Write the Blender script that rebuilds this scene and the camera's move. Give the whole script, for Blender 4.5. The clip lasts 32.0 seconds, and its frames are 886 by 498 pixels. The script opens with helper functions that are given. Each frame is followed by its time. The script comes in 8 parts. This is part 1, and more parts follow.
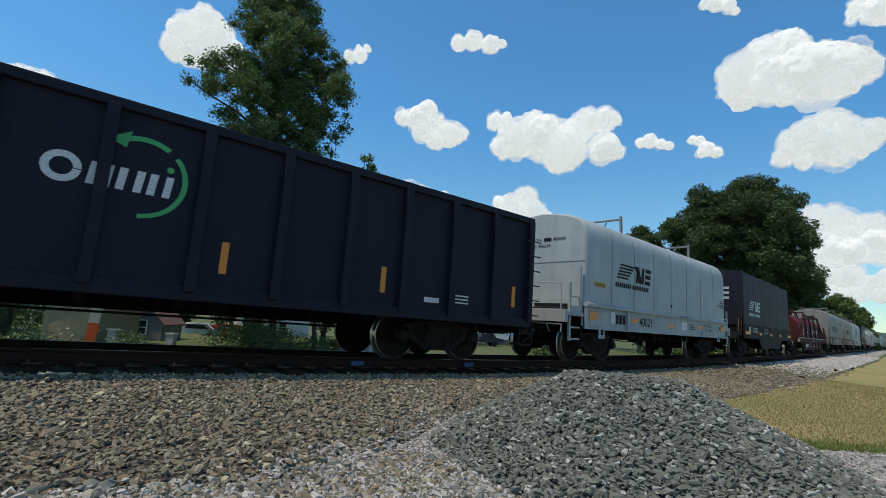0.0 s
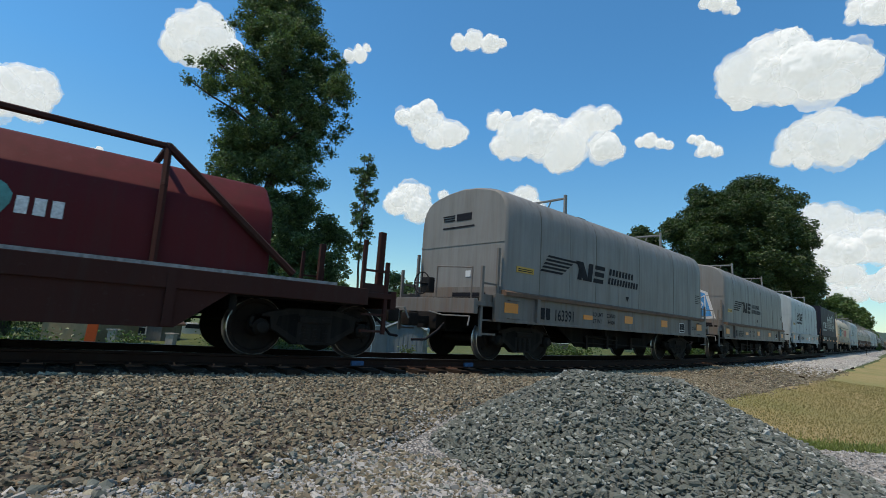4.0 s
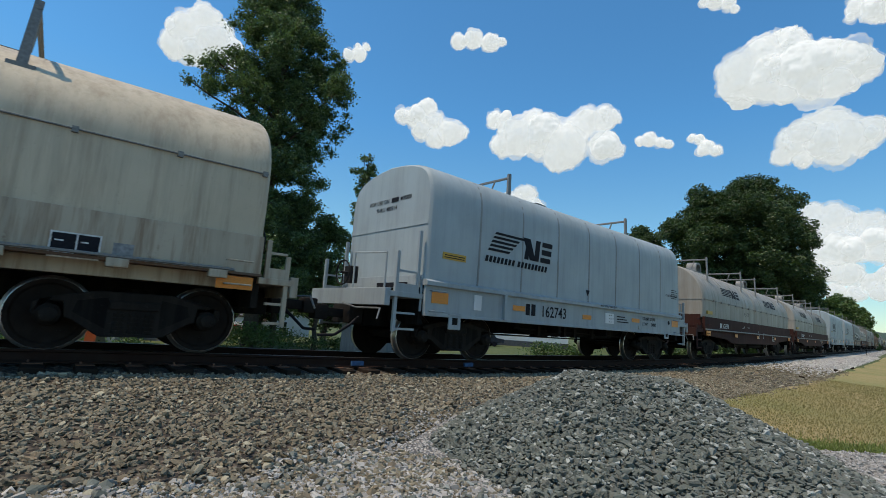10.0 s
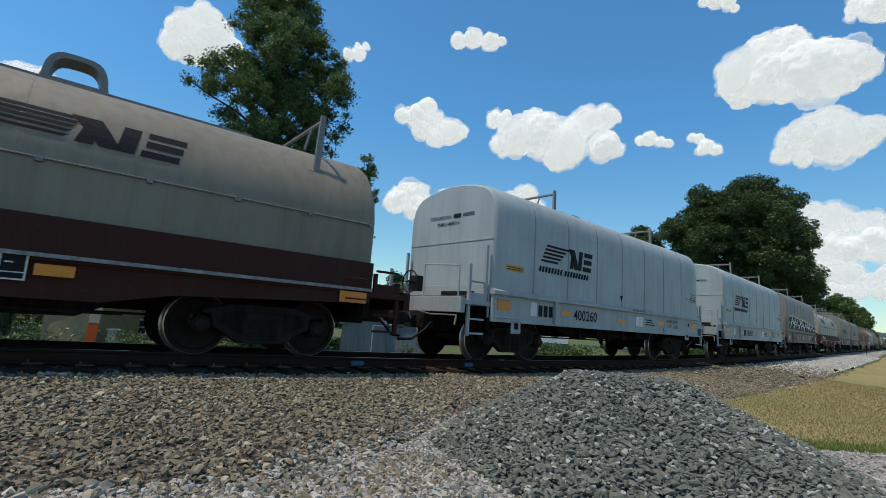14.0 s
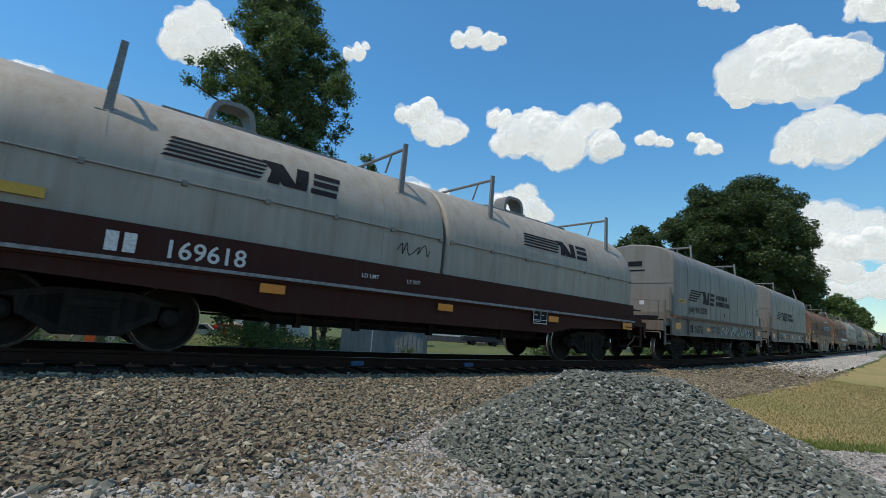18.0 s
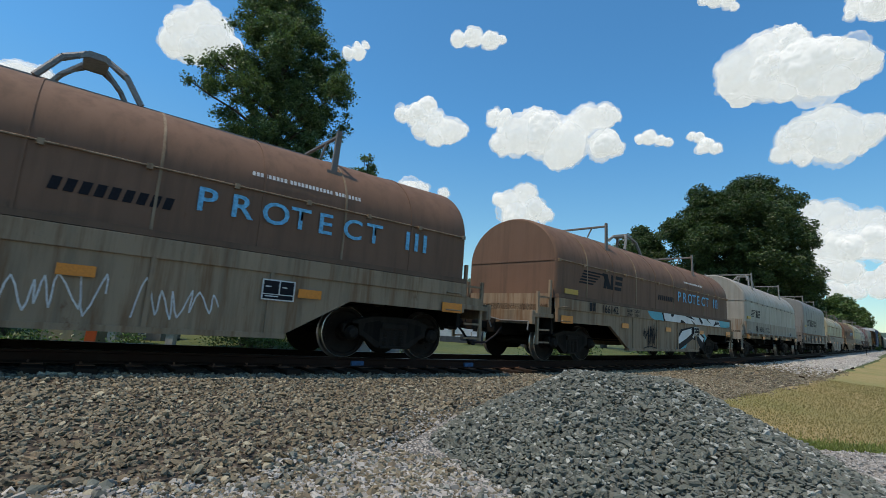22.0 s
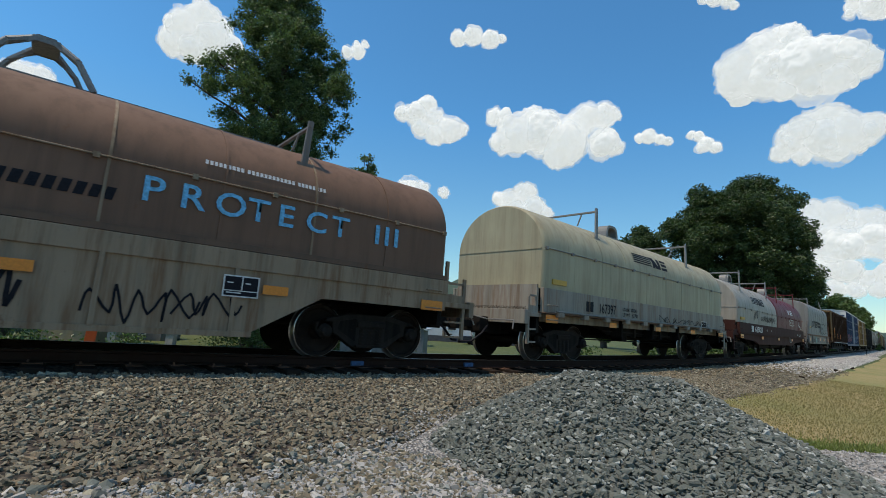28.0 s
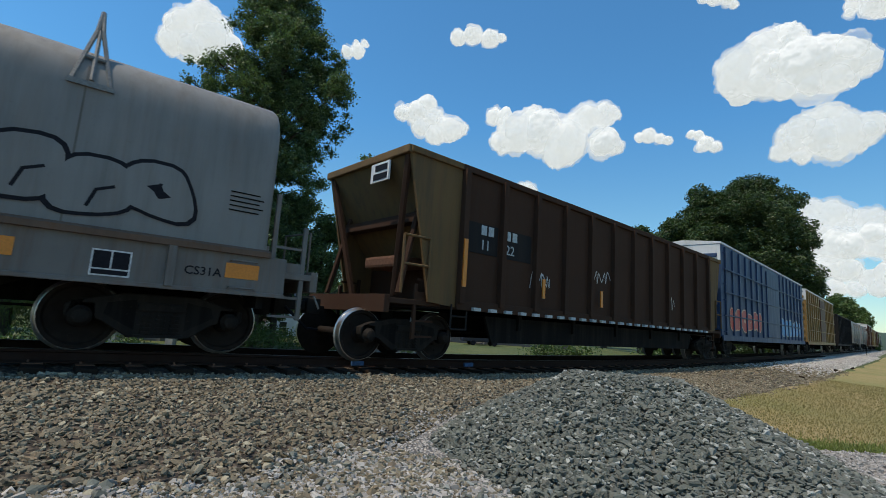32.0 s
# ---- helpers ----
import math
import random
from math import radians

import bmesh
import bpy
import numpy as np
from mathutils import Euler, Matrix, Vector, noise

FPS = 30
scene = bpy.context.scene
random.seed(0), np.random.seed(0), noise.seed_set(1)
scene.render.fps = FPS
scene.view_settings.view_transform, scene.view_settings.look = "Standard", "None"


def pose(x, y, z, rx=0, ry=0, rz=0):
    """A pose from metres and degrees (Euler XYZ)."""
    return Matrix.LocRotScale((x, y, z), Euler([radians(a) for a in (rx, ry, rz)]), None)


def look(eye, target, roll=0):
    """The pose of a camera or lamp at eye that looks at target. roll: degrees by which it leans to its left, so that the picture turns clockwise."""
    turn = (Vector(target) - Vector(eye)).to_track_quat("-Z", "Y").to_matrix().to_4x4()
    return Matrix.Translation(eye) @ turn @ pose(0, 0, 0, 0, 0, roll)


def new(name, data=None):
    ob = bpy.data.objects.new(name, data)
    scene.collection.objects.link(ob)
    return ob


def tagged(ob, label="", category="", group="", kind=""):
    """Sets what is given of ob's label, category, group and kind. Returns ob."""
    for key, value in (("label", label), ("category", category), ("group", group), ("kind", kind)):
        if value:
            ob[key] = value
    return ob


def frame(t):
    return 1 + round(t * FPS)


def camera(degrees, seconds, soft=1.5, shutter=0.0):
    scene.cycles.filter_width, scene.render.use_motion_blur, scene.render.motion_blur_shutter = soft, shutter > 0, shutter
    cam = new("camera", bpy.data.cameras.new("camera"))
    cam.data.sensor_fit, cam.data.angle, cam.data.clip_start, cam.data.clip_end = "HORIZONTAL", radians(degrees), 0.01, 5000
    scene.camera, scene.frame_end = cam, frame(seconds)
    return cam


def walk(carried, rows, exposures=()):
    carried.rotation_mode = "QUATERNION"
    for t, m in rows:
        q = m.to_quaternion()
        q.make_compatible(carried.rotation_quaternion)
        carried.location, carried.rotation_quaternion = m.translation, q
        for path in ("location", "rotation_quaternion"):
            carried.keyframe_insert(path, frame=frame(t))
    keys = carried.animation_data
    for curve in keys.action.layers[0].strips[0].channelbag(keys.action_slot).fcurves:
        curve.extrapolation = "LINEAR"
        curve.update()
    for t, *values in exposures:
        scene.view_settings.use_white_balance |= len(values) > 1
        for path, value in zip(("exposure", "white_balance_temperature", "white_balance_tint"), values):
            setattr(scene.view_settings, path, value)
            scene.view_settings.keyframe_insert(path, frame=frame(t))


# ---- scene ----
# The line of the track: distance s along it, side offset and height against a straight line.
TURN = 0.8169                      # heading of the track, from straight ahead towards the right
AWAY = 8.5846                      # distance of the straight line from the tripod
ALONG = (math.sin(TURN), math.cos(TURN))
ACROSS = (-math.cos(TURN), math.sin(TURN))
KNOT = (-16, -10, -6, -3, 0, 3, 6, 10, 16, 25, 40, 70, 120, 200)
SIDE = (-1.55, -0.965, -0.579, -0.289, 0.0, 0.097, 0.324, 0.668, 0.786, 0.659, 0.155, -1.15, -3.6, -7.627)
RISE = (-0.17, -0.091, -0.038, 0.002, 0.043, -0.014, -0.054, -0.055, -0.019, 0.072, 0.263, 0.684, 1.427, 2.631)


def curve_at(s, values):
    s = np.asarray(s, float)
    lo = values[0] + (s - KNOT[0]) * (values[1] - values[0]) / (KNOT[1] - KNOT[0])
    hi = values[-1] + (s - KNOT[-1]) * (values[-1] - values[-2]) / (KNOT[-1] - KNOT[-2])
    y = np.interp(s, KNOT, values)
    return np.where(s < KNOT[0], np.maximum(lo, values[0] - 3), np.where(s > KNOT[-1], hi, y))


def smooth(s, values):
    """The line of the track with its kinks rounded off."""
    s = np.asarray(s, float)
    return sum(curve_at(s + k * 0.9, values) for k in (-2, -1, 0, 1, 2)) / 5


def rise(s):
    s = np.asarray(s, float)
    return smooth(np.clip(s, -16, 198), RISE)


def on_track(s, q=0.0, z=0.0):
    """World place of a point s metres along the track, q metres from its middle towards the tripod, z above the rail."""
    w = AWAY - smooth(s, SIDE) - q
    return (s * ALONG[0] + w * ACROSS[0], s * ALONG[1] + w * ACROSS[1], z + rise(s))


def track_of(x, y):
    """s and q of a place."""
    s = x * ALONG[0] + y * ALONG[1]
    return s, AWAY - (x * ACROSS[0] + y * ACROSS[1]) - smooth(s, SIDE)


EYE_HEIGHT = 0.663
cam = camera(2 * math.degrees(math.atan(784 / 850)), 32.0, soft=0.55, shutter=0.04)
TILT = 0.1557
CAM = look((0, 0, EYE_HEIGHT), (0, 10 * math.cos(TILT), EYE_HEIGHT + 10 * math.sin(TILT)), math.degrees(0.0708))
walk(cam, [(0.0, CAM), (32.0, CAM)], exposures=[(0.0, 0.0, 7250, 9), (32.0, 0.0, 7250, 9)])

# ---- daylight: a clear summer noon, the sun high over the far side and behind the shoulder ----
SUN_UP = radians(66)
SUN_WAY = Vector((-0.93 * ALONG[0] + 0.27 * ACROSS[0], -0.93 * ALONG[1] + 0.27 * ACROSS[1]))
SUN_WAY.normalize()
world = bpy.data.worlds.new("sky")
scene.world = world
world.use_nodes = True
wn = world.node_tree
sky = wn.nodes.new("ShaderNodeTexSky")
sky.sky_type, sky.sun_disc = "NISHITA", False
sky.sun_elevation = SUN_UP
sky.sun_rotation = math.atan2(SUN_WAY.x, SUN_WAY.y)
sky.air_density, sky.dust_density, sky.ozone_density, sky.altitude = 1.0, 0.3, 1.6, 100
wn.nodes["Background"].inputs["Strength"].default_value = 0.150
tone = wn.nodes.new("ShaderNodeMix")
tone.data_type, tone.blend_type = "RGBA", "MULTIPLY"
tone.inputs[0].default_value = 1.0
# summer haze: deep blue overhead, paler towards the horizon
sky_way = wn.nodes.new("ShaderNodeTexCoord")
sky_up = wn.nodes.new("ShaderNodeSeparateXYZ")
haze = wn.nodes.new("ShaderNodeValToRGB")
for at_up, hue in ((0.0, (0.80, 0.86, 0.84)), (0.12, (0.60, 0.90, 0.97)), (0.40, (0.41, 0.97, 1.29))):
    spot = haze.color_ramp.elements[0] if at_up == 0 else haze.color_ramp.elements.new(at_up)
    spot.color = (*hue, 1)
haze.color_ramp.elements.remove(haze.color_ramp.elements[-1])
wn.links.new(sky_way.outputs["Generated"], sky_up.inputs[0])
wn.links.new(sky_up.outputs["Z"], haze.inputs[0])
wn.links.new(haze.outputs["Color"], tone.inputs[7])
wn.links.new(sky.outputs["Color"], tone.inputs[6])
wn.links.new(tone.outputs[2], wn.nodes["Background"].inputs["Color"])
sun = new("sun", bpy.data.lights.new("sun", "SUN"))
sun.data.energy, sun.data.angle, sun.data.color = 3.4, radians(0.53), (1.0, 0.89, 0.765)
to_sun = Vector((SUN_WAY.x * math.cos(SUN_UP), SUN_WAY.y * math.cos(SUN_UP), math.sin(SUN_UP)))
sun.matrix_world = look(to_sun * 50, (0, 0, 0))
# ---- materials ----
def material(name, rough=0.6, metal=0.0):
    m = bpy.data.materials.new(name)
    m.use_nodes = True
    b = m.node_tree.nodes["Principled BSDF"]
    b.inputs["Roughness"].default_value, b.inputs["Metallic"].default_value = rough, metal
    return m, m.node_tree, b


def add(nt, kind, **values):
    n = nt.nodes.new("ShaderNode" + kind)
    for k, v in values.items():
        if k in n.inputs:
            n.inputs[k].default_value = v
    return n


def noise_node(nt, scale, detail=4.0, rough=0.55, stretch=None, kind="Object"):
    co = nt.nodes.new("ShaderNodeTexCoord") if kind != "World" else nt.nodes.new("ShaderNodeNewGeometry")
    out = co.outputs[kind] if kind != "World" else co.outputs["Position"]
    if stretch:
        mp = nt.nodes.new("ShaderNodeMapping")
        mp.inputs["Scale"].default_value = stretch
        nt.links.new(out, mp.inputs["Vector"])
        out = mp.outputs["Vector"]
    n = add(nt, "TexNoise", Scale=scale, Detail=detail, Roughness=rough)
    nt.links.new(out, n.inputs["Vector"])
    return n.outputs["Fac"]


def ramp(nt, fac, stops):
    r = nt.nodes.new("ShaderNodeValToRGB")
    e = r.color_ramp.elements
    while len(e) < len(stops):
        e.new(0.5)
    for k, (p, c) in zip(e, stops):
        k.position, k.color = p, (*c, 1) if len(c) == 3 else c
    nt.links.new(fac, r.inputs["Fac"])
    return r.outputs["Color"]


def mix(nt, fac, a, b, how="MIX"):
    n = nt.nodes.new("ShaderNodeMix")
    n.data_type, n.blend_type = "RGBA", how
    for sock, v in ((0, fac), (6, a), (7, b)):
        if isinstance(v, (int, float)):
            n.inputs[sock].default_value = v
        elif isinstance(v, tuple):
            n.inputs[sock].default_value = (*v, 1) if len(v) == 3 else v
        else:
            nt.links.new(v, n.inputs[sock])
    return n.outputs[2]


def bump(nt, b, height, strength=0.3, distance=0.01):
    n = add(nt, "Bump", Strength=strength, Distance=distance)
    nt.links.new(height, n.inputs["Height"])
    nt.links.new(n.outputs["Normal"], b.inputs["Normal"])


def shade(c, k):
    return tuple(min(1.0, max(0.0, v * k)) for v in c)


def paint(name, colour, dirt=0.35, rust=0.0, rough=0.45, soot=(0.05, 0.043, 0.036), runs=0.0):
    """Weathered steel paint: streaks that run down, soot, rust blooms, dents."""
    m, nt, b = material(name, rough)
    fade = noise_node(nt, 0.9, 5)
    col = mix(nt, ramp(nt, fade, [(0.3, (0, 0, 0)), (0.75, (1, 1, 1))]), shade(colour, 0.88), shade(colour, 1.08))
    streak = noise_node(nt, 3.0, 6, 0.65, (1.6, 1.6, 0.12))
    dirty = ramp(nt, streak, [(0.46, (0, 0, 0)), (0.78, (dirt, dirt, dirt))])
    col = mix(nt, dirty, col, soot)
    speck = noise_node(nt, 14.0, 5, 0.7)
    col = mix(nt, ramp(nt, speck, [(0.6, (0, 0, 0)), (0.82, (dirt, dirt, dirt))]), col, shade(soot, 1.6))
    if runs > 0:
        run = noise_node(nt, 4.5, 5, 0.7, (1.3, 1.3, 0.09))
        col = mix(nt, ramp(nt, run, [(0.47, (0, 0, 0)), (0.64, (runs, runs, runs))]), col, (0.15, 0.075, 0.035))
    if rust > 0:
        bloom = noise_node(nt, 2.2, 7, 0.72, (1, 1, 0.5))
        edge = 0.72 - 0.3 * rust
        col = mix(nt, ramp(nt, bloom, [(edge, (0, 0, 0)), (edge + 0.1, (1, 1, 1))]), col, (0.13, 0.055, 0.025))
    nt.links.new(col, b.inputs["Base Color"])
    rr = ramp(nt, streak, [(0.3, (rough, rough, rough)), (0.8, (min(rough + 0.3, 0.95),) * 3)])
    nt.links.new(rr, b.inputs["Roughness"])
    bump(nt, b, noise_node(nt, 2.6, 3), 0.12, 0.02)
    b.inputs["Specular IOR Level"].default_value = 0.3 if max(colour) > 0.1 else 0.16
    return m


def plain(name, colour, rough=0.6, metal=0.0, grain=20.0, vary=0.25):
    m, nt, b = material(name, rough, metal)
    n = noise_node(nt, grain, 5)
    nt.links.new(ramp(nt, n, [(0.3, shade(colour, 1 - vary)), (0.7, shade(colour, 1 + vary))]), b.inputs["Base Color"])
    bump(nt, b, n, 0.2, 0.004)
    if max(colour) < 0.1 and rough > 0.3:
        b.inputs["Specular IOR Level"].default_value = 0.12
    return m


def stone(name, colours, rough=0.9):
    """Crushed stone: every piece a shade of its own, with dust on it."""
    m, nt, b = material(name, rough)
    g = nt.nodes.new("ShaderNodeNewGeometry")
    k = len(colours)
    col = ramp(nt, g.outputs["Random Per Island"], [((i + 0.5) / k, c) for i, c in enumerate(colours)])
    dust = noise_node(nt, 60, 4, 0.6, None, "World")
    col = mix(nt, ramp(nt, dust, [(0.35, (0.2,) * 3), (0.7, (0, 0, 0))]), col, (0.10, 0.085, 0.07))
    patch = noise_node(nt, 0.8, 4, 0.6, None, "World")
    col = mix(nt, ramp(nt, patch, [(0.4, (0, 0, 0)), (0.7, (0.35,) * 3)]), col, shade(colours[0], 0.6))
    nt.links.new(col, b.inputs["Base Color"])
    bump(nt, b, noise_node(nt, 90, 3, 0.6, None, "World"), 0.5, 0.004)
    return m


def leaf(name, dark, light):
    m, nt, b = material(name, 0.5)
    g = nt.nodes.new("ShaderNodeNewGeometry")
    col = ramp(nt, g.outputs["Random Per Island"], [(0.0, dark), (0.6, light), (1.0, shade(light, 1.35))])
    nt.links.new(col, b.inputs["Base Color"])
    t = nt.nodes.new("ShaderNodeBsdfTranslucent")
    nt.links.new(mix(nt, 1.0, col, (1.0, 1.15, 0.5), "MULTIPLY"), t.inputs["Color"])
    ms = add(nt, "MixShader", Fac=0.3)
    ms.inputs[0].default_value = 0.28
    nt.links.new(b.outputs[0], ms.inputs[1])
    nt.links.new(t.outputs[0], ms.inputs[2])
    nt.links.new(ms.outputs[0], nt.nodes["Material Output"].inputs["Surface"])
    return m


M = {}
M["hood_blue"] = paint("pale_blue_grey_paint", (0.325, 0.372, 0.385), 0.18)
M["hood_grey"] = paint("dull_grey_paint", (0.20, 0.196, 0.185), 0.35, runs=0.12)
M["hood_cream"] = paint("aged_cream_paint", (0.52, 0.44, 0.325), 0.3, 0.08, runs=0.25)
M["hood_green"] = paint("pale_green_cream_paint", (0.36, 0.325, 0.215), 0.3, 0.04, runs=0.2)
M["hood_white"] = paint("chalky_white_paint", (0.31, 0.293, 0.255), 0.3, 0.04, runs=0.18)
M["hood_brown"] = paint("rusted_brown_paint", (0.165, 0.092, 0.060), 0.45, 0.25, 0.7)
M["hood_red"] = paint("deep_red_paint", (0.115, 0.013, 0.015), 0.3, 0.02)
M["wine_red"] = paint("dark_wine_red_paint", (0.082, 0.0095, 0.0115), 0.35, 0.02, 0.6)
M["sill_red"] = paint("oxide_red_paint", (0.046, 0.0155, 0.012), 0.5, 0.08, 0.7)
M["sill_light"] = paint("pale_grey_sill_paint", (0.305, 0.34, 0.35), 0.25)
M["sill_grey"] = paint("sooty_grey_sill_paint", (0.155, 0.142, 0.13), 0.5, 0.08, runs=0.35)
M["hood_khaki"] = paint("dull_khaki_grey_paint", (0.205, 0.185, 0.145), 0.35, 0.02, runs=0.15)
M["sill_pale"] = paint("dirty_pale_sill_paint", (0.27, 0.25, 0.21), 0.55, 0.1, 0.6, runs=0.6)
M["sill_cream"] = paint("rust_streaked_cream_paint", (0.43, 0.36, 0.27), 0.32, 0.26, 0.6, runs=0.6)
M["sill_tan"] = paint("stained_tan_sill_paint", (0.27, 0.20, 0.135), 0.6, 0.25, 0.75, runs=0.7)
M["navy"] = paint("navy_black_paint", (0.011, 0.0125, 0.023), 0.3, 0.0, 0.5)
M["black"] = paint("black_paint", (0.014, 0.0135, 0.0145), 0.4, 0.06, 0.65)
M["dump_brown"] = paint("dark_brown_steel", (0.052, 0.026, 0.016), 0.4, 0.2, 0.8)
M["dump_tan"] = paint("dirty_yellow_tan_paint", (0.14, 0.085, 0.034), 0.7, 0.3, 0.75, runs=0.4)
M["box_blue"] = paint("faded_blue_paint", (0.026, 0.058, 0.13), 0.35, 0.05)
M["box_yellow"] = paint("faded_yellow_paint", (0.24, 0.14, 0.045), 0.45, 0.15)
M["box_brown"] = paint("boxcar_brown_paint", (0.10, 0.04, 0.025), 0.35, 0.1)
M["roof_white"] = paint("bare_roof_sheet", (0.62, 0.63, 0.63), 0.2)
M["truck"] = paint("sooty_cast_steel", (0.014, 0.0115, 0.010), 0.5, 0.06, 0.75)
# sooty steel; also the painted shade of truck recesses and pull holes
M["under"] = paint("underframe_soot_and_shade", (0.006, 0.0054, 0.005), 0.4, 0.04, 0.9)
M["wheel"] = plain("wheel_steel", (0.020, 0.015, 0.0125), 0.75, 0.1, 8)
M["tread"] = plain("bright_tread_and_rim_glint", (0.5, 0.48, 0.46), 0.3, 0.9, 30, 0.1)
M["ledge_rust"] = paint("rust_stained_ledge_paint", (0.135, 0.082, 0.055), 0.5, 0.42, 0.75)
M["seam_grey"] = paint("grimy_seam", (0.13, 0.12, 0.105), 0.5, 0.1, 0.7)
M["seam_blue"] = paint("dull_blue_grey_seam", (0.24, 0.245, 0.24), 0.4, 0.0, 0.6)
M["steel"] = plain("galvanised_bar", (0.17, 0.168, 0.16), 0.55, 0.2, 30)
M["orange"] = plain("orange_reflective_sheet", (0.62, 0.195, 0.012), 0.35, 0.0, 40, 0.12)
M["label"] = plain("yellow_warning_label", (0.46, 0.27, 0.03), 0.5, 0.0, 60, 0.15)
M["ink"] = plain("black_stencil_paint", (0.012, 0.012, 0.016), 0.65, 0.0, 30)
M["ink_white"] = plain("white_stencil_paint", (0.55, 0.55, 0.54), 0.6, 0.0, 30)
M["ink_grey"] = plain("silver_spray_paint", (0.35, 0.40, 0.42), 0.5, 0.0, 20)
M["cyan"] = plain("cyan_spray_paint", (0.02, 0.30, 0.40), 0.5, 0.0, 12, 0.08)
M["coral"] = plain("coral_red_spray_paint", (0.44, 0.04, 0.032), 0.5, 0.0, 12, 0.12)
M["pink"] = plain("pale_pink_spray_paint", (0.58, 0.34, 0.22), 0.5, 0.0, 12, 0.1)
M["sky_spray"] = plain("bright_blue_spray_paint", (0.05, 0.24, 0.5), 0.5, 0.0, 12)
M["protect_blue"] = plain("worn_light_blue_lettering", (0.10, 0.38, 0.60), 0.6, 0.0, 9, 0.4)
M["faint_blue"] = plain("faded_pale_blue_spray_paint", (0.17, 0.25, 0.31), 0.6, 0.0, 12)
M["teal"] = plain("teal_spray_paint", (0.06, 0.22, 0.2), 0.5, 0.0, 12)
M["green"] = plain("bright_green_decal", (0.03, 0.33, 0.1), 0.5, 0.0, 40)
M["white_strip"] = plain("white_paint_strip", (0.20, 0.20, 0.20), 0.6, 0.0, 15, 0.4)
M["glass"] = plain("dark_window_glass", (0.02, 0.025, 0.03), 0.08, 0.0, 5)
# ---- mesh tools ----
def finish(name, bm, mat, parent=None, smooth_angle=None):
    me = bpy.data.meshes.new(name)
    bm.to_mesh(me)
    bm.free()
    me.materials.append(mat)
    if smooth_angle is not None:
        me.polygons.foreach_set("use_smooth", [True] * len(me.polygons))
        me.set_sharp_from_angle(angle=radians(smooth_angle))
    ob = new(name, me)
    ob.parent = parent
    return ob


def part(name, bm, mat, parent, label="", smooth_angle=None):
    ob = finish(name, bm, mat, parent, smooth_angle)
    if label:
        ob["label"] = label
    return ob


def again(ob, parent, m=None):
    """A further part on the same mesh."""
    o = new(ob.name.split(".")[0], ob.data)
    o.parent = parent
    if m is not None:
        o.matrix_basis = m
    if "label" in ob:
        o["label"] = ob["label"]
    return o


def thing(name, label, category, group="", kind=""):
    return tagged(new(name), label, category, group, kind)


def box(bm, x0, x1, y0, y1, z0, z1, bevel=0.0):
    vs = [bm.verts.new((x, y, z)) for x in (x0, x1) for y in (y0, y1) for z in (z0, z1)]
    fs = [bm.faces.new([vs[i] for i in q]) for q in ((0, 1, 3, 2), (4, 6, 7, 5), (0, 4, 5, 1), (2, 3, 7, 6), (0, 2, 6, 4), (1, 5, 7, 3))]
    if bevel:
        es = {e for f in fs for e in f.edges}
        bmesh.ops.bevel(bm, geom=list(es), offset=bevel, segments=2, affect="EDGES", profile=0.6)
    return bm


def boxes(*rows, bevel=0.0):
    bm = bmesh.new()
    for r in rows:
        box(bm, *r, bevel=bevel)
    return bm


def rod(bm, a, b, r=0.02, n=8):
    a, b = Vector(a), Vector(b)
    d = (b - a)
    m = Matrix.Translation((a + b) / 2) @ d.to_track_quat("Z", "Y").to_matrix().to_4x4()
    bmesh.ops.create_cone(bm, cap_ends=True, segments=n, radius1=r, radius2=r, depth=d.length, matrix=m)
    return bm


def rods(paths, r=0.02, n=6):
    bm = bmesh.new()
    for p in paths:
        for a, b in zip(p, p[1:]):
            rod(bm, a, b, r, n)
    return bm


def extrude_x(bm, outline, x0, x1):
    """A solid along x from an outline of (y, z)."""
    a = [bm.verts.new((x0, y, z)) for y, z in outline]
    b = [bm.verts.new((x1, y, z)) for y, z in outline]
    n = len(outline)
    for i in range(n):
        j = (i + 1) % n
        bm.faces.new((a[i], a[j], b[j], b[i]))
    bm.faces.new(a[::-1])
    bm.faces.new(b)
    return bm


def plate_xz(bm, outline, y0, y1):
    """A plate of an outline of (x, z) between two depths."""
    a = [bm.verts.new((x, y0, z)) for x, z in outline]
    b = [bm.verts.new((x, y1, z)) for x, z in outline]
    n = len(outline)
    for i in range(n):
        j = (i + 1) % n
        bm.faces.new((a[i], b[i], b[j], a[j]))
    bm.faces.new(a)
    bm.faces.new(b[::-1])
    bmesh.ops.recalc_face_normals(bm, faces=bm.faces)
    return bm


def mesh_from(name, verts, faces, mat, smooth=False):
    me = bpy.data.meshes.new(name)
    verts, faces = np.asarray(verts, np.float32), np.asarray(faces, np.int32)
    me.vertices.add(len(verts))
    me.vertices.foreach_set("co", verts.ravel())
    k = faces.shape[1]
    me.loops.add(faces.size)
    me.loops.foreach_set("vertex_index", faces.ravel())
    me.polygons.add(len(faces))
    me.polygons.foreach_set("loop_start", np.arange(0, faces.size, k, dtype=np.int32))
    me.polygons.foreach_set("loop_total", np.full(len(faces), k, np.int32))
    me.polygons.foreach_set("use_smooth", [smooth] * len(faces))
    me.update(calc_edges=True)
    me.validate()
    me.materials.append(mat)
    return new(name, me)


# ---- the ground ----
GROUND, YARD = -0.50, -1.55


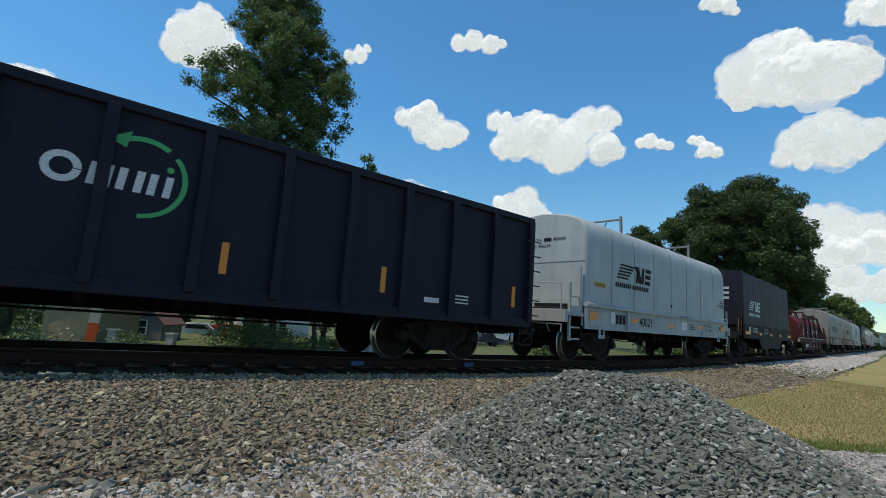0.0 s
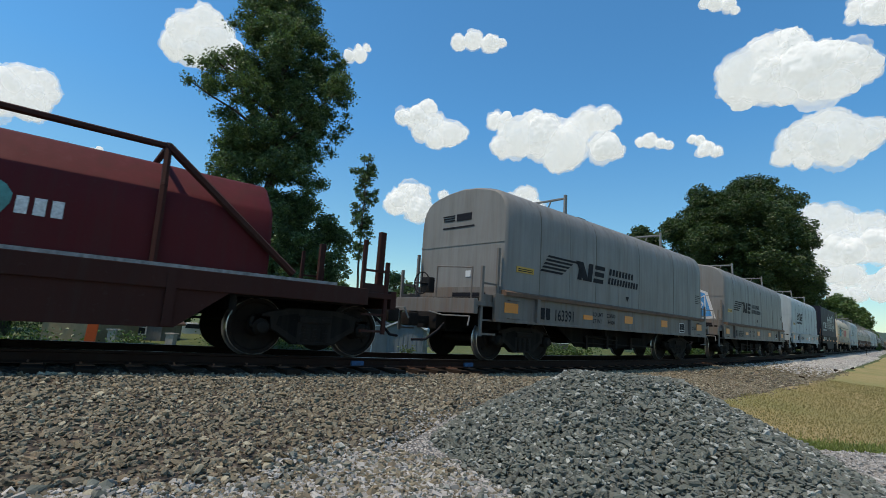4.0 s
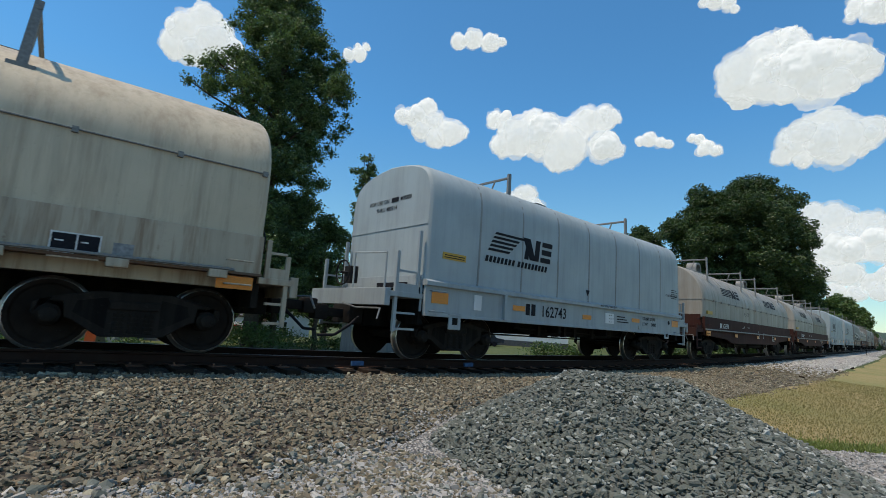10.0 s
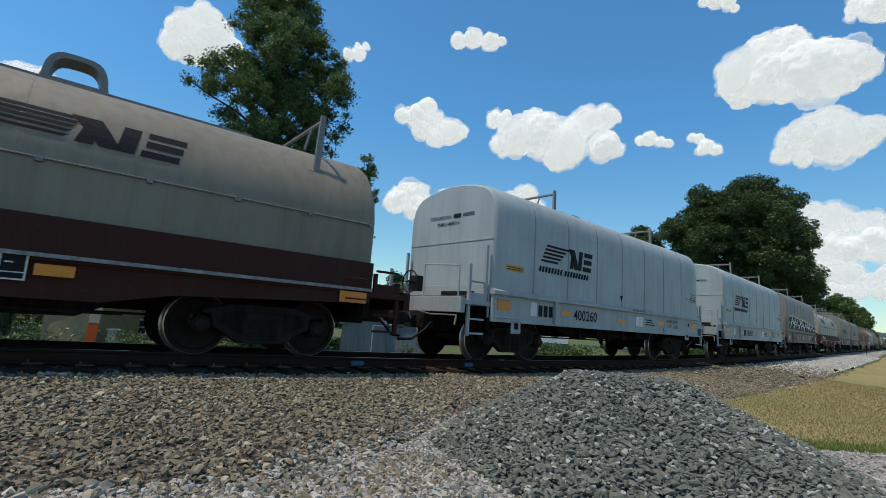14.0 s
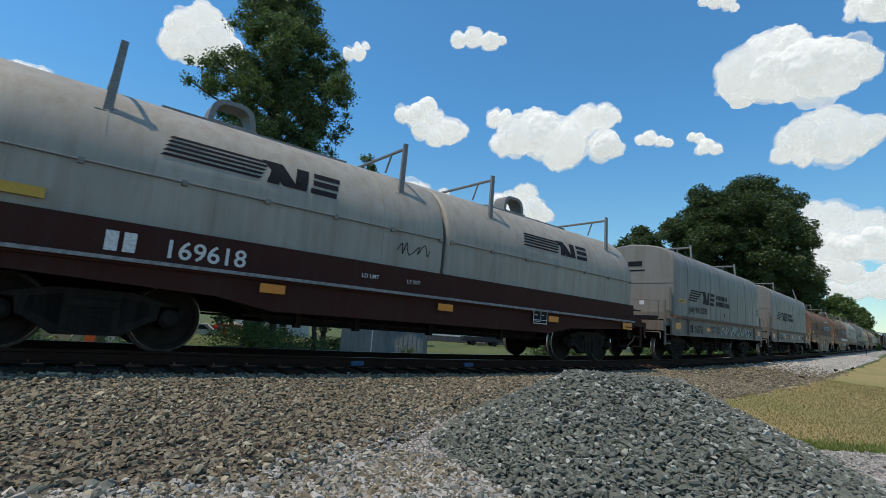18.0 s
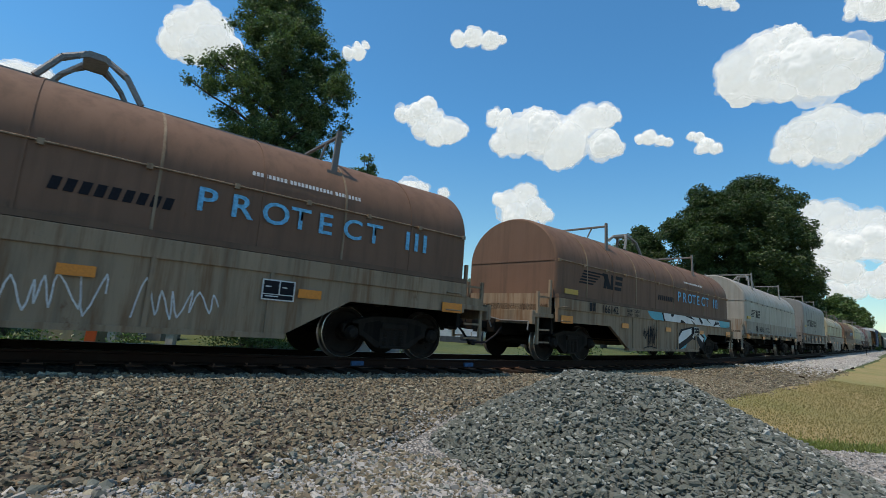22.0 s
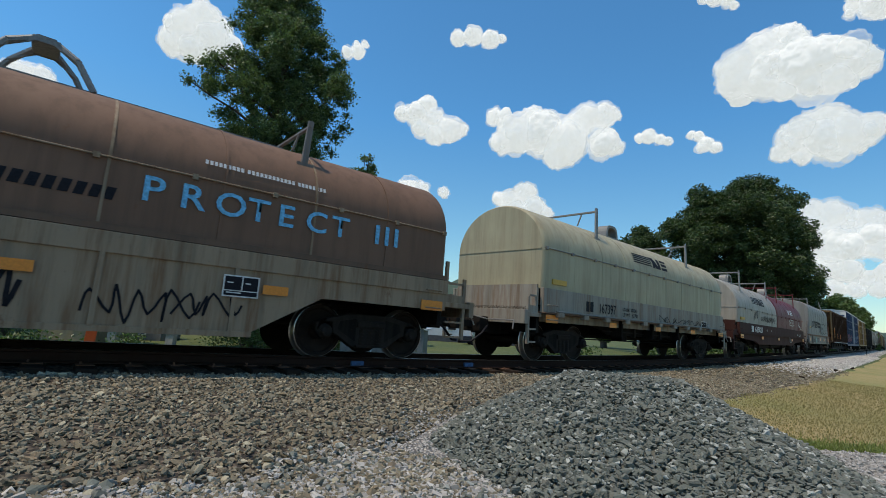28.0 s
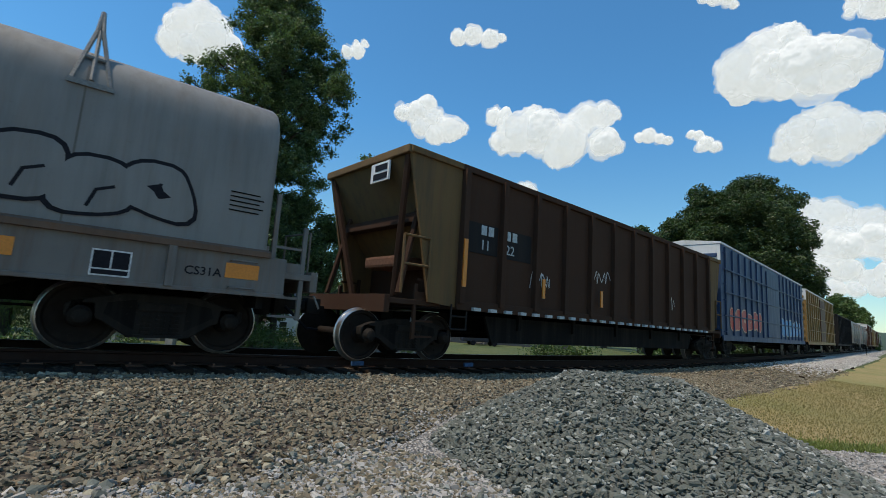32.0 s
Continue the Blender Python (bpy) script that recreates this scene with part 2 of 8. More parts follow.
def bed_height(s, q):
    """Height of the stone bed and of the ground beside it, against the rail line."""
    q = np.asarray(q, float)
    near = np.interp(q, (1.0, 1.3, 1.9, 3.0, 4.4, 5.6, 9.0), (-0.25, -0.27, -0.28, -0.335, -0.425, GROUND, GROUND))
    far = np.interp(-q, (1.2, 1.7, 4.2, 6.5), (-0.19, -0.22, -1.1, YARD))
    return np.where(q > 0, near, far)


def ground_z(x, y):
    s, q = track_of(x, y)
    return bed_height(s, q) + rise(s) * np.clip(1.3 - np.abs(q) / 14, 0, 1)


def pile_z(x, y):
    """The heap of crushed stone over the ground."""
    dx, dy = (x - 1.62) / 1.0, (y - 5.226) / 1.149
    past = dx - np.clip(dx, 0, 0.75)
    r = np.hypot(np.where(dx < 0, dx * 1.05, past * 0.95), dy * np.where(dy < 0, 0.74, 1.05))
    ang = np.arctan2(dy, dx)
    r = r * (1 + 0.05 * np.sin(3 * ang + 0.6) + 0.03 * np.sin(7 * ang))
    top = 0.86 * (1 - np.minimum(r / 1.62, 1.0))
    round_top = 0.78 - 0.16 * r ** 2
    return np.maximum(0, np.minimum(top * 1.02, round_top)) 
def turf(name, a, b, c):
    m, nt, bs = material(name, 0.95)
    big = noise_node(nt, 0.22, 5, 0.6, None, "World")
    fine = noise_node(nt, 6.0, 6, 0.7, None, "World")
    col = mix(nt, ramp(nt, big, [(0.38, (0, 0, 0)), (0.62, (1, 1, 1))]), a, b)
    col = mix(nt, ramp(nt, fine, [(0.4, (0, 0, 0)), (0.7, (0.8,) * 3)]), col, c)
    nt.links.new(col, bs.inputs["Base Color"])
    bump(nt, bs, noise_node(nt, 30, 5, 0.7, None, "World"), 0.8, 0.03)
    return m


def gravel_sheet(name, light, dark, scale):
    m, nt, bs = material(name, 0.95)
    geo = nt.nodes.new("ShaderNodeNewGeometry")
    v = add(nt, "TexVoronoi", Scale=scale)
    nt.links.new(geo.outputs["Position"], v.inputs["Vector"])
    sep = nt.nodes.new("ShaderNodeSeparateColor")
    nt.links.new(v.outputs["Color"], sep.inputs[0])
    col = ramp(nt, sep.outputs[0], [(0.0, dark), (0.5, light), (1.0, shade(light, 1.3))])
    # shade of the gaps between stones, put into the colour
    col = mix(nt, ramp(nt, v.outputs["Distance"], [(0.25, (0, 0, 0)), (0.6, (1, 1, 1))]), col, shade(dark, 0.35))
    col = mix(nt, ramp(nt, noise_node(nt, 0.6, 4, 0.6, None, "World"), [(0.4, (0, 0, 0)), (0.7, (0.5,) * 3)]), col, dark)
    nt.links.new(col, bs.inputs["Base Color"])
    inv = add(nt, "Math")
    inv.operation = "SUBTRACT"
    inv.inputs[0].default_value = 1.0
    nt.links.new(v.outputs["Distance"], inv.inputs[1])
    bump(nt, bs, inv.outputs[0], 1.0, 0.03)
    return m


M["lawn"] = turf("summer_lawn", (0.055, 0.085, 0.018), (0.10, 0.115, 0.028), (0.04, 0.055, 0.014))
M["field"] = turf("dry_mown_grass", (0.33, 0.245, 0.11), (0.19, 0.19, 0.06), (0.25, 0.205, 0.08))
M["bed"] = gravel_sheet("old_ballast", (0.132, 0.100, 0.071), (0.055, 0.043, 0.032), 17)
M["bed_new"] = gravel_sheet("fresh_pale_ballast", (0.55, 0.53, 0.50), (0.34, 0.325, 0.30), 16)
M["lot"] = gravel_sheet("pale_crushed_gravel", (0.52, 0.49, 0.45), (0.34, 0.32, 0.29), 36)
M["stone_old"] = stone("old_ballast_stone", [(0.172, 0.137, 0.086), (0.251, 0.209, 0.136), (0.089, 0.074, 0.048), (0.202, 0.174, 0.118), (0.295, 0.252, 0.173), (0.131, 0.111, 0.078), (0.221, 0.162, 0.098), (0.197, 0.181, 0.132), (0.158, 0.144, 0.104), (0.400, 0.361, 0.259)])
M["stone_new"] = stone("fresh_ballast_stone", [(0.50, 0.48, 0.45), (0.60, 0.57, 0.54), (0.40, 0.385, 0.36), (0.55, 0.52, 0.48)])
M["stone_heap"] = stone("grey_green_crushed_stone", [(0.110, 0.123, 0.102), (0.148, 0.164, 0.140), (0.068, 0.075, 0.065), (0.127, 0.142, 0.121), (0.179, 0.193, 0.165), (0.094, 0.098, 0.081), (0.142, 0.145, 0.123), (0.148, 0.164, 0.140), (0.100, 0.112, 0.094), (0.388, 0.403, 0.367)])
M["stone_lot"] = stone("pale_gravel_stone", [(0.342, 0.324, 0.295), (0.424, 0.399, 0.366), (0.252, 0.238, 0.218), (0.378, 0.355, 0.323), (0.486, 0.463, 0.423)])
M["rail"] = paint("rusty_rail_steel", (0.026, 0.012, 0.008), 0.3, 0.1, 0.8)
M["railhead"] = plain("worn_rail_head", (0.14, 0.13, 0.125), 0.35, 0.9, 12)
M["tie"] = plain("creosoted_tie_wood", (0.022, 0.015, 0.011), 0.9, 0.0, 6, 0.45)
M["rust_plate"] = plain("rusty_tie_plate", (0.13, 0.06, 0.035), 0.8, 0.2, 14, 0.3)
M["blue_mark"] = plain("blue_marking_paint", (0.03, 0.09, 0.2), 0.7, 0.0, 20, 0.3)

# one sheet of ground that reaches the horizon, with the bank of the track in it
S_ROW = np.concatenate([[-3500, -1500, -500, -150, -60, -30], np.arange(-16, 40, 1.0), np.arange(42, 130, 4.0), [150, 200, 300, 500, 900, 1800, 3600]])
Q_ROW = np.array([-3600, -1500, -600, -250, -120, -60, -35, -20, -12, -8, -6.5, -5.3, -4.2, -3, -1.7, -1.2, 1.2, 1.9, 3, 4.4, 5.6, 7, 9, 12, 16, 25, 40, 80, 200, 600, 1800, 3600.])


def sheet(name, srow, qrow, lift, mat, ragged=0.0, seed=1):
    rng = np.random.default_rng(seed)
    ss, qq = np.meshgrid(srow, qrow, indexing="ij")
    if ragged:
        wob = np.repeat(rng.normal(0, ragged, (len(srow), 1)), 1, 1)
        qq = qq.copy()
        qq[:, -1] += wob[:, 0]
        qq[:, 0] += rng.normal(0, ragged, len(srow))
    z = bed_height(ss, qq) + rise(ss) * np.clip(1.3 - np.abs(qq) / 14, 0, 1) + lift
    x, y, _ = on_track(ss, qq)
    v = np.stack([x, y, z], -1).reshape(-1, 3)
    n, k = len(srow), len(qrow)
    i = (np.arange(n - 1)[:, None] * k + np.arange(k - 1)[None]).ravel()
    f = np.stack([i, i + 1, i + k + 1, i + k], -1)
    return mesh_from(name, v, f, mat, True)


ground = tagged(sheet("ground", S_ROW, Q_ROW, 0.0, M["lawn"]), "flat ground with short green lawn grass reaching the horizon", "ground", "", "structure")
near_s = np.arange(-12, 27, 0.5)
bed = tagged(sheet("ballast_bed", near_s, np.array([-4.1, -3, -1.7, -1.2, 0, 1.2, 1.9, 2.5, 3, 3.7, 4.4, 5.5]), 0.012, M["bed"], 0.12, 3), "brownish crushed stone ballast under the track", "ballast", "", "structure")
bed2 = tagged(sheet("ballast_bed", np.concatenate([np.arange(26.5, 90, 1.5), np.arange(95, 420, 12.0)]), np.array([-4.1, -1.7, -1.2, 0, 1.2, 1.9, 3, 3.8]), 0.012, M["bed_new"], 0.15, 4), "pale grey fresh ballast shoulder along the track", "ballast", "", "structure")
field = tagged(sheet("grass_field", np.concatenate([np.arange(5.5, 60, 1.5), np.arange(62, 200, 8.0)]), np.array([4.5, 5.0, 5.6, 7, 9, 12, 16, 25, 40, 80]), 0.03, M["field"], 0.1, 5), "dry yellow-green mown grass beside the track", "grass", "", "structure")


def lot_left(y):
    """Where the pale gravel gives way to the brown ballast."""
    return np.where(y > 3.40, -0.76 + (y - 3.40) * 0.366, np.maximum(-60, -0.76 - (3.40 - y) * 1.915))


def lot_sheet():
    rng = np.random.default_rng(6)
    # the sheet runs on unseen behind the tripod, added to bounce warm light
    rows = np.concatenate([[-60, -30, -15, -8, -4, -2, 0, 1], np.arange(2.3, 5.8, 0.28), [5.97]])
    cols = np.concatenate([np.linspace(0, 0.2, 10), np.linspace(0.22, 1, 50)])
    yy, uu = np.meshgrid(rows, cols, indexing="ij")
    xx = lot_left(yy) + 0.1 + uu * (60 - lot_left(yy))
    yy = yy.copy()
    yy[-1] += 0.05 * rng.normal(size=len(cols)) - 0.02 * np.sin(cols * 40)
    v = np.stack([xx, yy, ground_z(xx, yy) + 0.045], -1).reshape(-1, 3)
    n, k = len(rows), len(cols)
    i = (np.arange(n - 1)[:, None] * k + np.arange(k - 1)[None]).ravel()
    return mesh_from("gravel_lot", v, np.stack([i, i + 1, i + k + 1, i + k], -1), M["lot"], True)


lot = tagged(lot_sheet(), "pale crushed gravel parking ground", "gravel", "", "structure")

# ---- rails and ties ----
RAIL = [(-0.07, -0.172), (0.07, -0.172), (0.07, -0.158), (0.013, -0.135), (0.009, -0.045), (0.037, -0.035), (0.037, -0.006), (0.03, 0.0), (-0.03, 0.0), (-0.037, -0.006), (-0.037, -0.035), (-0.009, -0.045), (-0.013, -0.135), (-0.07, -0.158)]
rail_s = np.concatenate([np.arange(-12, 40, 0.75), np.arange(40, 120, 4.0), np.arange(120, 421, 20.0)])
for side_q, word in ((0.755, "rail nearest the stone heap"), (-0.755, "rail on the far side")):
    prof = np.array(RAIL)
    ss = np.repeat(rail_s[:, None], len(prof), 1)
    x, y, z = on_track(ss, side_q + prof[None, :, 0], prof[None, :, 1] + np.zeros_like(ss))
    v = np.stack([x, y, z], -1).reshape(-1, 3)
    k = len(prof)
    i = np.arange(len(rail_s) - 1)[:, None] * k
    j = np.arange(k)[None]
    f = np.stack([i + j, i + (j + 1) % k, i + k + (j + 1) % k, i + k + j], -1).reshape(-1, 4)
    r_ob = tagged(mesh_from("rail", v, f, M["rail"]), "rusty brown steel rail with a worn bright head", "rail", "track rails", "structure")
    r_ob.data.materials.append(M["railhead"])
    top = np.isin(np.arange(len(f)) % k, (6, 7, 8))
    r_ob.data.polygons.foreach_set("material_index", top.astype(np.int32))
for s_mark in (5.12, 7.85):
    x, y, z = on_track(s_mark, 0.755)
    mk = boxes((-0.12, 0.13, -0.072, -0.02, -0.14, -0.06))
    ob = finish("paint_mark", mk, M["blue_mark"])
    ob.matrix_world = pose(float(x), float(y), float(z), 0, 0, 90 - math.degrees(TURN))
    tagged(ob, "blue paint mark sprayed on the web of the rail", "paint mark", "rail marks")


def place_on(s, q=0.0, z=0.0, turn=0.0):
    x, y, zz = on_track(s, q, z)
    x2, y2, _ = on_track(s + 0.5, q)
    x1, y1, _ = on_track(s - 0.5, q)
    return pose(float(x), float(y), float(zz), 0, 0, math.degrees(math.atan2(y2 - y1, x2 - x1)) + turn)


tie_bm = boxes((-0.115, 0.115, -1.3, 1.3, -0.36, -0.178), bevel=0.012)
tie0 = finish("tie", tie_bm, M["tie"])
plate_me = finish("tie_plate", boxes((-0.1, 0.1, -0.93, -0.58, -0.182, -0.166), bevel=0.004), M["rust_plate"])
spike_me = finish("spike", boxes((-0.06, -0.035, -0.86, -0.82, -0.17, -0.135), (0.035, 0.06, -0.69, -0.65, -0.17, -0.135)), M["rust_plate"])
trng = random.Random(5)
ties = []
for i in range(110):
    s = -3.0 + i * 0.52
    m = place_on(s, trng.uniform(-0.06, 0.06), trng.uniform(-0.012, 0.006), trng.uniform(-1.5, 1.5))
    if i == 0:
        t_ob = tie0
        plate_me.parent = spike_me.parent = tie0
    elif i < 60:
        t_ob = again(tie0, None)
        again(plate_me, t_ob)
        again(spike_me, t_ob)
    else:
        t_ob = again(tie0, None)
    t_ob.matrix_basis = m
    tagged(t_ob, "dark creosoted wooden tie half sunk in ballast", "railroad tie", "ties under the track", "structure")

# ---- loose stone ----
def stone_form(rng, corners):
    """One angular crushed stone: the hull of a few scattered corners."""
    bm = bmesh.new()
    for k in range(corners):
        d = rng.normal(size=3)
        d /= max(np.abs(d).max(), 0.72 * np.linalg.norm(d))
        bm.verts.new(d * rng.uniform(0.78, 1.05))
    hull = bmesh.ops.convex_hull(bm, input=bm.verts)
    bmesh.ops.delete(bm, geom=list({v for v in hull["geom_interior"] + hull["geom_unused"] if isinstance(v, bmesh.types.BMVert)}), context="VERTS")
    bmesh.ops.triangulate(bm, faces=bm.faces)
    bm.verts.index_update()
    out = np.array([v.co[:] for v in bm.verts]), np.array([[v.index for v in f.verts] for f in bm.faces])
    bm.free()
    return out


FORMS = [stone_form(np.random.default_rng(700 + k), 11) for k in range(24)]
SMALL_FORMS = [stone_form(np.random.default_rng(760 + k), 7) for k in range(16)]


def stones(name, xyz, size, mat, seed, flat=0.62, forms=FORMS):
    rng = np.random.default_rng(seed)
    n = len(xyz)
    sc = np.stack([rng.uniform(0.8, 1.35, n), rng.uniform(0.65, 1.0, n), rng.uniform(0.5, 0.85, n) * flat / 0.62], -1) * size[:, None]
    a, b = rng.uniform(0, 6.283, n), rng.normal(0, 0.42, n)
    ca, sa, cb, sb = np.cos(a)[:, None], np.sin(a)[:, None], np.cos(b)[:, None], np.sin(b)[:, None]
    which = rng.integers(0, len(forms), n)
    vs, fs, base = [], [], 0
    for k, (fv, ff) in enumerate(forms):
        i = np.nonzero(which == k)[0]
        v = fv[None] * sc[i, None, :]
        x, y, z = v[..., 0], v[..., 1] * cb[i] - v[..., 2] * sb[i], v[..., 1] * sb[i] + v[..., 2] * cb[i]
        v = np.stack([x * ca[i] - y * sa[i], x * sa[i] + y * ca[i], z], -1) + xyz[i, None, :]
        vs.append(v.reshape(-1, 3))
        fs.append((ff[None] + len(fv) * np.arange(len(i))[:, None, None]).reshape(-1, 3) + base)
        base += len(i) * len(fv)
    return mesh_from(name, np.concatenate(vs), np.concatenate(fs), mat)


def spread(n, s0, s1, q0, q1, seed):
    rng = np.random.default_rng(seed)
    s, q = rng.uniform(s0, s1, n), rng.uniform(q0, q1, n)
    x, y, _ = on_track(s, q)
    keep = (y > 1.6) & (np.abs(x) < y * 1.22 + 0.4)
    return x[keep], y[keep], s[keep], q[keep]


def lay(name, x, y, size_lo, size_hi, mat, seed, label, category, sink=0.15, over=None, forms=FORMS):
    rng = np.random.default_rng(seed + 50)
    size = rng.uniform(size_lo, size_hi, len(x)) * (1 + 0.5 * (rng.random(len(x)) > 0.93))
    z = ground_z(x, y) + (over if over is not None else 0) + size * (sink + rng.uniform(-0.15, 0.6, len(x)))
    ob = stones(name, np.stack([x, y, z], -1), size, mat, seed, 0.62, forms)
    return tagged(ob, label, category, "", "stuff")


edge_rng = np.random.default_rng(1)
x, y, s, q = spread(62000, -3, 16, 1.25, 6.6, 11)
blend = edge_rng.normal(0, 0.22, len(x))
ok = (pile_z(x, y) < 0.03) & np.where(s > 6.5, q < 4.55 + 0.1 * np.sin(s * 2.3) + blend * 0.5, x < lot_left(y) + 0.38 + blend * 1.9)
lay("ballast_stones", x[ok], y[ok], 0.016, 0.030, M["stone_old"], 21, "loose brown and grey crushed ballast stones", "stones", 0.15, 0.01)
x, y, s, q = spread(11000, 16, 34, 1.2, 4.7, 12)
ok = np.random.default_rng(2).random(len(s)) < np.clip((33 - s) / 10, 0, 1)
lay("ballast_stones", x[ok], y[ok], 0.028, 0.045, M["stone_old"], 22, "loose brown crushed ballast stones", "stones", forms=SMALL_FORMS)
x, y, s, q = spread(9000, 23, 75, 1.3, 4.2, 13)
ok = np.random.default_rng(3).random(len(s)) < np.clip((s - 22) / 9, 0, 1)
lay("fresh_ballast_stones", x[ok], y[ok], 0.035, 0.06, M["stone_new"], 23, "fresh pale grey ballast stones", "stones", forms=SMALL_FORMS)
x, y, s, q = spread(4000, -3, 20, -0.6, 0.6, 14)
lay("crib_stones", x, y, 0.02, 0.034, M["stone_old"], 24, "dark ballast stones between the ties", "stones", forms=SMALL_FORMS)
gx, gy = edge_rng.uniform(-1.2, 7, 30000), edge_rng.uniform(2.3, 6.03, 30000)
ok = (pile_z(gx, gy) < 0.02) & (np.abs(gx) < 1.2 * gy) & (gx > lot_left(gy) + 0.2 + edge_rng.normal(0, 0.36, 30000)) & (gy < 6.0 + edge_rng.normal(0, 0.05, 30000))
lay("gravel_stones", gx[ok], gy[ok], 0.010, 0.024, M["stone_lot"], 25, "pale small crushed gravel stones", "stones", 0.15, 0.04, SMALL_FORMS)
# coarser stones of three kinds mingle where heap, gravel and ballast meet
for n_mix, mat_mix, seed_mix, word, lo, hi in ((6500, "stone_lot", 61, "gravel_stones", 0.013, 0.026), (2600, "stone_heap", 62, "rolled_stones", 0.014, 0.027), (4200, "stone_old", 63, "ballast_stones", 0.014, 0.027)):
    mrng = np.random.default_rng(seed_mix)
    my = mrng.uniform(2.18, 4.25, n_mix)
    mx = lot_left(my) + (mrng.normal(0.4, 0.4, n_mix) if mat_mix == "stone_old" else mrng.uniform(-0.1, 1.7, n_mix) + mrng.normal(0, 0.2, n_mix))
    ok = (pile_z(mx, my) < 0.03) & (np.abs(mx) < 1.25 * my)
    text = {"stone_lot": "pale coarse gravel stones beside the heap", "stone_heap": "grey-green stones rolled off the heap", "stone_old": "brown ballast stones strewn on pale gravel"}[mat_mix]
    lay(word, mx[ok], my[ok], lo, hi, M[mat_mix], seed_mix, text, "stones", 0.15, 0.045)
twig = finish("twig", rods([[(0, 0, 0.02), (0.16, 0.02, 0.05), (0.34, -0.03, 0.03)]], 0.012), M["tie"])
twig.matrix_basis = pose(*(float(v) for v in on_track(13.4, 3.6)[:2]), -0.36 + float(rise(13.4)), 0, 0, 70)
tagged(twig, "short dark dead twig lying on the ballast", "twig")
for s_at, q_at, r_at in ((22.0, 4.0, 0.11), (30.5, 4.1, 0.12), (36.0, 4.3, 0.11)):
    x, y, _ = on_track(s_at, q_at)
    clod = stones("earth_clod", np.array([[float(x), float(y), float(ground_z(x, y)) + 0.05]]), np.array([r_at]), M["tie"], int(s_at), 0.8)
    tagged(clod, "dark clod of earth on the ballast edge", "clod", "clods")

# the heap: a solid core under several layers of stones
gx, gy = np.meshgrid(np.linspace(-0.8, 5.1, 80), np.linspace(2.18, 8.27, 80), indexing="ij")
hz = pile_z(gx, gy)
core = np.stack([gx, gy, ground_z(gx, gy) + np.where(hz > 0.02, hz, -0.06) - 0.02], -1).reshape(-1, 3)
i = (np.arange(79)[:, None] * 80 + np.arange(79)[None]).ravel()
heap = tagged(new("gravel_heap"), "heap of grey-green crushed stone beside the track", "stone heap", "", "")
core_ob = mesh_from("core", core, np.stack([i, i + 1, i + 81, i + 80], -1), M["stone_heap"], True)
core_ob.parent = heap
hrng = np.random.default_rng(31)
hx, hy = hrng.uniform(-0.8, 5.1, 62000), hrng.uniform(2.18, 8.27, 62000)
hh = pile_z(hx, hy)
ok = (hh > 0.004) & (hy < 6.43 + 0.46 * hrng.random(62000))
hx, hy, hh = hx[ok], hy[ok], hh[ok]
size = hrng.uniform(0.016, 0.031, len(hx)) * (1 + 0.55 * (hrng.random(len(hx)) > 0.93))
hs = stones("stone_layer", np.stack([hx, hy, ground_z(hx, hy) + hh + size * 0.25 + hrng.uniform(-0.012, 0.014, len(hx))], -1), size, M["stone_heap"], 32)
hs.parent = heap
hs["label"] = "angular grey-green crushed stones"
hs["kind"] = "stuff"
# stones that rolled off the foot of the heap
ang, rad = hrng.uniform(0, 6.283, 1500), np.abs(hrng.normal(0, 0.45, 1500))
px, py = 1.62 + np.cos(ang) * (1.75 + rad), 5.05 + np.sin(ang) * (2.0 + rad)
ok = (pile_z(px, py) < 0.02) & (py > 1.7)
lay("rolled_stones", px[ok], py[ok], 0.016, 0.03, M["stone_heap"], 33, "grey-green stones rolled off the heap", "stones", 0.4)
# ---- trees ----
M["leaf_dark"] = leaf("glossy_dark_green_leaf", (0.034, 0.062, 0.027), (0.098, 0.15, 0.058))
M["leaf_oak"] = leaf("deep_green_oak_leaf", (0.020, 0.043, 0.016), (0.055, 0.092, 0.030))
M["leaf_willow"] = leaf("yellow_green_willow_leaf", (0.05, 0.09, 0.026), (0.115, 0.17, 0.045))
M["leaf_mid"] = leaf("mid_green_leaf", (0.035, 0.07, 0.02), (0.085, 0.135, 0.036))
M["bark"] = plain("grey_brown_bark", (0.09, 0.07, 0.055), 0.95, 0.0, 9, 0.4)


def limb(bm, a, b, r0, r1, n=7, wob=0.0, rng=None, steps=4):
    """A tapered, slightly crooked limb."""
    a, b = Vector(a), Vector(b)
    rings = []
    for k in range(steps + 1):
        t = k / steps
        c = a.lerp(b, t)
        if rng and 0 < k < steps:
            c += Vector([rng.uniform(-wob, wob) for _ in range(3)])
        r = r0 + (r1 - r0) * t
        d = (b - a).normalized()
        u = d.orthogonal().normalized()
        v = d.cross(u)
        rings.append([bm.verts.new(c + (u * math.cos(q) + v * math.sin(q)) * r) for q in (2 * math.pi * i / n for i in range(n))])
    for p, q in zip(rings, rings[1:]):
        for i in range(n):
            bm.faces.new((p[i], p[(i + 1) % n], q[(i + 1) % n], q[i]))
    return bm


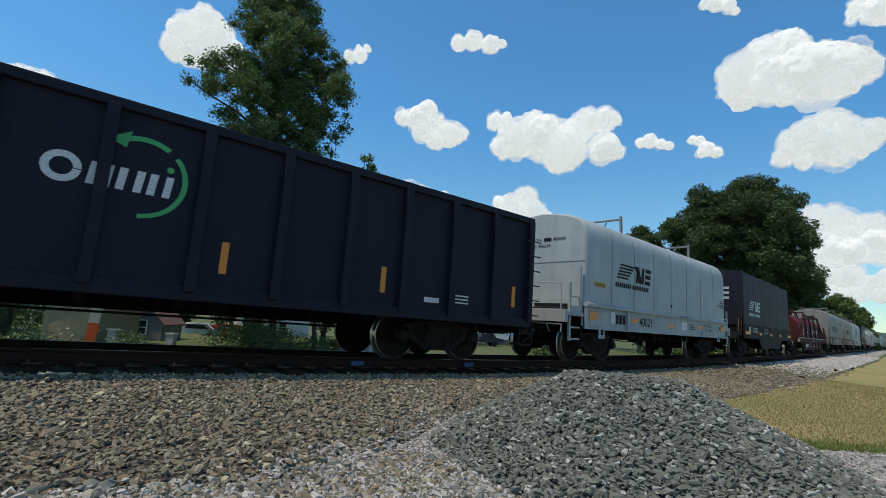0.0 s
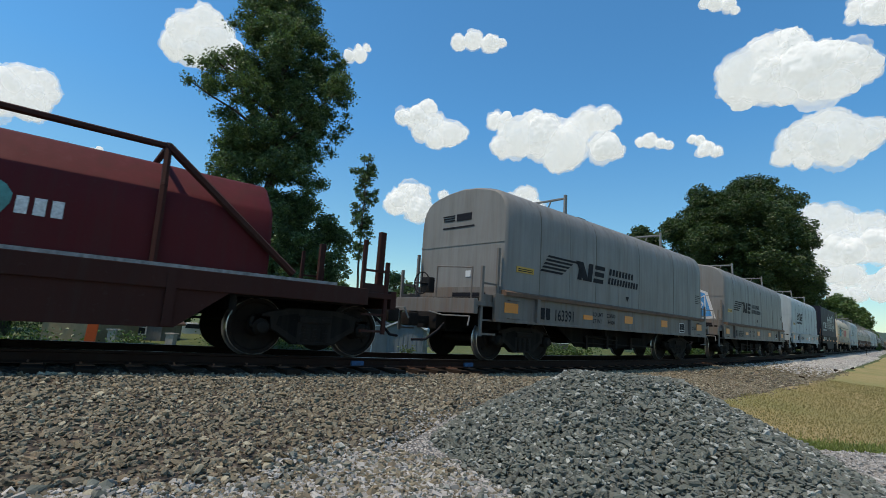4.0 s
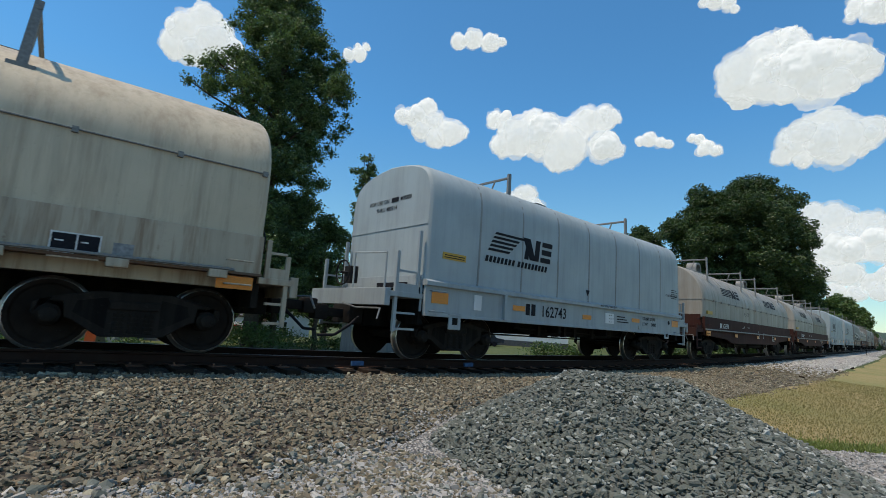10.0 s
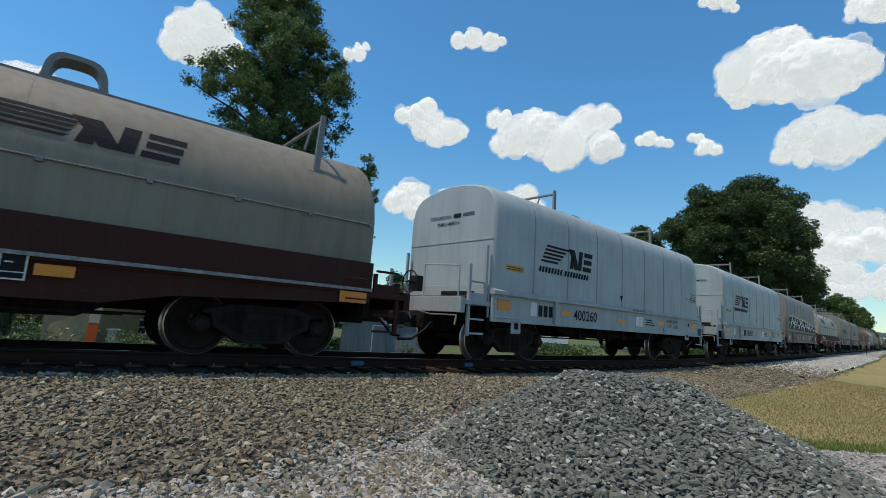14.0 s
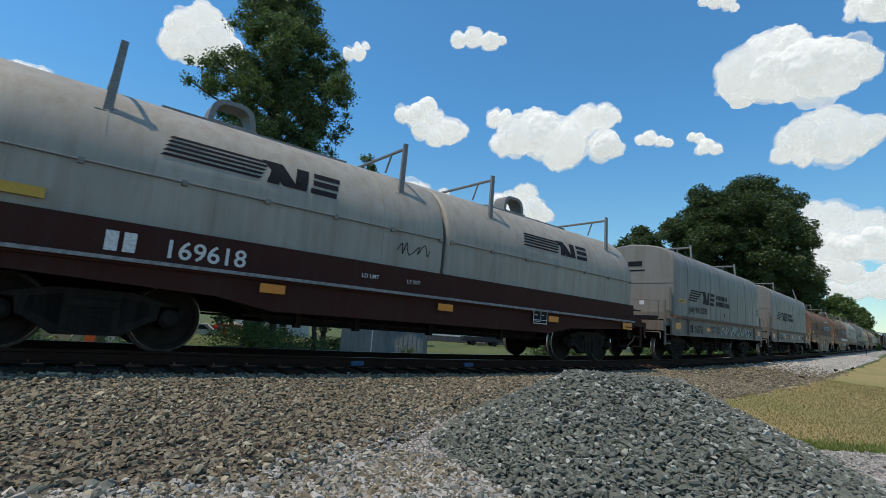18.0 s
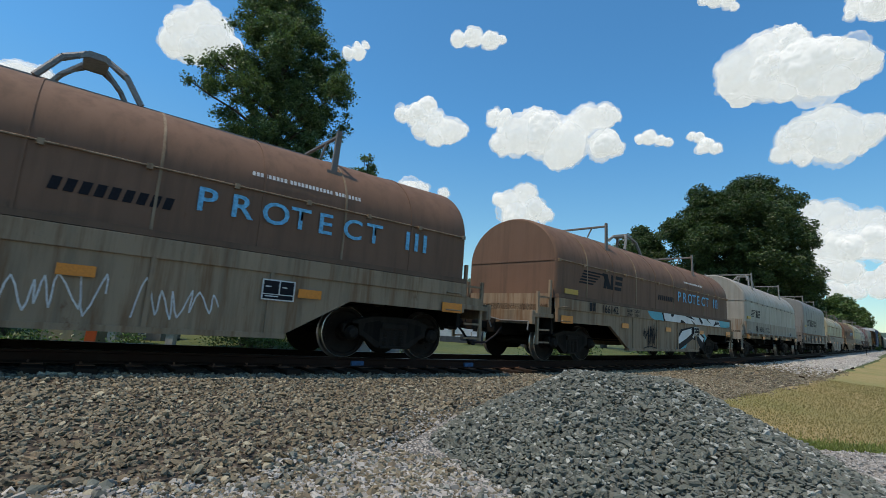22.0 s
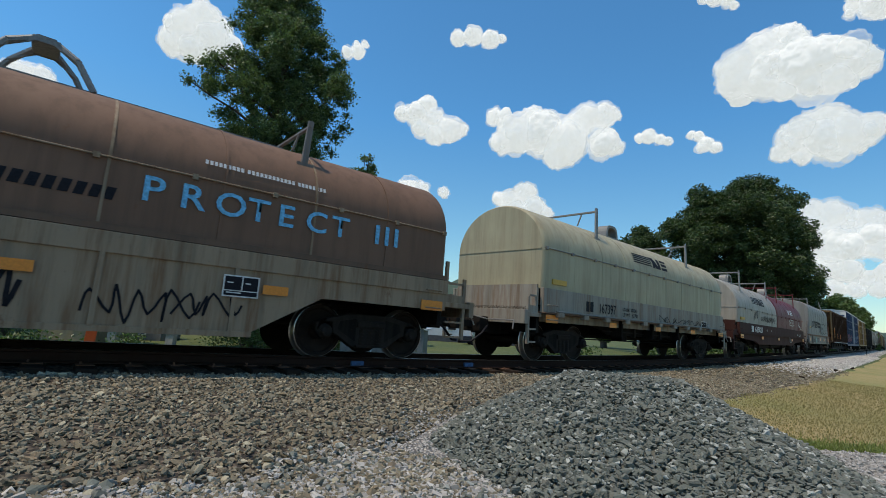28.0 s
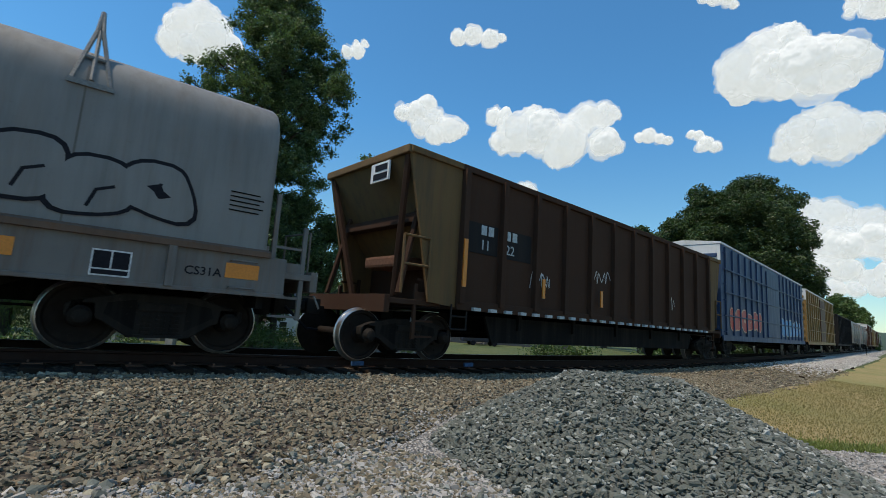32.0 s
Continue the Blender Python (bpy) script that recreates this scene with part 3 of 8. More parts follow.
def leaf_mesh(name, centres, size, mat, parent, rng, droop=0.0, shape=0.55):
    """Leaf blades, each folded along its middle, one at every centre."""
    n = len(centres)
    d = rng.normal(size=(n, 3))
    d[:, 2] = d[:, 2] * 0.6 - droop
    d /= np.linalg.norm(d, axis=1)[:, None]
    u = np.cross(d, rng.normal(size=(n, 3)))
    u /= np.linalg.norm(u, axis=1)[:, None]
    w = np.cross(d, u)
    L = size * rng.uniform(0.65, 1.3, n)[:, None]
    fold = w * L * 0.14
    v = np.stack([centres - d * L * 0.5, centres + u * L * shape * 0.5 + fold, centres + d * L * 0.5, centres - u * L * shape * 0.5 + fold], 1)
    f = np.arange(n * 4).reshape(n, 4)
    ob = mesh_from(name, v.reshape(-1, 3), np.concatenate([f[:, [0, 1, 2]], f[:, [0, 2, 3]]]), mat)
    ob.parent = parent
    return ob


def tree(name, label, base, tall, clumps, leaves, size, mat, seed, trunk_r=0.35, droop=0.0, shape=0.6, hang=0.0, shell=0.55, limbs=True):
    """A trunk, limbs to the clumps, and leaves round the clumps. clumps: x, y, z against the foot, and radius."""
    rng = np.random.default_rng(seed)
    pr = random.Random(seed)
    t = thing(name, label, "tree")
    t.location = base
    bm = bmesh.new()
    limb(bm, (0, 0, -0.3), (0, 0, tall * 0.55), trunk_r * 1.25, trunk_r * 0.6, 10, 0.12, pr, 6)
    limb(bm, (0, 0, tall * 0.55), (0, 0, tall * 0.92), trunk_r * 0.6, 0.05, 8, 0.15, pr, 5)
    part("trunk", bm, M["bark"], t, "", 60)
    if limbs:
        for k, (x, y, z, r) in enumerate(clumps[:: max(1, len(clumps) // 26)]):
            z0 = max(tall * 0.15, min(tall * 0.8, z - 0.5 * math.hypot(x, y)))
            part("limb", limb(bmesh.new(), (0, 0, z0), (x, y, z), trunk_r * 0.3, 0.03, 6, 0.2, pr, 4), M["bark"], t, "", 60)
    c = np.array(clumps)
    vol = c[:, 3] ** 2
    pick = rng.choice(len(c), leaves, p=vol / vol.sum())
    d = rng.normal(size=(leaves, 3))
    d /= np.linalg.norm(d, axis=1)[:, None]
    r = c[pick, 3] * (shell + (1 - shell) * rng.random(leaves)) * rng.uniform(0.75, 1.12, leaves)
    p = c[pick, :3] + d * r[:, None] * np.array([1, 1, 0.8])
    if hang:
        p[:, 2] -= hang * rng.random(leaves) ** 1.5 * (0.3 + 0.7 * rng.random(leaves))
    leaf_mesh("crown", p, size, mat, t, rng, droop, shape)
    return t


def crown(seed, tall, lo, width, n, r, lean=0.0, gaps=0.1, pear=0.5, deep=None):
    """Clump centres in an uneven crown between heights lo and tall; pear: where it is widest."""
    rng = np.random.default_rng(seed)
    out = []
    while len(out) < n:
        k = rng.random()
        env = (max(0.02, math.sin(math.pi * min(1, max(0, k)) ** (math.log(0.5) / math.log(pear)))) ** 0.6)
        a = rng.uniform(0, 2 * math.pi)
        rad = width * 0.5 * env * rng.random() ** 0.45 * (0.86 + 0.14 * math.sin(3 * a + seed) + 0.09 * rng.normal())
        x, y = rad * math.cos(a), rad * math.sin(a) * (deep or 1.0)
        z = lo + (tall - lo) * k
        if noise.noise((x * 0.35 + seed, y * 0.35, z * 0.35)) < -0.45 + gaps * 2:
            continue
        out.append((x + lean * k, y, z, r * rng.uniform(0.6, 1.25)))
    return out


def crown_by(seed, rows, n, r, gaps=0.0, deep=1.0, rim=0.5):
    """Clump centres in a crown given by rows of (height, middle, half width)."""
    rng = np.random.default_rng(seed)
    zs, mids, half = (np.array(v, float) for v in zip(*rows))
    fine = np.linspace(zs[0], zs[-1], 200)
    wide = np.interp(fine, zs, half)
    cum = np.cumsum(wide ** 1.3)
    out = []
    while len(out) < n:
        z = float(np.interp(rng.random() * cum[-1], cum, fine))
        hw, mid = float(np.interp(z, zs, half)), float(np.interp(z, zs, mids))
        a = rng.uniform(0, 2 * math.pi)
        rad = hw * rng.random() ** rim * (0.93 + 0.10 * math.sin(3 * a + z) + 0.07 * rng.normal())
        size = r * rng.uniform(0.55, 1.2)
        x, y = max(0, rad - size * 0.5) * math.cos(a), max(0, rad - size * 0.5) * math.sin(a) * deep
        if noise.noise((x * 0.4 + seed, y * 0.4, z * 0.45)) < -0.42 + gaps * 2:
            continue
        out.append((x + mid, y, z, size))
    return out


TALL = [(2.8, 0.0, 3.5), (4.7, -0.1, 3.9), (7.5, -0.2, 4.0), (10.0, -0.2, 3.9), (11.5, -0.1, 3.9), (13.0, 0.0, 4.0), (15.0, 0.05, 4.9), (16.9, -0.1, 5.1), (18.9, 0.0, 4.2), (20.9, -0.05, 3.0), (23.0, -0.25, 2.5), (24.6, -0.4, 1.3), (26.0, -0.4, 0.4)]
tree("tall_tree", "tall dark green broadleaf tree with an open ragged crown", (-11.15, 29.3, YARD), 26.2, crown_by(3, TALL, 900, 0.72, -0.02, 1.0, 0.42), 190000, 0.17, M["leaf_dark"], 3, 0.38, 0.3, 0.6, 0.0, 0.12)
tree("young_tree", "thin young tree with sparse dark leaves", (-8.0, 46, YARD), 19.4, crown_by(8, [(8.0, -0.2, 1.2), (14.0, 0.0, 1.9), (16.5, 0.1, 1.8), (18.5, 0.0, 0.9), (19.6, 0.0, 0.3)], 60, 0.7, 0.02), 5200, 0.26, M["leaf_dark"], 8, 0.12, 0.2, 0.6, 0.0, 0.05)
OAK = [(2.5, 1.0, 8.6), (5.5, 1.2, 9.3), (9.0, 1.2, 9.5), (12.4, 0.9, 10.0), (16.3, 0.1, 10.4), (19.8, -0.2, 9.4), (22.5, 0.6, 7.8), (24.2, 2.2, 4.6), (25.2, 3.2, 2.0)]
tree("oak_tree", "huge dark green oak with a dense domed crown", (40.7, 65.5, YARD), 24.6, crown_by(12, OAK, 900, 1.35, -0.25, 0.9, 0.36), 230000, 0.34, M["leaf_oak"], 12, 0.75, 0.2)
tree("oak_tree", "dark green oak of middling size", (31.8, 75.8, YARD), 19.6, crown(13, 19.2, 2.0, 12.0, 300, 1.3, 0, -0.1), 60000, 0.38, M["leaf_oak"], 13, 0.5, 0.2)
tree("oak_tree", "dark green broadleaf tree in a row", (31.5, 91.9, YARD), 19.0, crown(14, 18.8, 2.0, 13, 160, 1.4, 0, 0.05), 30000, 0.5, M["leaf_mid"], 14, 0.5, 0.2)
tree("oak_tree", "broadleaf tree at the end of the grove", (106, 127.5, YARD), 16.5, crown(15, 16.3, 1.0, 17, 220, 1.6, 0, 0.03, 0.5), 42000, 0.6, M["leaf_mid"], 15, 0.5, 0.2)
tree("oak_tree", "dark green tree behind the grove", (92, 133.2, YARD), 14.2, crown(16, 14.0, 1.0, 15, 110, 1.7, 0, 0.03), 16000, 0.7, M["leaf_oak"], 16, 0.5, 0.2)
tree("willow_tree", "weeping willow with hanging yellow-green strands", (-22.0, 24.7, YARD), 9.8, crown(21, 10.0, 4.0, 10.2, 90, 0.85, 0, 0.06, 0.62), 120000, 0.14, M["leaf_willow"], 21, 0.4, 2.2, 0.2, 4.6)
tree("willow_tree", "weeping willow with hanging green strands", (-27.5, 31, YARD), 10.2, crown(22, 10.0, 4.0, 10.0, 70, 0.9, 0, 0.06, 0.62), 40000, 0.2, M["leaf_willow"], 22, 0.4, 2.2, 0.2, 4.6)
for k, (x, y, tall, wide) in enumerate(((-26, 48, 8.6, 8), (-31, 54, 9.0, 10), (-36, 57.4, 10.5, 10), (-23.5, 55, 8.0, 7), (-45, 60, 12.0, 11))):
    tree("garden_tree", "mid-green garden tree behind the yard", (x, y, YARD), tall, crown(30 + k, tall - 0.2, 0.8, wide, 45, 1.1, 0, 0.04), 8000, 0.4, M["leaf_mid"], 30 + k, 0.22, 0.3)
tree("yard_tree", "slim dark leafy tree beside the tall one", (-7.9, 31.7, YARD), 8.8, crown(38, 8.6, 2.6, 4.2, 60, 0.7, 0, 0.0, 0.45), 15000, 0.2, M["leaf_dark"], 38, 0.14, 0.3)
tree("yard_tree", "low dark leafy tree beside the tall one", (-10.4, 31, YARD), 9.6, crown(39, 9.4, 2.6, 6.6, 90, 0.85, 0, 0.0, 0.42), 26000, 0.2, M["leaf_dark"], 39, 0.2, 0.3)
for k, (x, y, tall, wide) in enumerate(((-13.0, 35.6, 5.4, 6.5), (-17.5, 41.4, 5.2, 6), (-9.0, 39, 5.0, 6.0), (-4.5, 48, 6.5, 6))):
    tree("yard_tree", "dark shady tree in the yard", (x, y, YARD), tall, crown(40 + k, tall, 1.6, wide, 34, 0.9, 0, 0.02), 7000, 0.3, M["leaf_dark"], 40 + k, 0.2, 0.3)


def bush(name, label, x, y, z, w, d, h, n, mat, seed, size=0.16):
    rng = np.random.default_rng(seed)
    b = thing(name, label, "bush")
    b.location = (x, y, z)
    k = max(5, int(n / 160))
    cl = np.stack([rng.uniform(-w / 2, w / 2, k), rng.uniform(-d / 2, d / 2, k), rng.uniform(0.25 * h, 0.75 * h, k)], -1)
    q = rng.integers(0, k, n)
    p = cl[q] + rng.normal(size=(n, 3)) * np.array([w / 6, d / 6, h / 5])
    p[:, 2] = np.clip(p[:, 2], 0.02, h * 1.05)
    leaf_mesh("foliage", p, size, mat, b, rng, 0.0, 0.6)
    st = bmesh.new()
    pr = random.Random(seed)
    for i in range(5):
        limb(st, (pr.uniform(-w, w) * 0.15, 0, -0.1), (pr.uniform(-w, w) * 0.4, pr.uniform(-d, d) * 0.3, h * 0.7), 0.03, 0.008, 5, 0.05, pr, 3)
    part("stem", st, M["bark"], b)
    return b


bush("bush", "leafy green bush at the edge of the lawn", 8.6, 34.5, YARD - 0.1, 3.6, 2.0, 1.5, 2600, M["leaf_mid"], 51, 0.2)
bush("bush", "bright green clipped bush in the yard", -12.3, 34.5, YARD, 3.4, 1.6, 1.3, 2200, M["leaf_willow"], 52, 0.16)
bush("bush", "round green bush at the foot of the tall tree", -11.0, 28.2, YARD, 3.2, 1.2, 1.5, 2600, M["leaf_mid"], 60, 0.14)
bush("bush", "low green hedge beside the shed", -7.4, 31, YARD, 3.6, 1.0, 0.9, 1800, M["leaf_willow"], 53, 0.14)
bush("bush", "dark shady shrub beside the tan building", -21.0, 27, YARD, 2.6, 2.0, 3.4, 3000, M["leaf_dark"], 59, 0.16)
bush("bush", "small bush by the tan building", -12.4, 20.1, YARD, 1.4, 1.0, 1.0, 900, M["leaf_mid"], 54, 0.12)
bush("bush", "rank weeds at the foot of the bank", -14.8, 15.6, YARD + 0.25, 4.5, 1.0, 0.9, 1800, M["leaf_mid"], 55, 0.14)
bush("bush", "small white-flowered plant against the shed", -1.6, 27.6, YARD, 0.6, 0.4, 0.9, 240, M["leaf_mid"], 56, 0.12)
bush("bush", "tall green bushes along the track", 20.5, 41.4, YARD, 5.0, 3.0, 2.2, 3000, M["leaf_mid"], 57, 0.25)
bush("bush", "tall green bushes along the far track", 36, 57.4, YARD, 9.0, 3.0, 3.0, 5000, M["leaf_oak"], 58, 0.35)

# ---- wooded ridge on the horizon ----
M["forest"] = turf("distant_forest", (0.030, 0.058, 0.035), (0.045, 0.075, 0.042), (0.022, 0.042, 0.028))
az = np.radians(np.arange(-75, 80, 0.35))
rr = np.array([700, 850, 1000, 1300.])
rng_h = np.random.default_rng(77)
crest = 62 + 24 * np.sin(az * 4.1 + 1.0) + 14 * np.sin(az * 11.0) + rng_h.normal(0, 1.6, len(az))
crest = np.where(az > radians(30), crest * 0.62, crest) * 1.05
hgt = np.stack([np.full_like(az, -3), crest * 0.55, crest, crest * 0.2], 1)
hv = np.stack([np.sin(az)[:, None] * rr, np.cos(az)[:, None] * rr, hgt], -1).reshape(-1, 3)
i = (np.arange(len(az) - 1)[:, None] * 4 + np.arange(3)[None]).ravel()
tagged(mesh_from("wooded_ridge", hv, np.stack([i, i + 1, i + 5, i + 4], -1), M["forest"], True), "low blue-green wooded ridge on the horizon", "hill", "", "structure")

# ---- sheds, houses and yard ----
M["tin"] = paint("weathered_grey_tin", (0.21, 0.205, 0.20), 0.4, 0.03)
M["tin_blue"] = paint("blue_grey_siding", (0.14, 0.165, 0.18), 0.3)
M["tin_roof"] = paint("pale_tin_roof", (0.55, 0.57, 0.58), 0.2)
M["vinyl"] = plain("white_vinyl_siding", (0.62, 0.63, 0.63), 0.6, 0, 3, 0.06)
M["shingle"] = plain("dark_roof_shingle", (0.06, 0.055, 0.052), 0.9, 0, 12, 0.35)
M["barn_roof"] = plain("brown_barn_roof", (0.15, 0.085, 0.06), 0.8, 0, 6, 0.2)
M["tan_wall"] = plain("tan_stucco", (0.25, 0.195, 0.11), 0.85, 0, 4, 0.12)
M["skirt"] = plain("dark_skirting", (0.08, 0.085, 0.09), 0.8, 0, 4, 0.2)
M["concrete"] = plain("rough_concrete", (0.30, 0.27, 0.23), 0.9, 0, 8, 0.2)
M["safety_orange"] = plain("safety_orange_plastic", (0.62, 0.10, 0.02), 0.5, 0, 20, 0.08)
M["post_white"] = plain("cream_plastic", (0.50, 0.45, 0.36), 0.5, 0, 20, 0.08)
M["car_white"] = plain("white_car_paint", (0.6, 0.6, 0.6), 0.25, 0, 3, 0.04)
M["car_red"] = plain("red_car_paint", (0.4, 0.02, 0.02), 0.25, 0, 3, 0.04)
M["car_dark"] = plain("dark_car_paint", (0.02, 0.025, 0.04), 0.25, 0, 3, 0.04)


def at_place(ob, x, y, z, turn=0.0):
    ob.matrix_basis = pose(x, y, z, 0, 0, turn)
    return ob


def gable(name, label, w, d, wall_h, roof_h, wall_m, roof_m, battens=0, gambrel=False, cat="shed"):
    """A small building: walls, roof with overhang, boards, door."""
    b = thing(name, label, cat)
    t = 0.08
    part("wall", boxes((-w / 2, w / 2, -d / 2, -d / 2 + t, 0, wall_h)), wall_m, b)
    part("wall", boxes((-w / 2, w / 2, d / 2 - t, d / 2, 0, wall_h)), wall_m, b)
    for sx in (-1, 1):
        x0, x1 = sorted((sx * w / 2, sx * (w / 2 - t)))
        part("wall", boxes((x0, x1, -d / 2 + t, d / 2 - t, 0, wall_h)), wall_m, b)
    o = 0.18
    if gambrel:
        line = [(-w / 2 - o, wall_h - 0.1), (-w * 0.33, wall_h + roof_h * 0.62), (0, wall_h + roof_h), (w * 0.33, wall_h + roof_h * 0.62), (w / 2 + o, wall_h - 0.1)]
    else:
        line = [(-w / 2 - o, wall_h - 0.12), (0, wall_h + roof_h), (w / 2 + o, wall_h - 0.12)]
    low = [(x, z - 0.09) for x, z in line[::-1]]
    part("roof", plate_xz(bmesh.new(), line + low, -d / 2 - o, d / 2 + o), roof_m, b)
    inner = [(-w / 2 + 0.02, wall_h)] + [(x * 0.97, z - 0.1) for x, z in line[1:-1]] + [(w / 2 - 0.02, wall_h)]
    for y in (-d / 2 + 0.02, d / 2 - 0.1):
        part("gable_end", plate_xz(bmesh.new(), inner, y, y + 0.06), wall_m, b)
    for i in range(battens):
        x = -w / 2 + w * (i + 0.5) / battens
        part("batten", boxes((x - 0.02, x + 0.02, -d / 2 - 0.025, -d / 2, 0.02, wall_h - 0.05)), wall_m, b)
    return b


def door_on(b, x0, x1, z0, z1, y, mat, name="door"):
    p = part(name, boxes((x0, x1, y - 0.05, y, z0, z1), bevel=0.01), mat, b)
    part("frame", boxes((x0 - 0.06, x0, y - 0.06, y + 0.01, z0, z1 + 0.06), (x1, x1 + 0.06, y - 0.06, y + 0.01, z0, z1 + 0.06), (x0 - 0.06, x1 + 0.06, y - 0.06, y + 0.01, z1, z1 + 0.06)), M["vinyl"], p)


def window_on(b, x, z, w, h, y):
    p = part("window", boxes((x - w / 2, x + w / 2, y - 0.03, y, z, z + h)), M["glass"], b, "dark glazed window")
    part("frame", boxes((x - w / 2 - 0.06, x - w / 2, y - 0.05, y, z - 0.06, z + h + 0.06), (x + w / 2, x + w / 2 + 0.06, y - 0.05, y, z - 0.06, z + h + 0.06), (x - w / 2, x + w / 2, y - 0.05, y, z + h, z + h + 0.06), (x - w / 2, x + w / 2, y - 0.05, y, z - 0.06, z), (x - w / 2, x + w / 2, y - 0.045, y, z + h / 2 - 0.02, z + h / 2 + 0.02)), M["vinyl"], p)


a = at_place(gable("shed", "weathered grey metal shed with upright boards", 3.0, 2.6, 2.05, 0.35, M["tin"], M["tin"], 16), -4.2, 30.2, YARD, 3)
door_on(a, 0.35, 1.3, 0.02, 1.85, -1.3, M["tin"])
at_place(gable("shed", "blue-grey boarded shed with a pale tin roof", 2.1, 3.0, 2.0, 0.45, M["tin_blue"], M["tin_roof"], 8), -1.72, 29.9, YARD, -4)
a = at_place(gable("barn_shed", "small barn shed with a brown gambrel roof", 2.9, 3.2, 1.35, 1.0, M["tin"], M["barn_roof"], 0, True), -18.6, 31.6, YARD - 0.25, 8)
window_on(a, 0.25, 0.62, 0.55, 0.8, -1.6)
at_place(gable("tan_building", "low tan stucco building", 2.5, 4.0, 2.5, 0.4, M["tan_wall"], M["shingle"], 0, False, "building"), -18.0, 25.8, YARD - 0.2, 6)
a = at_place(gable("house", "white sided house with a dark roof behind trees", 5.5, 7.0, 2.4, 1.3, M["vinyl"], M["shingle"], 0, False, "house"), -17.5, 49.4, YARD - 0.6, 60)
window_on(a, -0.8, 0.9, 0.9, 1.1, -3.5)
for k, (x, y, w, turn) in enumerate(((1.2, 66.6, 12.0, 4), (12.5, 68.9, 11.0, 2))):
    hm = at_place(gable("mobile_home", "long white mobile home with dark skirting", w, 4.2, 3.0, 0.45, M["vinyl"], M["tin_roof"], 0, False, "mobile home"), x, y, YARD, turn)
    part("skirting", boxes((-w / 2 - 0.02, w / 2 + 0.02, -2.14, -2.09, 0, 0.75)), M["skirt"], hm)
    for j in range(9):
        part("siding_board", boxes((-w / 2, w / 2, -2.12, -2.1, 0.80 + j * 0.24, 0.99 + j * 0.24)), M["vinyl"], hm)
    for xx in (-w * 0.3, w * 0.05, w * 0.32):
        window_on(hm, xx, 1.6, 1.0, 0.9, -2.12)


def steps_wood(x, y, z):
    s = thing("porch_steps", "weathered grey wooden porch steps with a deck", "steps")
    for i in range(4):
        part("tread", boxes((-0.6, 0.6, -0.3 * i - 0.3, -0.3 * i, 0.62 - 0.18 * i, 0.66 - 0.18 * i)), M["concrete"], s)
    part("deck", boxes((-0.9, 0.9, 0, 1.2, 0.74, 0.80)), M["concrete"], s)
    for sx in (-0.85, 0.85):
        part("post", boxes((sx - 0.05, sx + 0.05, 0.02, 0.12, 0, 1.5)), M["concrete"], s)
    s.location = (x, y, z)


steps_wood(5.3, 63.4, YARD)


def parked_car(label, x, y, z, turn, paint_m, pickup=False):
    c = thing("parked_car", label, "car")
    bm = bmesh.new()
    line = [(-2.2, 0.35), (2.2, 0.35), (2.25, 0.75), (1.35, 0.92), (0.75, 1.42), (-0.9, 1.45), (-1.5, 0.95), (-2.2, 0.88)] if not pickup else [(-2.6, 0.45), (2.6, 0.45), (2.6, 0.95), (1.6, 1.05), (1.05, 1.7), (-0.2, 1.72), (-0.35, 1.05), (-2.6, 1.02)]
    plate_xz(bm, line, -0.85, 0.85)
    bmesh.ops.bevel(bm, geom=list(bm.edges), offset=0.07, segments=2, affect="EDGES")
    part("body", bm, paint_m, c, "", 40)
    for sg in (-1, 1):
        g = [(0.62, 1.0), (0.5, 1.34), (-0.75, 1.36), (-1.2, 1.0)] if not pickup else [(1.35, 1.1), (0.95, 1.6), (-0.1, 1.62), (-0.2, 1.1)]
        part("side_window", plate_xz(bmesh.new(), g, sg * 0.86 - 0.01, sg * 0.86 + 0.01), M["glass"], c)
        for sx in (-1.35, 1.35):
            bm = bmesh.new()
            lathe_y(bm, [(sg * 0.68, 0.30), (sg * 0.70, 0.33), (sg * 0.86, 0.33), (sg * 0.88, 0.29), (sg * 0.87, 0.18), (sg * 0.85, 0.05)], 20)
            w = part("wheel", bm, M["ink"], c, "", 40)
            w.location = (sx, 0, 0.33)
    for sx in (-2.21, 2.21):
        for sy in (-0.6, 0.6):
            part("lamp", boxes((sx - 0.03, sx + 0.03, sy - 0.16, sy + 0.16, 0.68, 0.82)), M["car_red"] if sx < 0 else M["roof_white"], c)
    c.matrix_basis = pose(x, y, z, 0, 0, turn)
    return c


def lathe_y(bm, prof, n=36, mat_of=None):
    """Turn an outline of (y, radius) round the y axis."""
    rings = [[bm.verts.new((r * math.sin(a), y, r * math.cos(a))) for a in (2 * math.pi * i / n for i in range(n))] for y, r in prof]
    for k in range(len(prof) - 1):
        for i in range(n):
            f = bm.faces.new((rings[k][i], rings[k][(i + 1) % n], rings[k + 1][(i + 1) % n], rings[k + 1][i]))
            if mat_of:
                f.material_index = mat_of[k]
    for ring in (rings[0], rings[-1]):
        bm.faces.new(ring)
    bmesh.ops.recalc_face_normals(bm, faces=bm.faces)


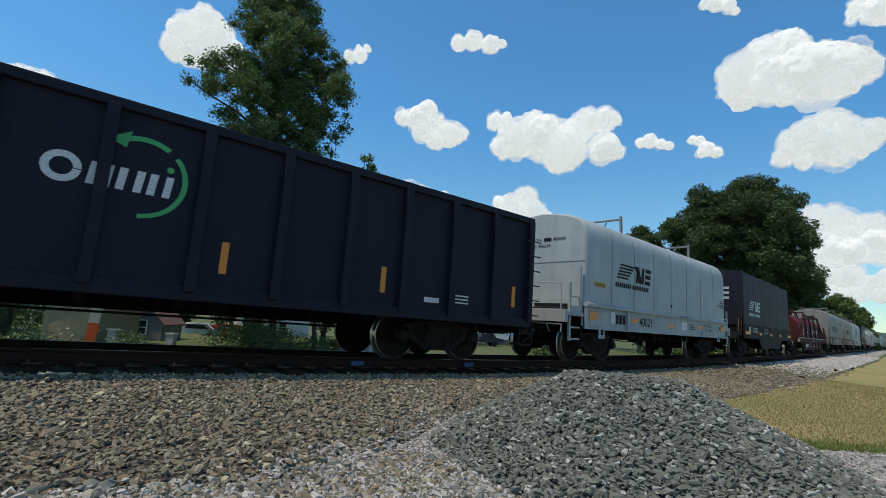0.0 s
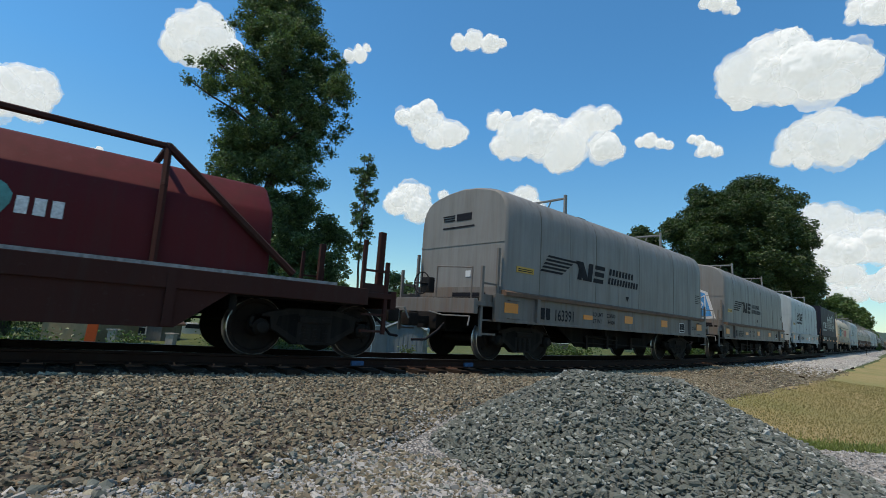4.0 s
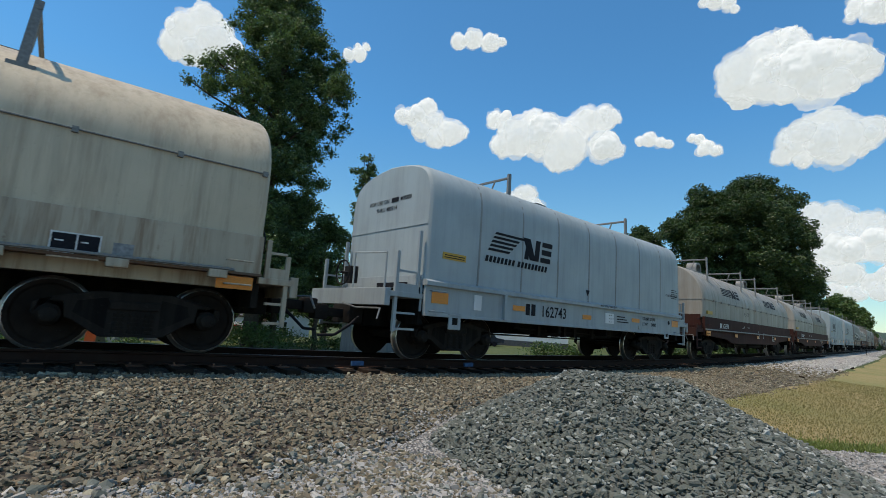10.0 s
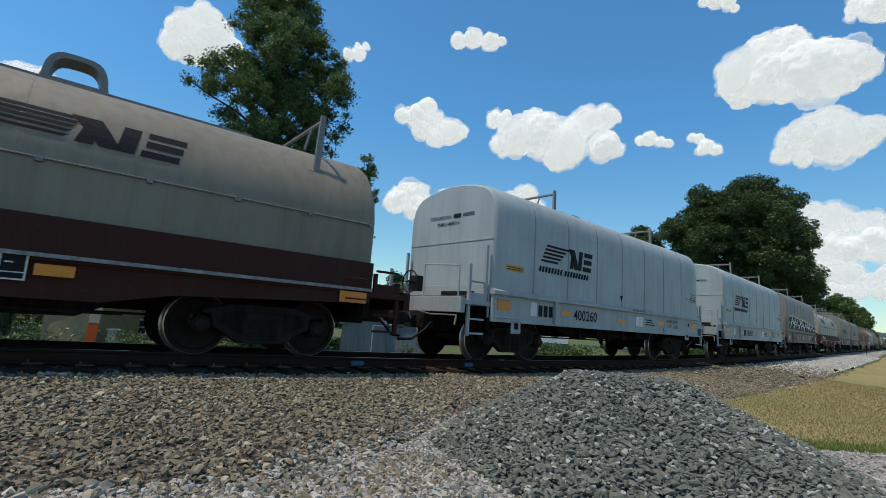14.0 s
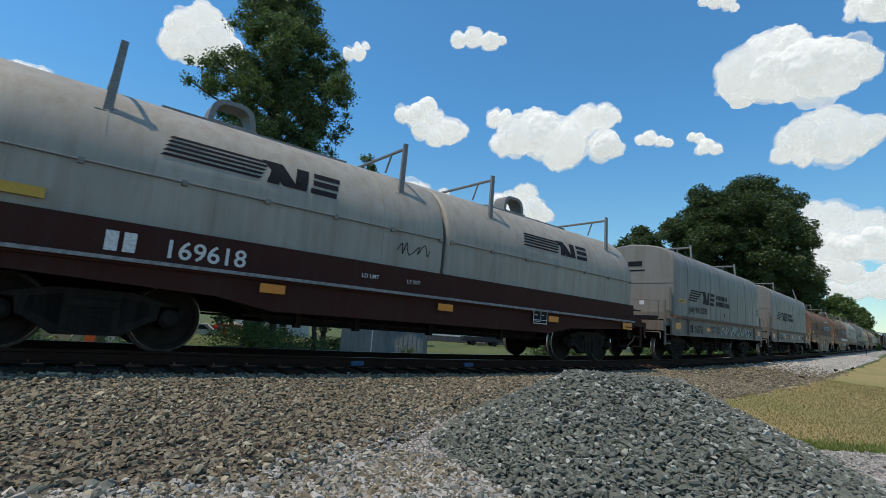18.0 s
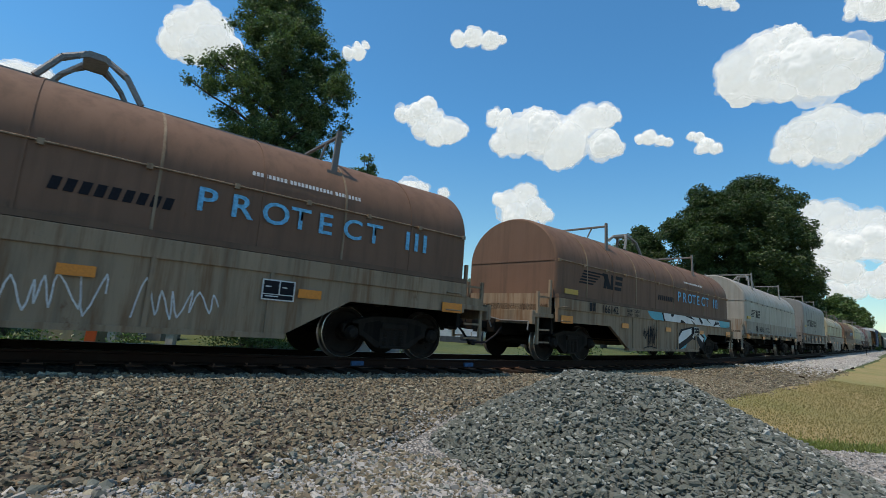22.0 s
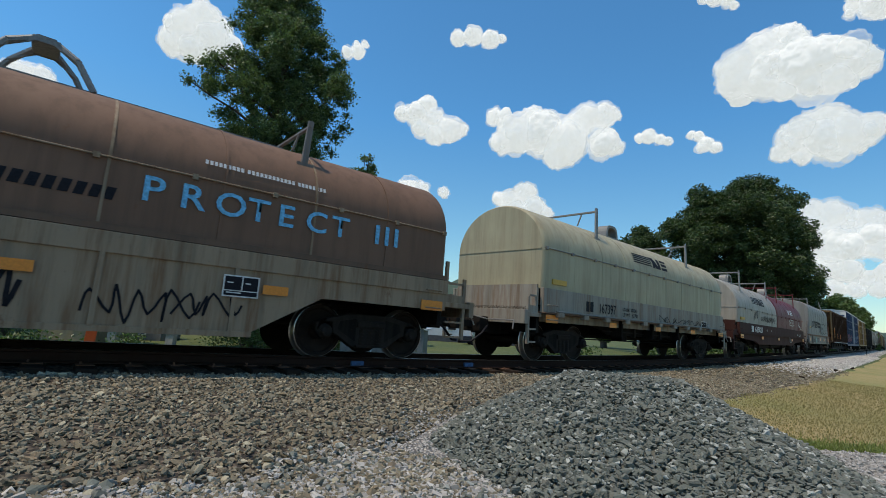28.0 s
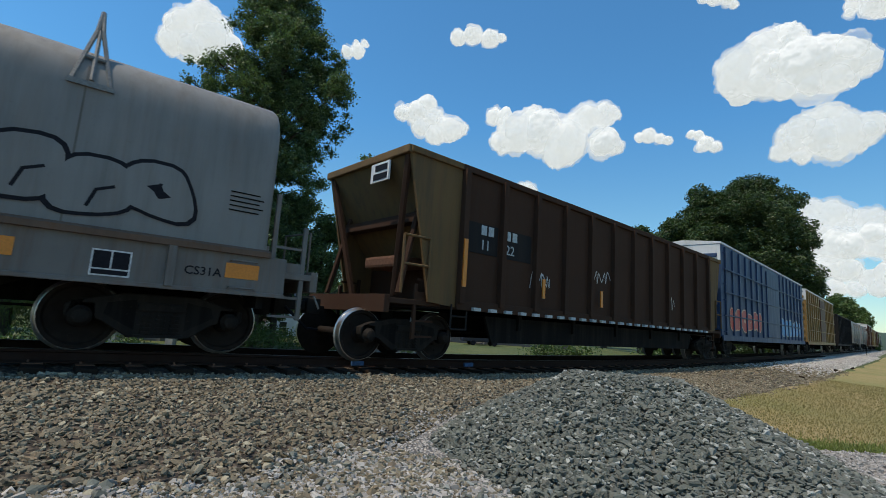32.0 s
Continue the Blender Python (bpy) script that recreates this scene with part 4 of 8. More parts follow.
parked_car("white parked car with red tail lamps", -20.5, 41.4, YARD - 0.55, 200, M["car_white"])
parked_car("dark red parked car in the yard", -19.0, 44.2, YARD - 0.55, 190, M["car_red"])
parked_car("dark blue parked pickup by the mobile home", 5.6, 60.3, YARD, 12, M["car_dark"], True)
for k, (x, y, hgt2) in enumerate(((-15.8, 24.1, 1.0), (-13.9, 25.8, 0.9))):
    p = tagged(finish("stone_pillar", boxes((-0.2, 0.2, -0.2, 0.2, 0, hgt2), (-0.25, 0.25, -0.25, 0.25, hgt2, hgt2 + 0.08), bevel=0.02), M["concrete"]), "short rough stone pillar", "pillar", "yard pillars")
    p.matrix_basis = pose(x, y, YARD - 0.2)
mk = thing("marker_post", "flat marker post, safety orange below and cream above", "marker post")
part("lower_sleeve", boxes((-0.12, 0.12, -0.03, 0.03, 0, 1.35), bevel=0.012), M["safety_orange"], mk, "safety orange sleeve")
part("upper_cap", boxes((-0.12, 0.12, -0.032, 0.032, 1.35, 1.78), bevel=0.012), M["post_white"], mk, "cream upper panel")
mk.matrix_basis = pose(-8.93, 12.63, -1.28, 0, 3, 20)
sg = thing("track_sign", "small trackside sign on a thin post", "sign")
part("post", rods([[(0, 0, 0), (0, 0, 1.25)]], 0.03), M["under"], sg)
part("plate", boxes((-0.12, 0.12, -0.01, 0.01, 1.05, 1.4)), M["under"], sg)
part("white_band", boxes((-0.1, 0.1, -0.014, -0.01, 1.1, 1.3)), M["ink_white"], sg)
sg.matrix_basis = place_on(84.0, 2.6, -0.35)

# grass: tufts on the dry field and along the edges of the stone
def tufts(name, label, pts, mat, seed, tall):
    rng = np.random.default_rng(seed)
    n = len(pts)
    a = rng.uniform(0, 6.283, n)
    d = np.stack([np.cos(a), np.sin(a), np.zeros(n)], -1)
    h = tall * rng.uniform(0.5, 1.4, n)[:, None]
    lean = np.stack([rng.normal(0, 0.35, n), rng.normal(0, 0.35, n), np.ones(n)], -1) * h
    w = 0.006 + 0.004 * rng.random(n)[:, None] + h * 0.03
    v = np.stack([pts - d * w, pts + d * w, pts + lean], 1)
    f = np.arange(n * 3).reshape(n, 3)
    return tagged(mesh_from(name, v.reshape(-1, 3), f, mat), label, "grass", "", "stuff")


M["blade"] = leaf("dry_grass_blade", (0.175, 0.165, 0.06), (0.26, 0.21, 0.09))
M["blade_green"] = leaf("green_grass_blade", (0.11, 0.15, 0.04), (0.20, 0.23, 0.065))
rg = np.random.default_rng(91)
s, q = 6.2 + 17 * rg.random(90000) ** 1.25, 4.3 + 6.0 * rg.random(90000)
x, y, _ = on_track(s, q)
ok = (y > 6.0 + 0.06 * np.sin(x * 5) + rg.normal(0, 0.03, 90000)) & (np.abs(x) < 1.2 * y) & (q > 4.5 + 0.12 * np.sin(s * 2.3) + np.abs(rg.normal(0, 0.12, 90000)))
tufts("field_grass", "dry yellowish mown grass blades on the verge", np.stack([x, y, ground_z(x, y) + 0.025], -1)[ok], M["blade"], 92, 0.027)
x, y = rg.uniform(4.3, 8.5, 9000), 5.97 + np.abs(rg.normal(0, 0.28, 9000)) + 0.08 * rg.random(9000)
tufts("edge_grass", "greener grass along the gravel", np.stack([x, y, ground_z(x, y) + 0.025], -1), M["blade_green"], 93, 0.05)

# ---- fair-weather clouds: heaps of vapour far off, each swelling from a few lobes ----
def cloud_material(name, cover):
    m, nt, b = material(name, 1.0)
    d = add(nt, "BsdfDiffuse")
    t = nt.nodes.new("ShaderNodeBsdfTranslucent")
    d.inputs["Color"].default_value = t.inputs["Color"].default_value = (0.46, 0.455, 0.45, 1)
    ms = nt.nodes.new("ShaderNodeMixShader")
    ms.inputs[0].default_value = 0.42
    nt.links.new(d.outputs[0], ms.inputs[1])
    nt.links.new(t.outputs[0], ms.inputs[2])
    # even bluish glow added in place of sunlight scattered inside the cloud
    em = add(nt, "Emission", Strength=0.54)
    em.inputs["Color"].default_value = (0.80, 0.90, 1.0, 1)
    ad = nt.nodes.new("ShaderNodeAddShader")
    nt.links.new(ms.outputs[0], ad.inputs[0])
    nt.links.new(em.outputs[0], ad.inputs[1])
    if cover >= 1:
        nt.links.new(ad.outputs[0], nt.nodes["Material Output"].inputs["Surface"])
        return m
    # thin vapour
    tr = nt.nodes.new("ShaderNodeBsdfTransparent")
    thin = nt.nodes.new("ShaderNodeMixShader")
    thin.inputs[0].default_value = cover
    nt.links.new(tr.outputs[0], thin.inputs[1])
    nt.links.new(ad.outputs[0], thin.inputs[2])
    nt.links.new(thin.outputs[0], nt.nodes["Material Output"].inputs["Surface"])
    return m


M["vapour"] = cloud_material("cloud_white", 1.0)
M["inner_fringe"] = cloud_material("thin_cloud_edge", 0.38)
M["fringe"] = cloud_material("thinnest_cloud_edge", 0.2)
SWELL = []
for size_m, depth in ((70.0, 2), (30.0, 1), (12.0, 2)):
    tex = bpy.data.textures.new("swelling", "CLOUDS")
    tex.noise_scale, tex.noise_depth, tex.noise_basis = size_m, depth, "ORIGINAL_PERLIN"
    SWELL.append(tex)
BALL = bmesh.new()
bmesh.ops.create_icosphere(BALL, subdivisions=2, radius=1.0)
BALL_V = np.array([v.co[:] for v in BALL.verts])
BALL_F = np.array([[v.index for v in f.verts] for f in BALL.faces])
BALL.free()
DRIFT = []
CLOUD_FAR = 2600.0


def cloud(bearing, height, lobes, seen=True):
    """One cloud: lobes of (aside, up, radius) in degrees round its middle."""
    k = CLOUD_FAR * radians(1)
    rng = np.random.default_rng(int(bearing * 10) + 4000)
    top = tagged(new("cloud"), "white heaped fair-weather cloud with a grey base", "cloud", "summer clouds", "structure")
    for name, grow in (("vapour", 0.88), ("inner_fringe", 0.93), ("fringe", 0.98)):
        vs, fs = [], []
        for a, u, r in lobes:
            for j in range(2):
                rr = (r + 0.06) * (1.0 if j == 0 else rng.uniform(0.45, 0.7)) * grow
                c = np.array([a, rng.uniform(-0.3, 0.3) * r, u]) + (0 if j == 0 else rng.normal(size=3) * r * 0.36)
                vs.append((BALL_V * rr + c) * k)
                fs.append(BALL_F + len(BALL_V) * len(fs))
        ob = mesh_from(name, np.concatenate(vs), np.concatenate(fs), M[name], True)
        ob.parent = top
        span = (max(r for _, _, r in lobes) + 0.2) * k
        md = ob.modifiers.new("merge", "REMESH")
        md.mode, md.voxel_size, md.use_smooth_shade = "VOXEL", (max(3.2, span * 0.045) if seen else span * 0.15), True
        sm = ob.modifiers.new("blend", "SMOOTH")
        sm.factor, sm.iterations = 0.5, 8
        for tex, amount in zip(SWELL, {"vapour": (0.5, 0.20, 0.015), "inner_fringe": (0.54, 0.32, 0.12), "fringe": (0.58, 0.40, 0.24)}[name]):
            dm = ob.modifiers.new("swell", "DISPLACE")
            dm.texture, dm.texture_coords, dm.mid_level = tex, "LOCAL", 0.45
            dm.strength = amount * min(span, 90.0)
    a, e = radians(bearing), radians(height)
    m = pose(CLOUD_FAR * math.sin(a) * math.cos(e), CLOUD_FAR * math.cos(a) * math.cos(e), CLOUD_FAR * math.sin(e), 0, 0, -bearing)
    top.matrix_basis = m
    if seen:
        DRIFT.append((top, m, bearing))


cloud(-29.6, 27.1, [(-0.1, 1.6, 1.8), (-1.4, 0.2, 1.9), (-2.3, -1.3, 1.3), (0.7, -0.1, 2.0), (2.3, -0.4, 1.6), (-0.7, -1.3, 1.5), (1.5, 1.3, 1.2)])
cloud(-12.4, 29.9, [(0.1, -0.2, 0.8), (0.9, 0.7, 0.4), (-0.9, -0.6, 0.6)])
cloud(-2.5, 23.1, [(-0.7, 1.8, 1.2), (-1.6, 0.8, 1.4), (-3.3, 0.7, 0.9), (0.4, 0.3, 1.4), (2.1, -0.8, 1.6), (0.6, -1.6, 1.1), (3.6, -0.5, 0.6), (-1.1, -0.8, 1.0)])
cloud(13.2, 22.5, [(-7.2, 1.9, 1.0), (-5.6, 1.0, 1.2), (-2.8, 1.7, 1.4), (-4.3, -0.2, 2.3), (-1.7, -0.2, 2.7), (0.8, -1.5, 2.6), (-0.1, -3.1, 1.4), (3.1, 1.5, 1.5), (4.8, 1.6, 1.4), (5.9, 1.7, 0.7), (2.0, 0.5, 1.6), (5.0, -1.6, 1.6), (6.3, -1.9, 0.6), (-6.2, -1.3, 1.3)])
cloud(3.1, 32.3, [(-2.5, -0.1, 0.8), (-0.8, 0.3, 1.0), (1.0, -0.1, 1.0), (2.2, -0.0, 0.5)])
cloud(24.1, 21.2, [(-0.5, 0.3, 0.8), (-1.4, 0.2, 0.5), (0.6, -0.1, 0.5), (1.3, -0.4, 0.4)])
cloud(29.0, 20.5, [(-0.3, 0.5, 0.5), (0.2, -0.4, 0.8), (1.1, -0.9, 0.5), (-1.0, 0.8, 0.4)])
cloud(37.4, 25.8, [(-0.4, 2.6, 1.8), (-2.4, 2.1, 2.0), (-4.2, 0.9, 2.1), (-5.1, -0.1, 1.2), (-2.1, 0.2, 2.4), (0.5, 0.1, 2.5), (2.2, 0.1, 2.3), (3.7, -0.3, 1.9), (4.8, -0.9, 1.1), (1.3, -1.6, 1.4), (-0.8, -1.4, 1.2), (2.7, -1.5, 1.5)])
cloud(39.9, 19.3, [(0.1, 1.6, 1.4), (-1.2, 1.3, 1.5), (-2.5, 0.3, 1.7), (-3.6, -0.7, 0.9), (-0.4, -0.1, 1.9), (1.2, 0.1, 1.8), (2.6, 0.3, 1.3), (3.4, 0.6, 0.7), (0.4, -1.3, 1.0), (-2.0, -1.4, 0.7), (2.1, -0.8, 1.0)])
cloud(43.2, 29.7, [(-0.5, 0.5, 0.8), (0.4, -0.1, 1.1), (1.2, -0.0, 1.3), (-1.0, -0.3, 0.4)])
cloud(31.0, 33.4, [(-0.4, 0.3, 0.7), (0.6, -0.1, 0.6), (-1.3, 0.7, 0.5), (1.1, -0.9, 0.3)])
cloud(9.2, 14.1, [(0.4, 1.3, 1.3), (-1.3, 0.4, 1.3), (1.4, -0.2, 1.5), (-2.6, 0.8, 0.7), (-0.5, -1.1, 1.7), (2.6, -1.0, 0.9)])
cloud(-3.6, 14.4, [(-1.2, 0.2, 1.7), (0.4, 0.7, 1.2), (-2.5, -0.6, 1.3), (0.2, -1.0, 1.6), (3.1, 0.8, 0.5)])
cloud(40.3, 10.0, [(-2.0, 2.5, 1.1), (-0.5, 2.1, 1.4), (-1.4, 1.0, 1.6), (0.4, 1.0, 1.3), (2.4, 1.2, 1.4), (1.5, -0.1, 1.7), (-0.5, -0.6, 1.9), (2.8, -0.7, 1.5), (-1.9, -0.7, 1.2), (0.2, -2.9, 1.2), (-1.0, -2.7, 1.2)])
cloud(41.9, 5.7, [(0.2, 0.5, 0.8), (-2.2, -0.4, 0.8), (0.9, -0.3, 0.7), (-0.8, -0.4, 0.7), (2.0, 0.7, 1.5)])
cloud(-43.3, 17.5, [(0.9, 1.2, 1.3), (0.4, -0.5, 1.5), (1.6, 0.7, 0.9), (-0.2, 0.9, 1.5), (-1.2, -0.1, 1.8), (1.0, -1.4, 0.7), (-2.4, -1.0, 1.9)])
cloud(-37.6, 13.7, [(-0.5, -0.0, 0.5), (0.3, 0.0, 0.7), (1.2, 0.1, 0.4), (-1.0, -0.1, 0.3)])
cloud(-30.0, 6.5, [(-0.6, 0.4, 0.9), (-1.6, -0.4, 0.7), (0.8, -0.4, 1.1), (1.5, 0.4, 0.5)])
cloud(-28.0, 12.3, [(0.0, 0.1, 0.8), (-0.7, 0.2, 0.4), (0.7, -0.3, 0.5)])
# the same sky behind the tripod: unseen clouds added as white fill light
for bearing, height, size_d in ((75, 22, 5), (98, 30, 6), (122, 16, 5), (140, 38, 7), (165, 20, 6), (188, 34, 7), (210, 15, 5), (222, 44, 5), (238, 24, 5), (275, 22, 4), (110, 58, 6), (170, 62, 7), (30, 62, 5)):
    cloud(bearing, height, [(-size_d, 0.0, size_d * 0.45), (0.0, 0.3 * size_d, size_d * 0.6), (size_d * 0.9, 0.0, size_d * 0.5)], False)

# ---- railcars: x along the car, y towards the far side, z above the rail ----
def wheelset_mesh():
    bm = bmesh.new()
    for sgn in (-1, 1):
        # tread worn bright; the rim lip is bright too, for its line of highlight
        prof = [(0.69, 0.48), (0.705, 0.483), (0.72, 0.46), (0.815, 0.452), (0.829, 0.448), (0.833, 0.436), (0.826, 0.430), (0.825, 0.385), (0.79, 0.36), (0.77, 0.16), (0.83, 0.13), (0.83, 0.08)]
        lathe_y(bm, [(sgn * y, r) for y, r in prof], 28, [0, 1, 1, 1, 1, 0, 0, 0, 0, 0, 0])
    rod(bm, (0, -1.0, 0), (0, 1.0, 0), 0.085, 12)
    for sgn in (-1, 1):
        for k in range(2):
            a = k * math.pi + 0.4
            rod(bm, (0.27 * math.sin(a), sgn * 0.77, 0.27 * math.cos(a)), (0.27 * math.sin(a), sgn * 0.8, 0.27 * math.cos(a)), 0.03, 8)
    ob = finish("wheelset", bm, M["wheel"], None, 35)
    ob.data.materials.append(M["tread"])
    return ob


def build_truck():
    """Side frame with springs and bearing caps, built once; and the bolster."""
    bm = bmesh.new()
    y0, y1 = -1.08, -0.93
    plate_xz(bm, [(-1.06, 0.60), (-1.06, 0.46), (-1.0, 0.42), (-0.98, 0.62), (-0.76, 0.62), (-0.74, 0.42), (-0.66, 0.40), (-0.36, 0.20), (0.36, 0.20), (0.66, 0.40), (0.74, 0.42), (0.76, 0.62), (0.98, 0.62), (1.0, 0.42), (1.06, 0.46), (1.06, 0.60), (0.86, 0.68), (0.42, 0.78), (-0.42, 0.78), (-0.86, 0.68)], y0, y1)
    bmesh.ops.bevel(bm, geom=[e for e in bm.edges], offset=0.012, segments=1, affect="EDGES")
    frame_ob = finish("side_frame", bm, M["truck"], None, 40)
    # flat dark plates paint the shade of the frame's openings
    recess = []
    for sx in (-1, 1):
        out = [(sx * 0.30, 0.70), (sx * 0.62, 0.64), (sx * 0.66, 0.50), (sx * 0.30, 0.30)]
        recess.append(part("recess_shade_plate", plate_xz(bmesh.new(), out, y0 - 0.004, y0 + 0.02), M["under"], frame_ob))
    sm = bmesh.new()
    for dx in (-0.17, 0.0, 0.17):
        for i in range(5):
            z = 0.27 + i * 0.055
            bmesh.ops.create_cone(sm, cap_ends=True, segments=8, radius1=0.072, radius2=0.072, depth=0.03, matrix=pose(dx, -1.05, z))
        rod(sm, (dx, -1.05, 0.24), (dx, -1.05, 0.54), 0.045, 8)
    box(sm, -0.29, 0.29, -1.12, -0.95, 0.205, 0.245)
    box(sm, -0.29, 0.29, -1.12, -0.95, 0.55, 0.66, 0.02)
    spring = part("spring_nest", sm, M["truck"], frame_ob)
    caps = []
    for sx in (-0.89, 0.89):
        cm = bmesh.new()
        lathe_y(cm, [(-0.98, 0.13), (-1.10, 0.13), (-1.13, 0.10), (-1.17, 0.09), (-1.19, 0.05)], 16)
        for k in range(3):
            a = 2.09 * k
            rod(cm, (0.065 * math.sin(a), -1.17, 0.065 * math.cos(a)), (0.065 * math.sin(a), -1.20, 0.065 * math.cos(a)), 0.016, 6)
        o = part("bearing_cap", cm, M["truck"], frame_ob, "", 40)
        o.location = (sx, 0, 0.457)
        caps.append(o)
    bol = finish("bolster", boxes((-0.2, 0.2, -1.02, 1.02, 0.48, 0.74), (-0.3, 0.3, -0.3, 0.3, 0.6, 0.85), bevel=0.03), M["under"])
    gear = bmesh.new()
    for sx in (-1, 1):
        box(gear, sx * 0.35 - 0.05, sx * 0.35 + 0.05, -0.85, 0.85, 0.36, 0.46, 0.01)
        box(gear, sx * 0.45 - 0.05, sx * 0.45 + 0.05, -0.86, -0.68, 0.30, 0.58, 0.02)
        box(gear, sx * 0.45 - 0.05, sx * 0.45 + 0.05, 0.68, 0.86, 0.30, 0.58, 0.02)
    rod(gear, (-0.6, 0.12, 0.4), (0.6, 0.12, 0.4), 0.025)
    brake = finish("brake_beam", gear, M["under"])
    return frame_ob, [*recess, spring, *caps], bol, brake


WHEELSET = wheelset_mesh()
SIDE_FRAME, FRAME_PARTS, BOLSTER, BRAKE = build_truck()
STASH = [WHEELSET, SIDE_FRAME, BOLSTER, BRAKE, *FRAME_PARTS]
WHEELS = {}                         # car -> its wheelsets with their places


def add_truck(car, x):
    for turn in (0, 180):
        f = again(SIDE_FRAME, car, pose(x, 0, 0, 0, 0, turn))
        for p in FRAME_PARTS:
            again(p, f, p.matrix_basis.copy())
    again(BOLSTER, car, pose(x, 0, 0))
    again(BRAKE, car, pose(x, 0, 0))
    for dx in (-0.889, 0.889):
        w = again(WHEELSET, car, pose(x + dx, 0, 0.457))
        WHEELS.setdefault(car.name, []).append((w, x + dx))


def outline_skin(points):
    """A profile of (y, z), given from the bottom of the near side up to the ridge, as a closed outline and a map from length along it."""
    pts = np.array(points, float)
    run = np.concatenate([[0], np.cumsum(np.hypot(*np.diff(pts, axis=0).T))])
    nrm = np.gradient(pts, run, axis=0)
    nrm = np.stack([-nrm[:, 1], nrm[:, 0]], -1)
    nrm /= np.hypot(*nrm.T)[:, None]

    def at(v, off=0.0):
        y, z = np.interp(v, run, pts[:, 0]), np.interp(v, run, pts[:, 1])
        ny, nz = np.interp(v, run, nrm[:, 0]), np.interp(v, run, nrm[:, 1])
        return y + ny * off, z + nz * off
    full = [tuple(p) for p in pts] + [(-y, z) for y, z in pts[::-1][1 if abs(pts[-1][0]) < 1e-6 else 0:]]
    return full, at, run[-1]


def arc(y, z0, height, n=14):
    return [(-y * math.cos(a), z0 + height * math.sin(a)) for a in (math.pi / 2 * i / n for i in range(n + 1))]


BOX_HOOD = [(-1.44, 1.60), (-1.45, 2.3), (-1.45, 3.30), (-1.43, 3.55), (-1.37, 3.75), (-1.26, 3.91), (-1.1, 4.02), (-0.85, 4.10), (-0.45, 4.18), (0, 4.22)]
SKIN = {
    "A": outline_skin(BOX_HOOD),
    "E": outline_skin([(-1.40, 1.80), (-1.42, 2.3)] + arc(1.42, 2.82, 1.24)),
    "F": outline_skin([(-1.38, 1.70), (-1.40, 2.1)] + arc(1.40, 2.42, 1.44)),
    "G": outline_skin([(-1.42, 1.62), (-1.43, 2.1)] + arc(1.43, 2.60, 1.20)),
    "B": outline_skin([(-1.47, 1.60), (-1.46, 2.8), (-1.45, 4.10), (-1.40, 4.17), (-0.7, 4.26), (0, 4.29)]),
    "D": outline_skin([(-1.30, 1.27), (-1.28, 1.9), (-1.22, 2.32), (-1.16, 2.40), (-0.78, 2.82), (-0.66, 2.88), (0, 2.93)]),
}


def hood_mesh(skin, x0, x1, mat, dent=0.006, seed=1, cap=0.965):
    """A hollow-looking steel cover: rings along x, a rolled edge at both ends, slightly uneven sheet."""
    full = skin[0]
    bm = bmesh.new()
    n = max(6, int((x1 - x0) / 0.45))
    xs = [x0, x0 + 0.025, x0 + 0.07] + [x0 + 0.07 + (x1 - x0 - 0.14) * i / n for i in range(1, n)] + [x1 - 0.07, x1 - 0.025, x1]
    zb = min(p[1] for p in full)
    rings = []
    for k, x in enumerate(xs):
        g = {0: cap, 1: 0.985, len(xs) - 1: cap, len(xs) - 2: 0.985}.get(k, 1.0)
        ring = []
        for y, z in full:
            w = dent * noise.noise((x * 0.9 + seed * 7, y * 1.1, z * 1.1)) if 2 < k < len(xs) - 3 else 0
            ring.append(bm.verts.new((x, y * g * (1 + w), zb + (z - zb) * (g * 0.5 + 0.5) * (1 + w))))
        rings.append(ring)
    for a, b in zip(rings, rings[1:]):
        for i in range(len(full) - 1):
            bm.faces.new((a[i], b[i], b[i + 1], a[i + 1]))
        bm.faces.new((a[-1], b[-1], b[0], a[0]))
    for ring in (rings[0], rings[-1]):
        bm.faces.new(ring)
    bmesh.ops.recalc_face_normals(bm, faces=bm.faces)
    return bm


def band_mesh(skin, x0, x1, off=0.012):
    """A flat strip of metal over the whole outline of a cover."""
    pts = np.linspace(0, skin[2], 22)
    near = [skin[1](v, off) for v in pts]
    row = near + [(-y, z) for y, z in near[::-1]]
    inner = [skin[1](v, -0.01) for v in pts]
    inn = inner + [(-y, z) for y, z in inner[::-1]]
    bm = bmesh.new()
    g = [[bm.verts.new((x, y, z)) for y, z in r] for x, r in ((x0, inn), (x0, row), (x1, row), (x1, inn))]
    for a, b in zip(g, g[1:]):
        for i in range(len(row) - 1):
            bm.faces.new((a[i], b[i], b[i + 1], a[i + 1]))
    bmesh.ops.recalc_face_normals(bm, faces=bm.faces)
    return bm


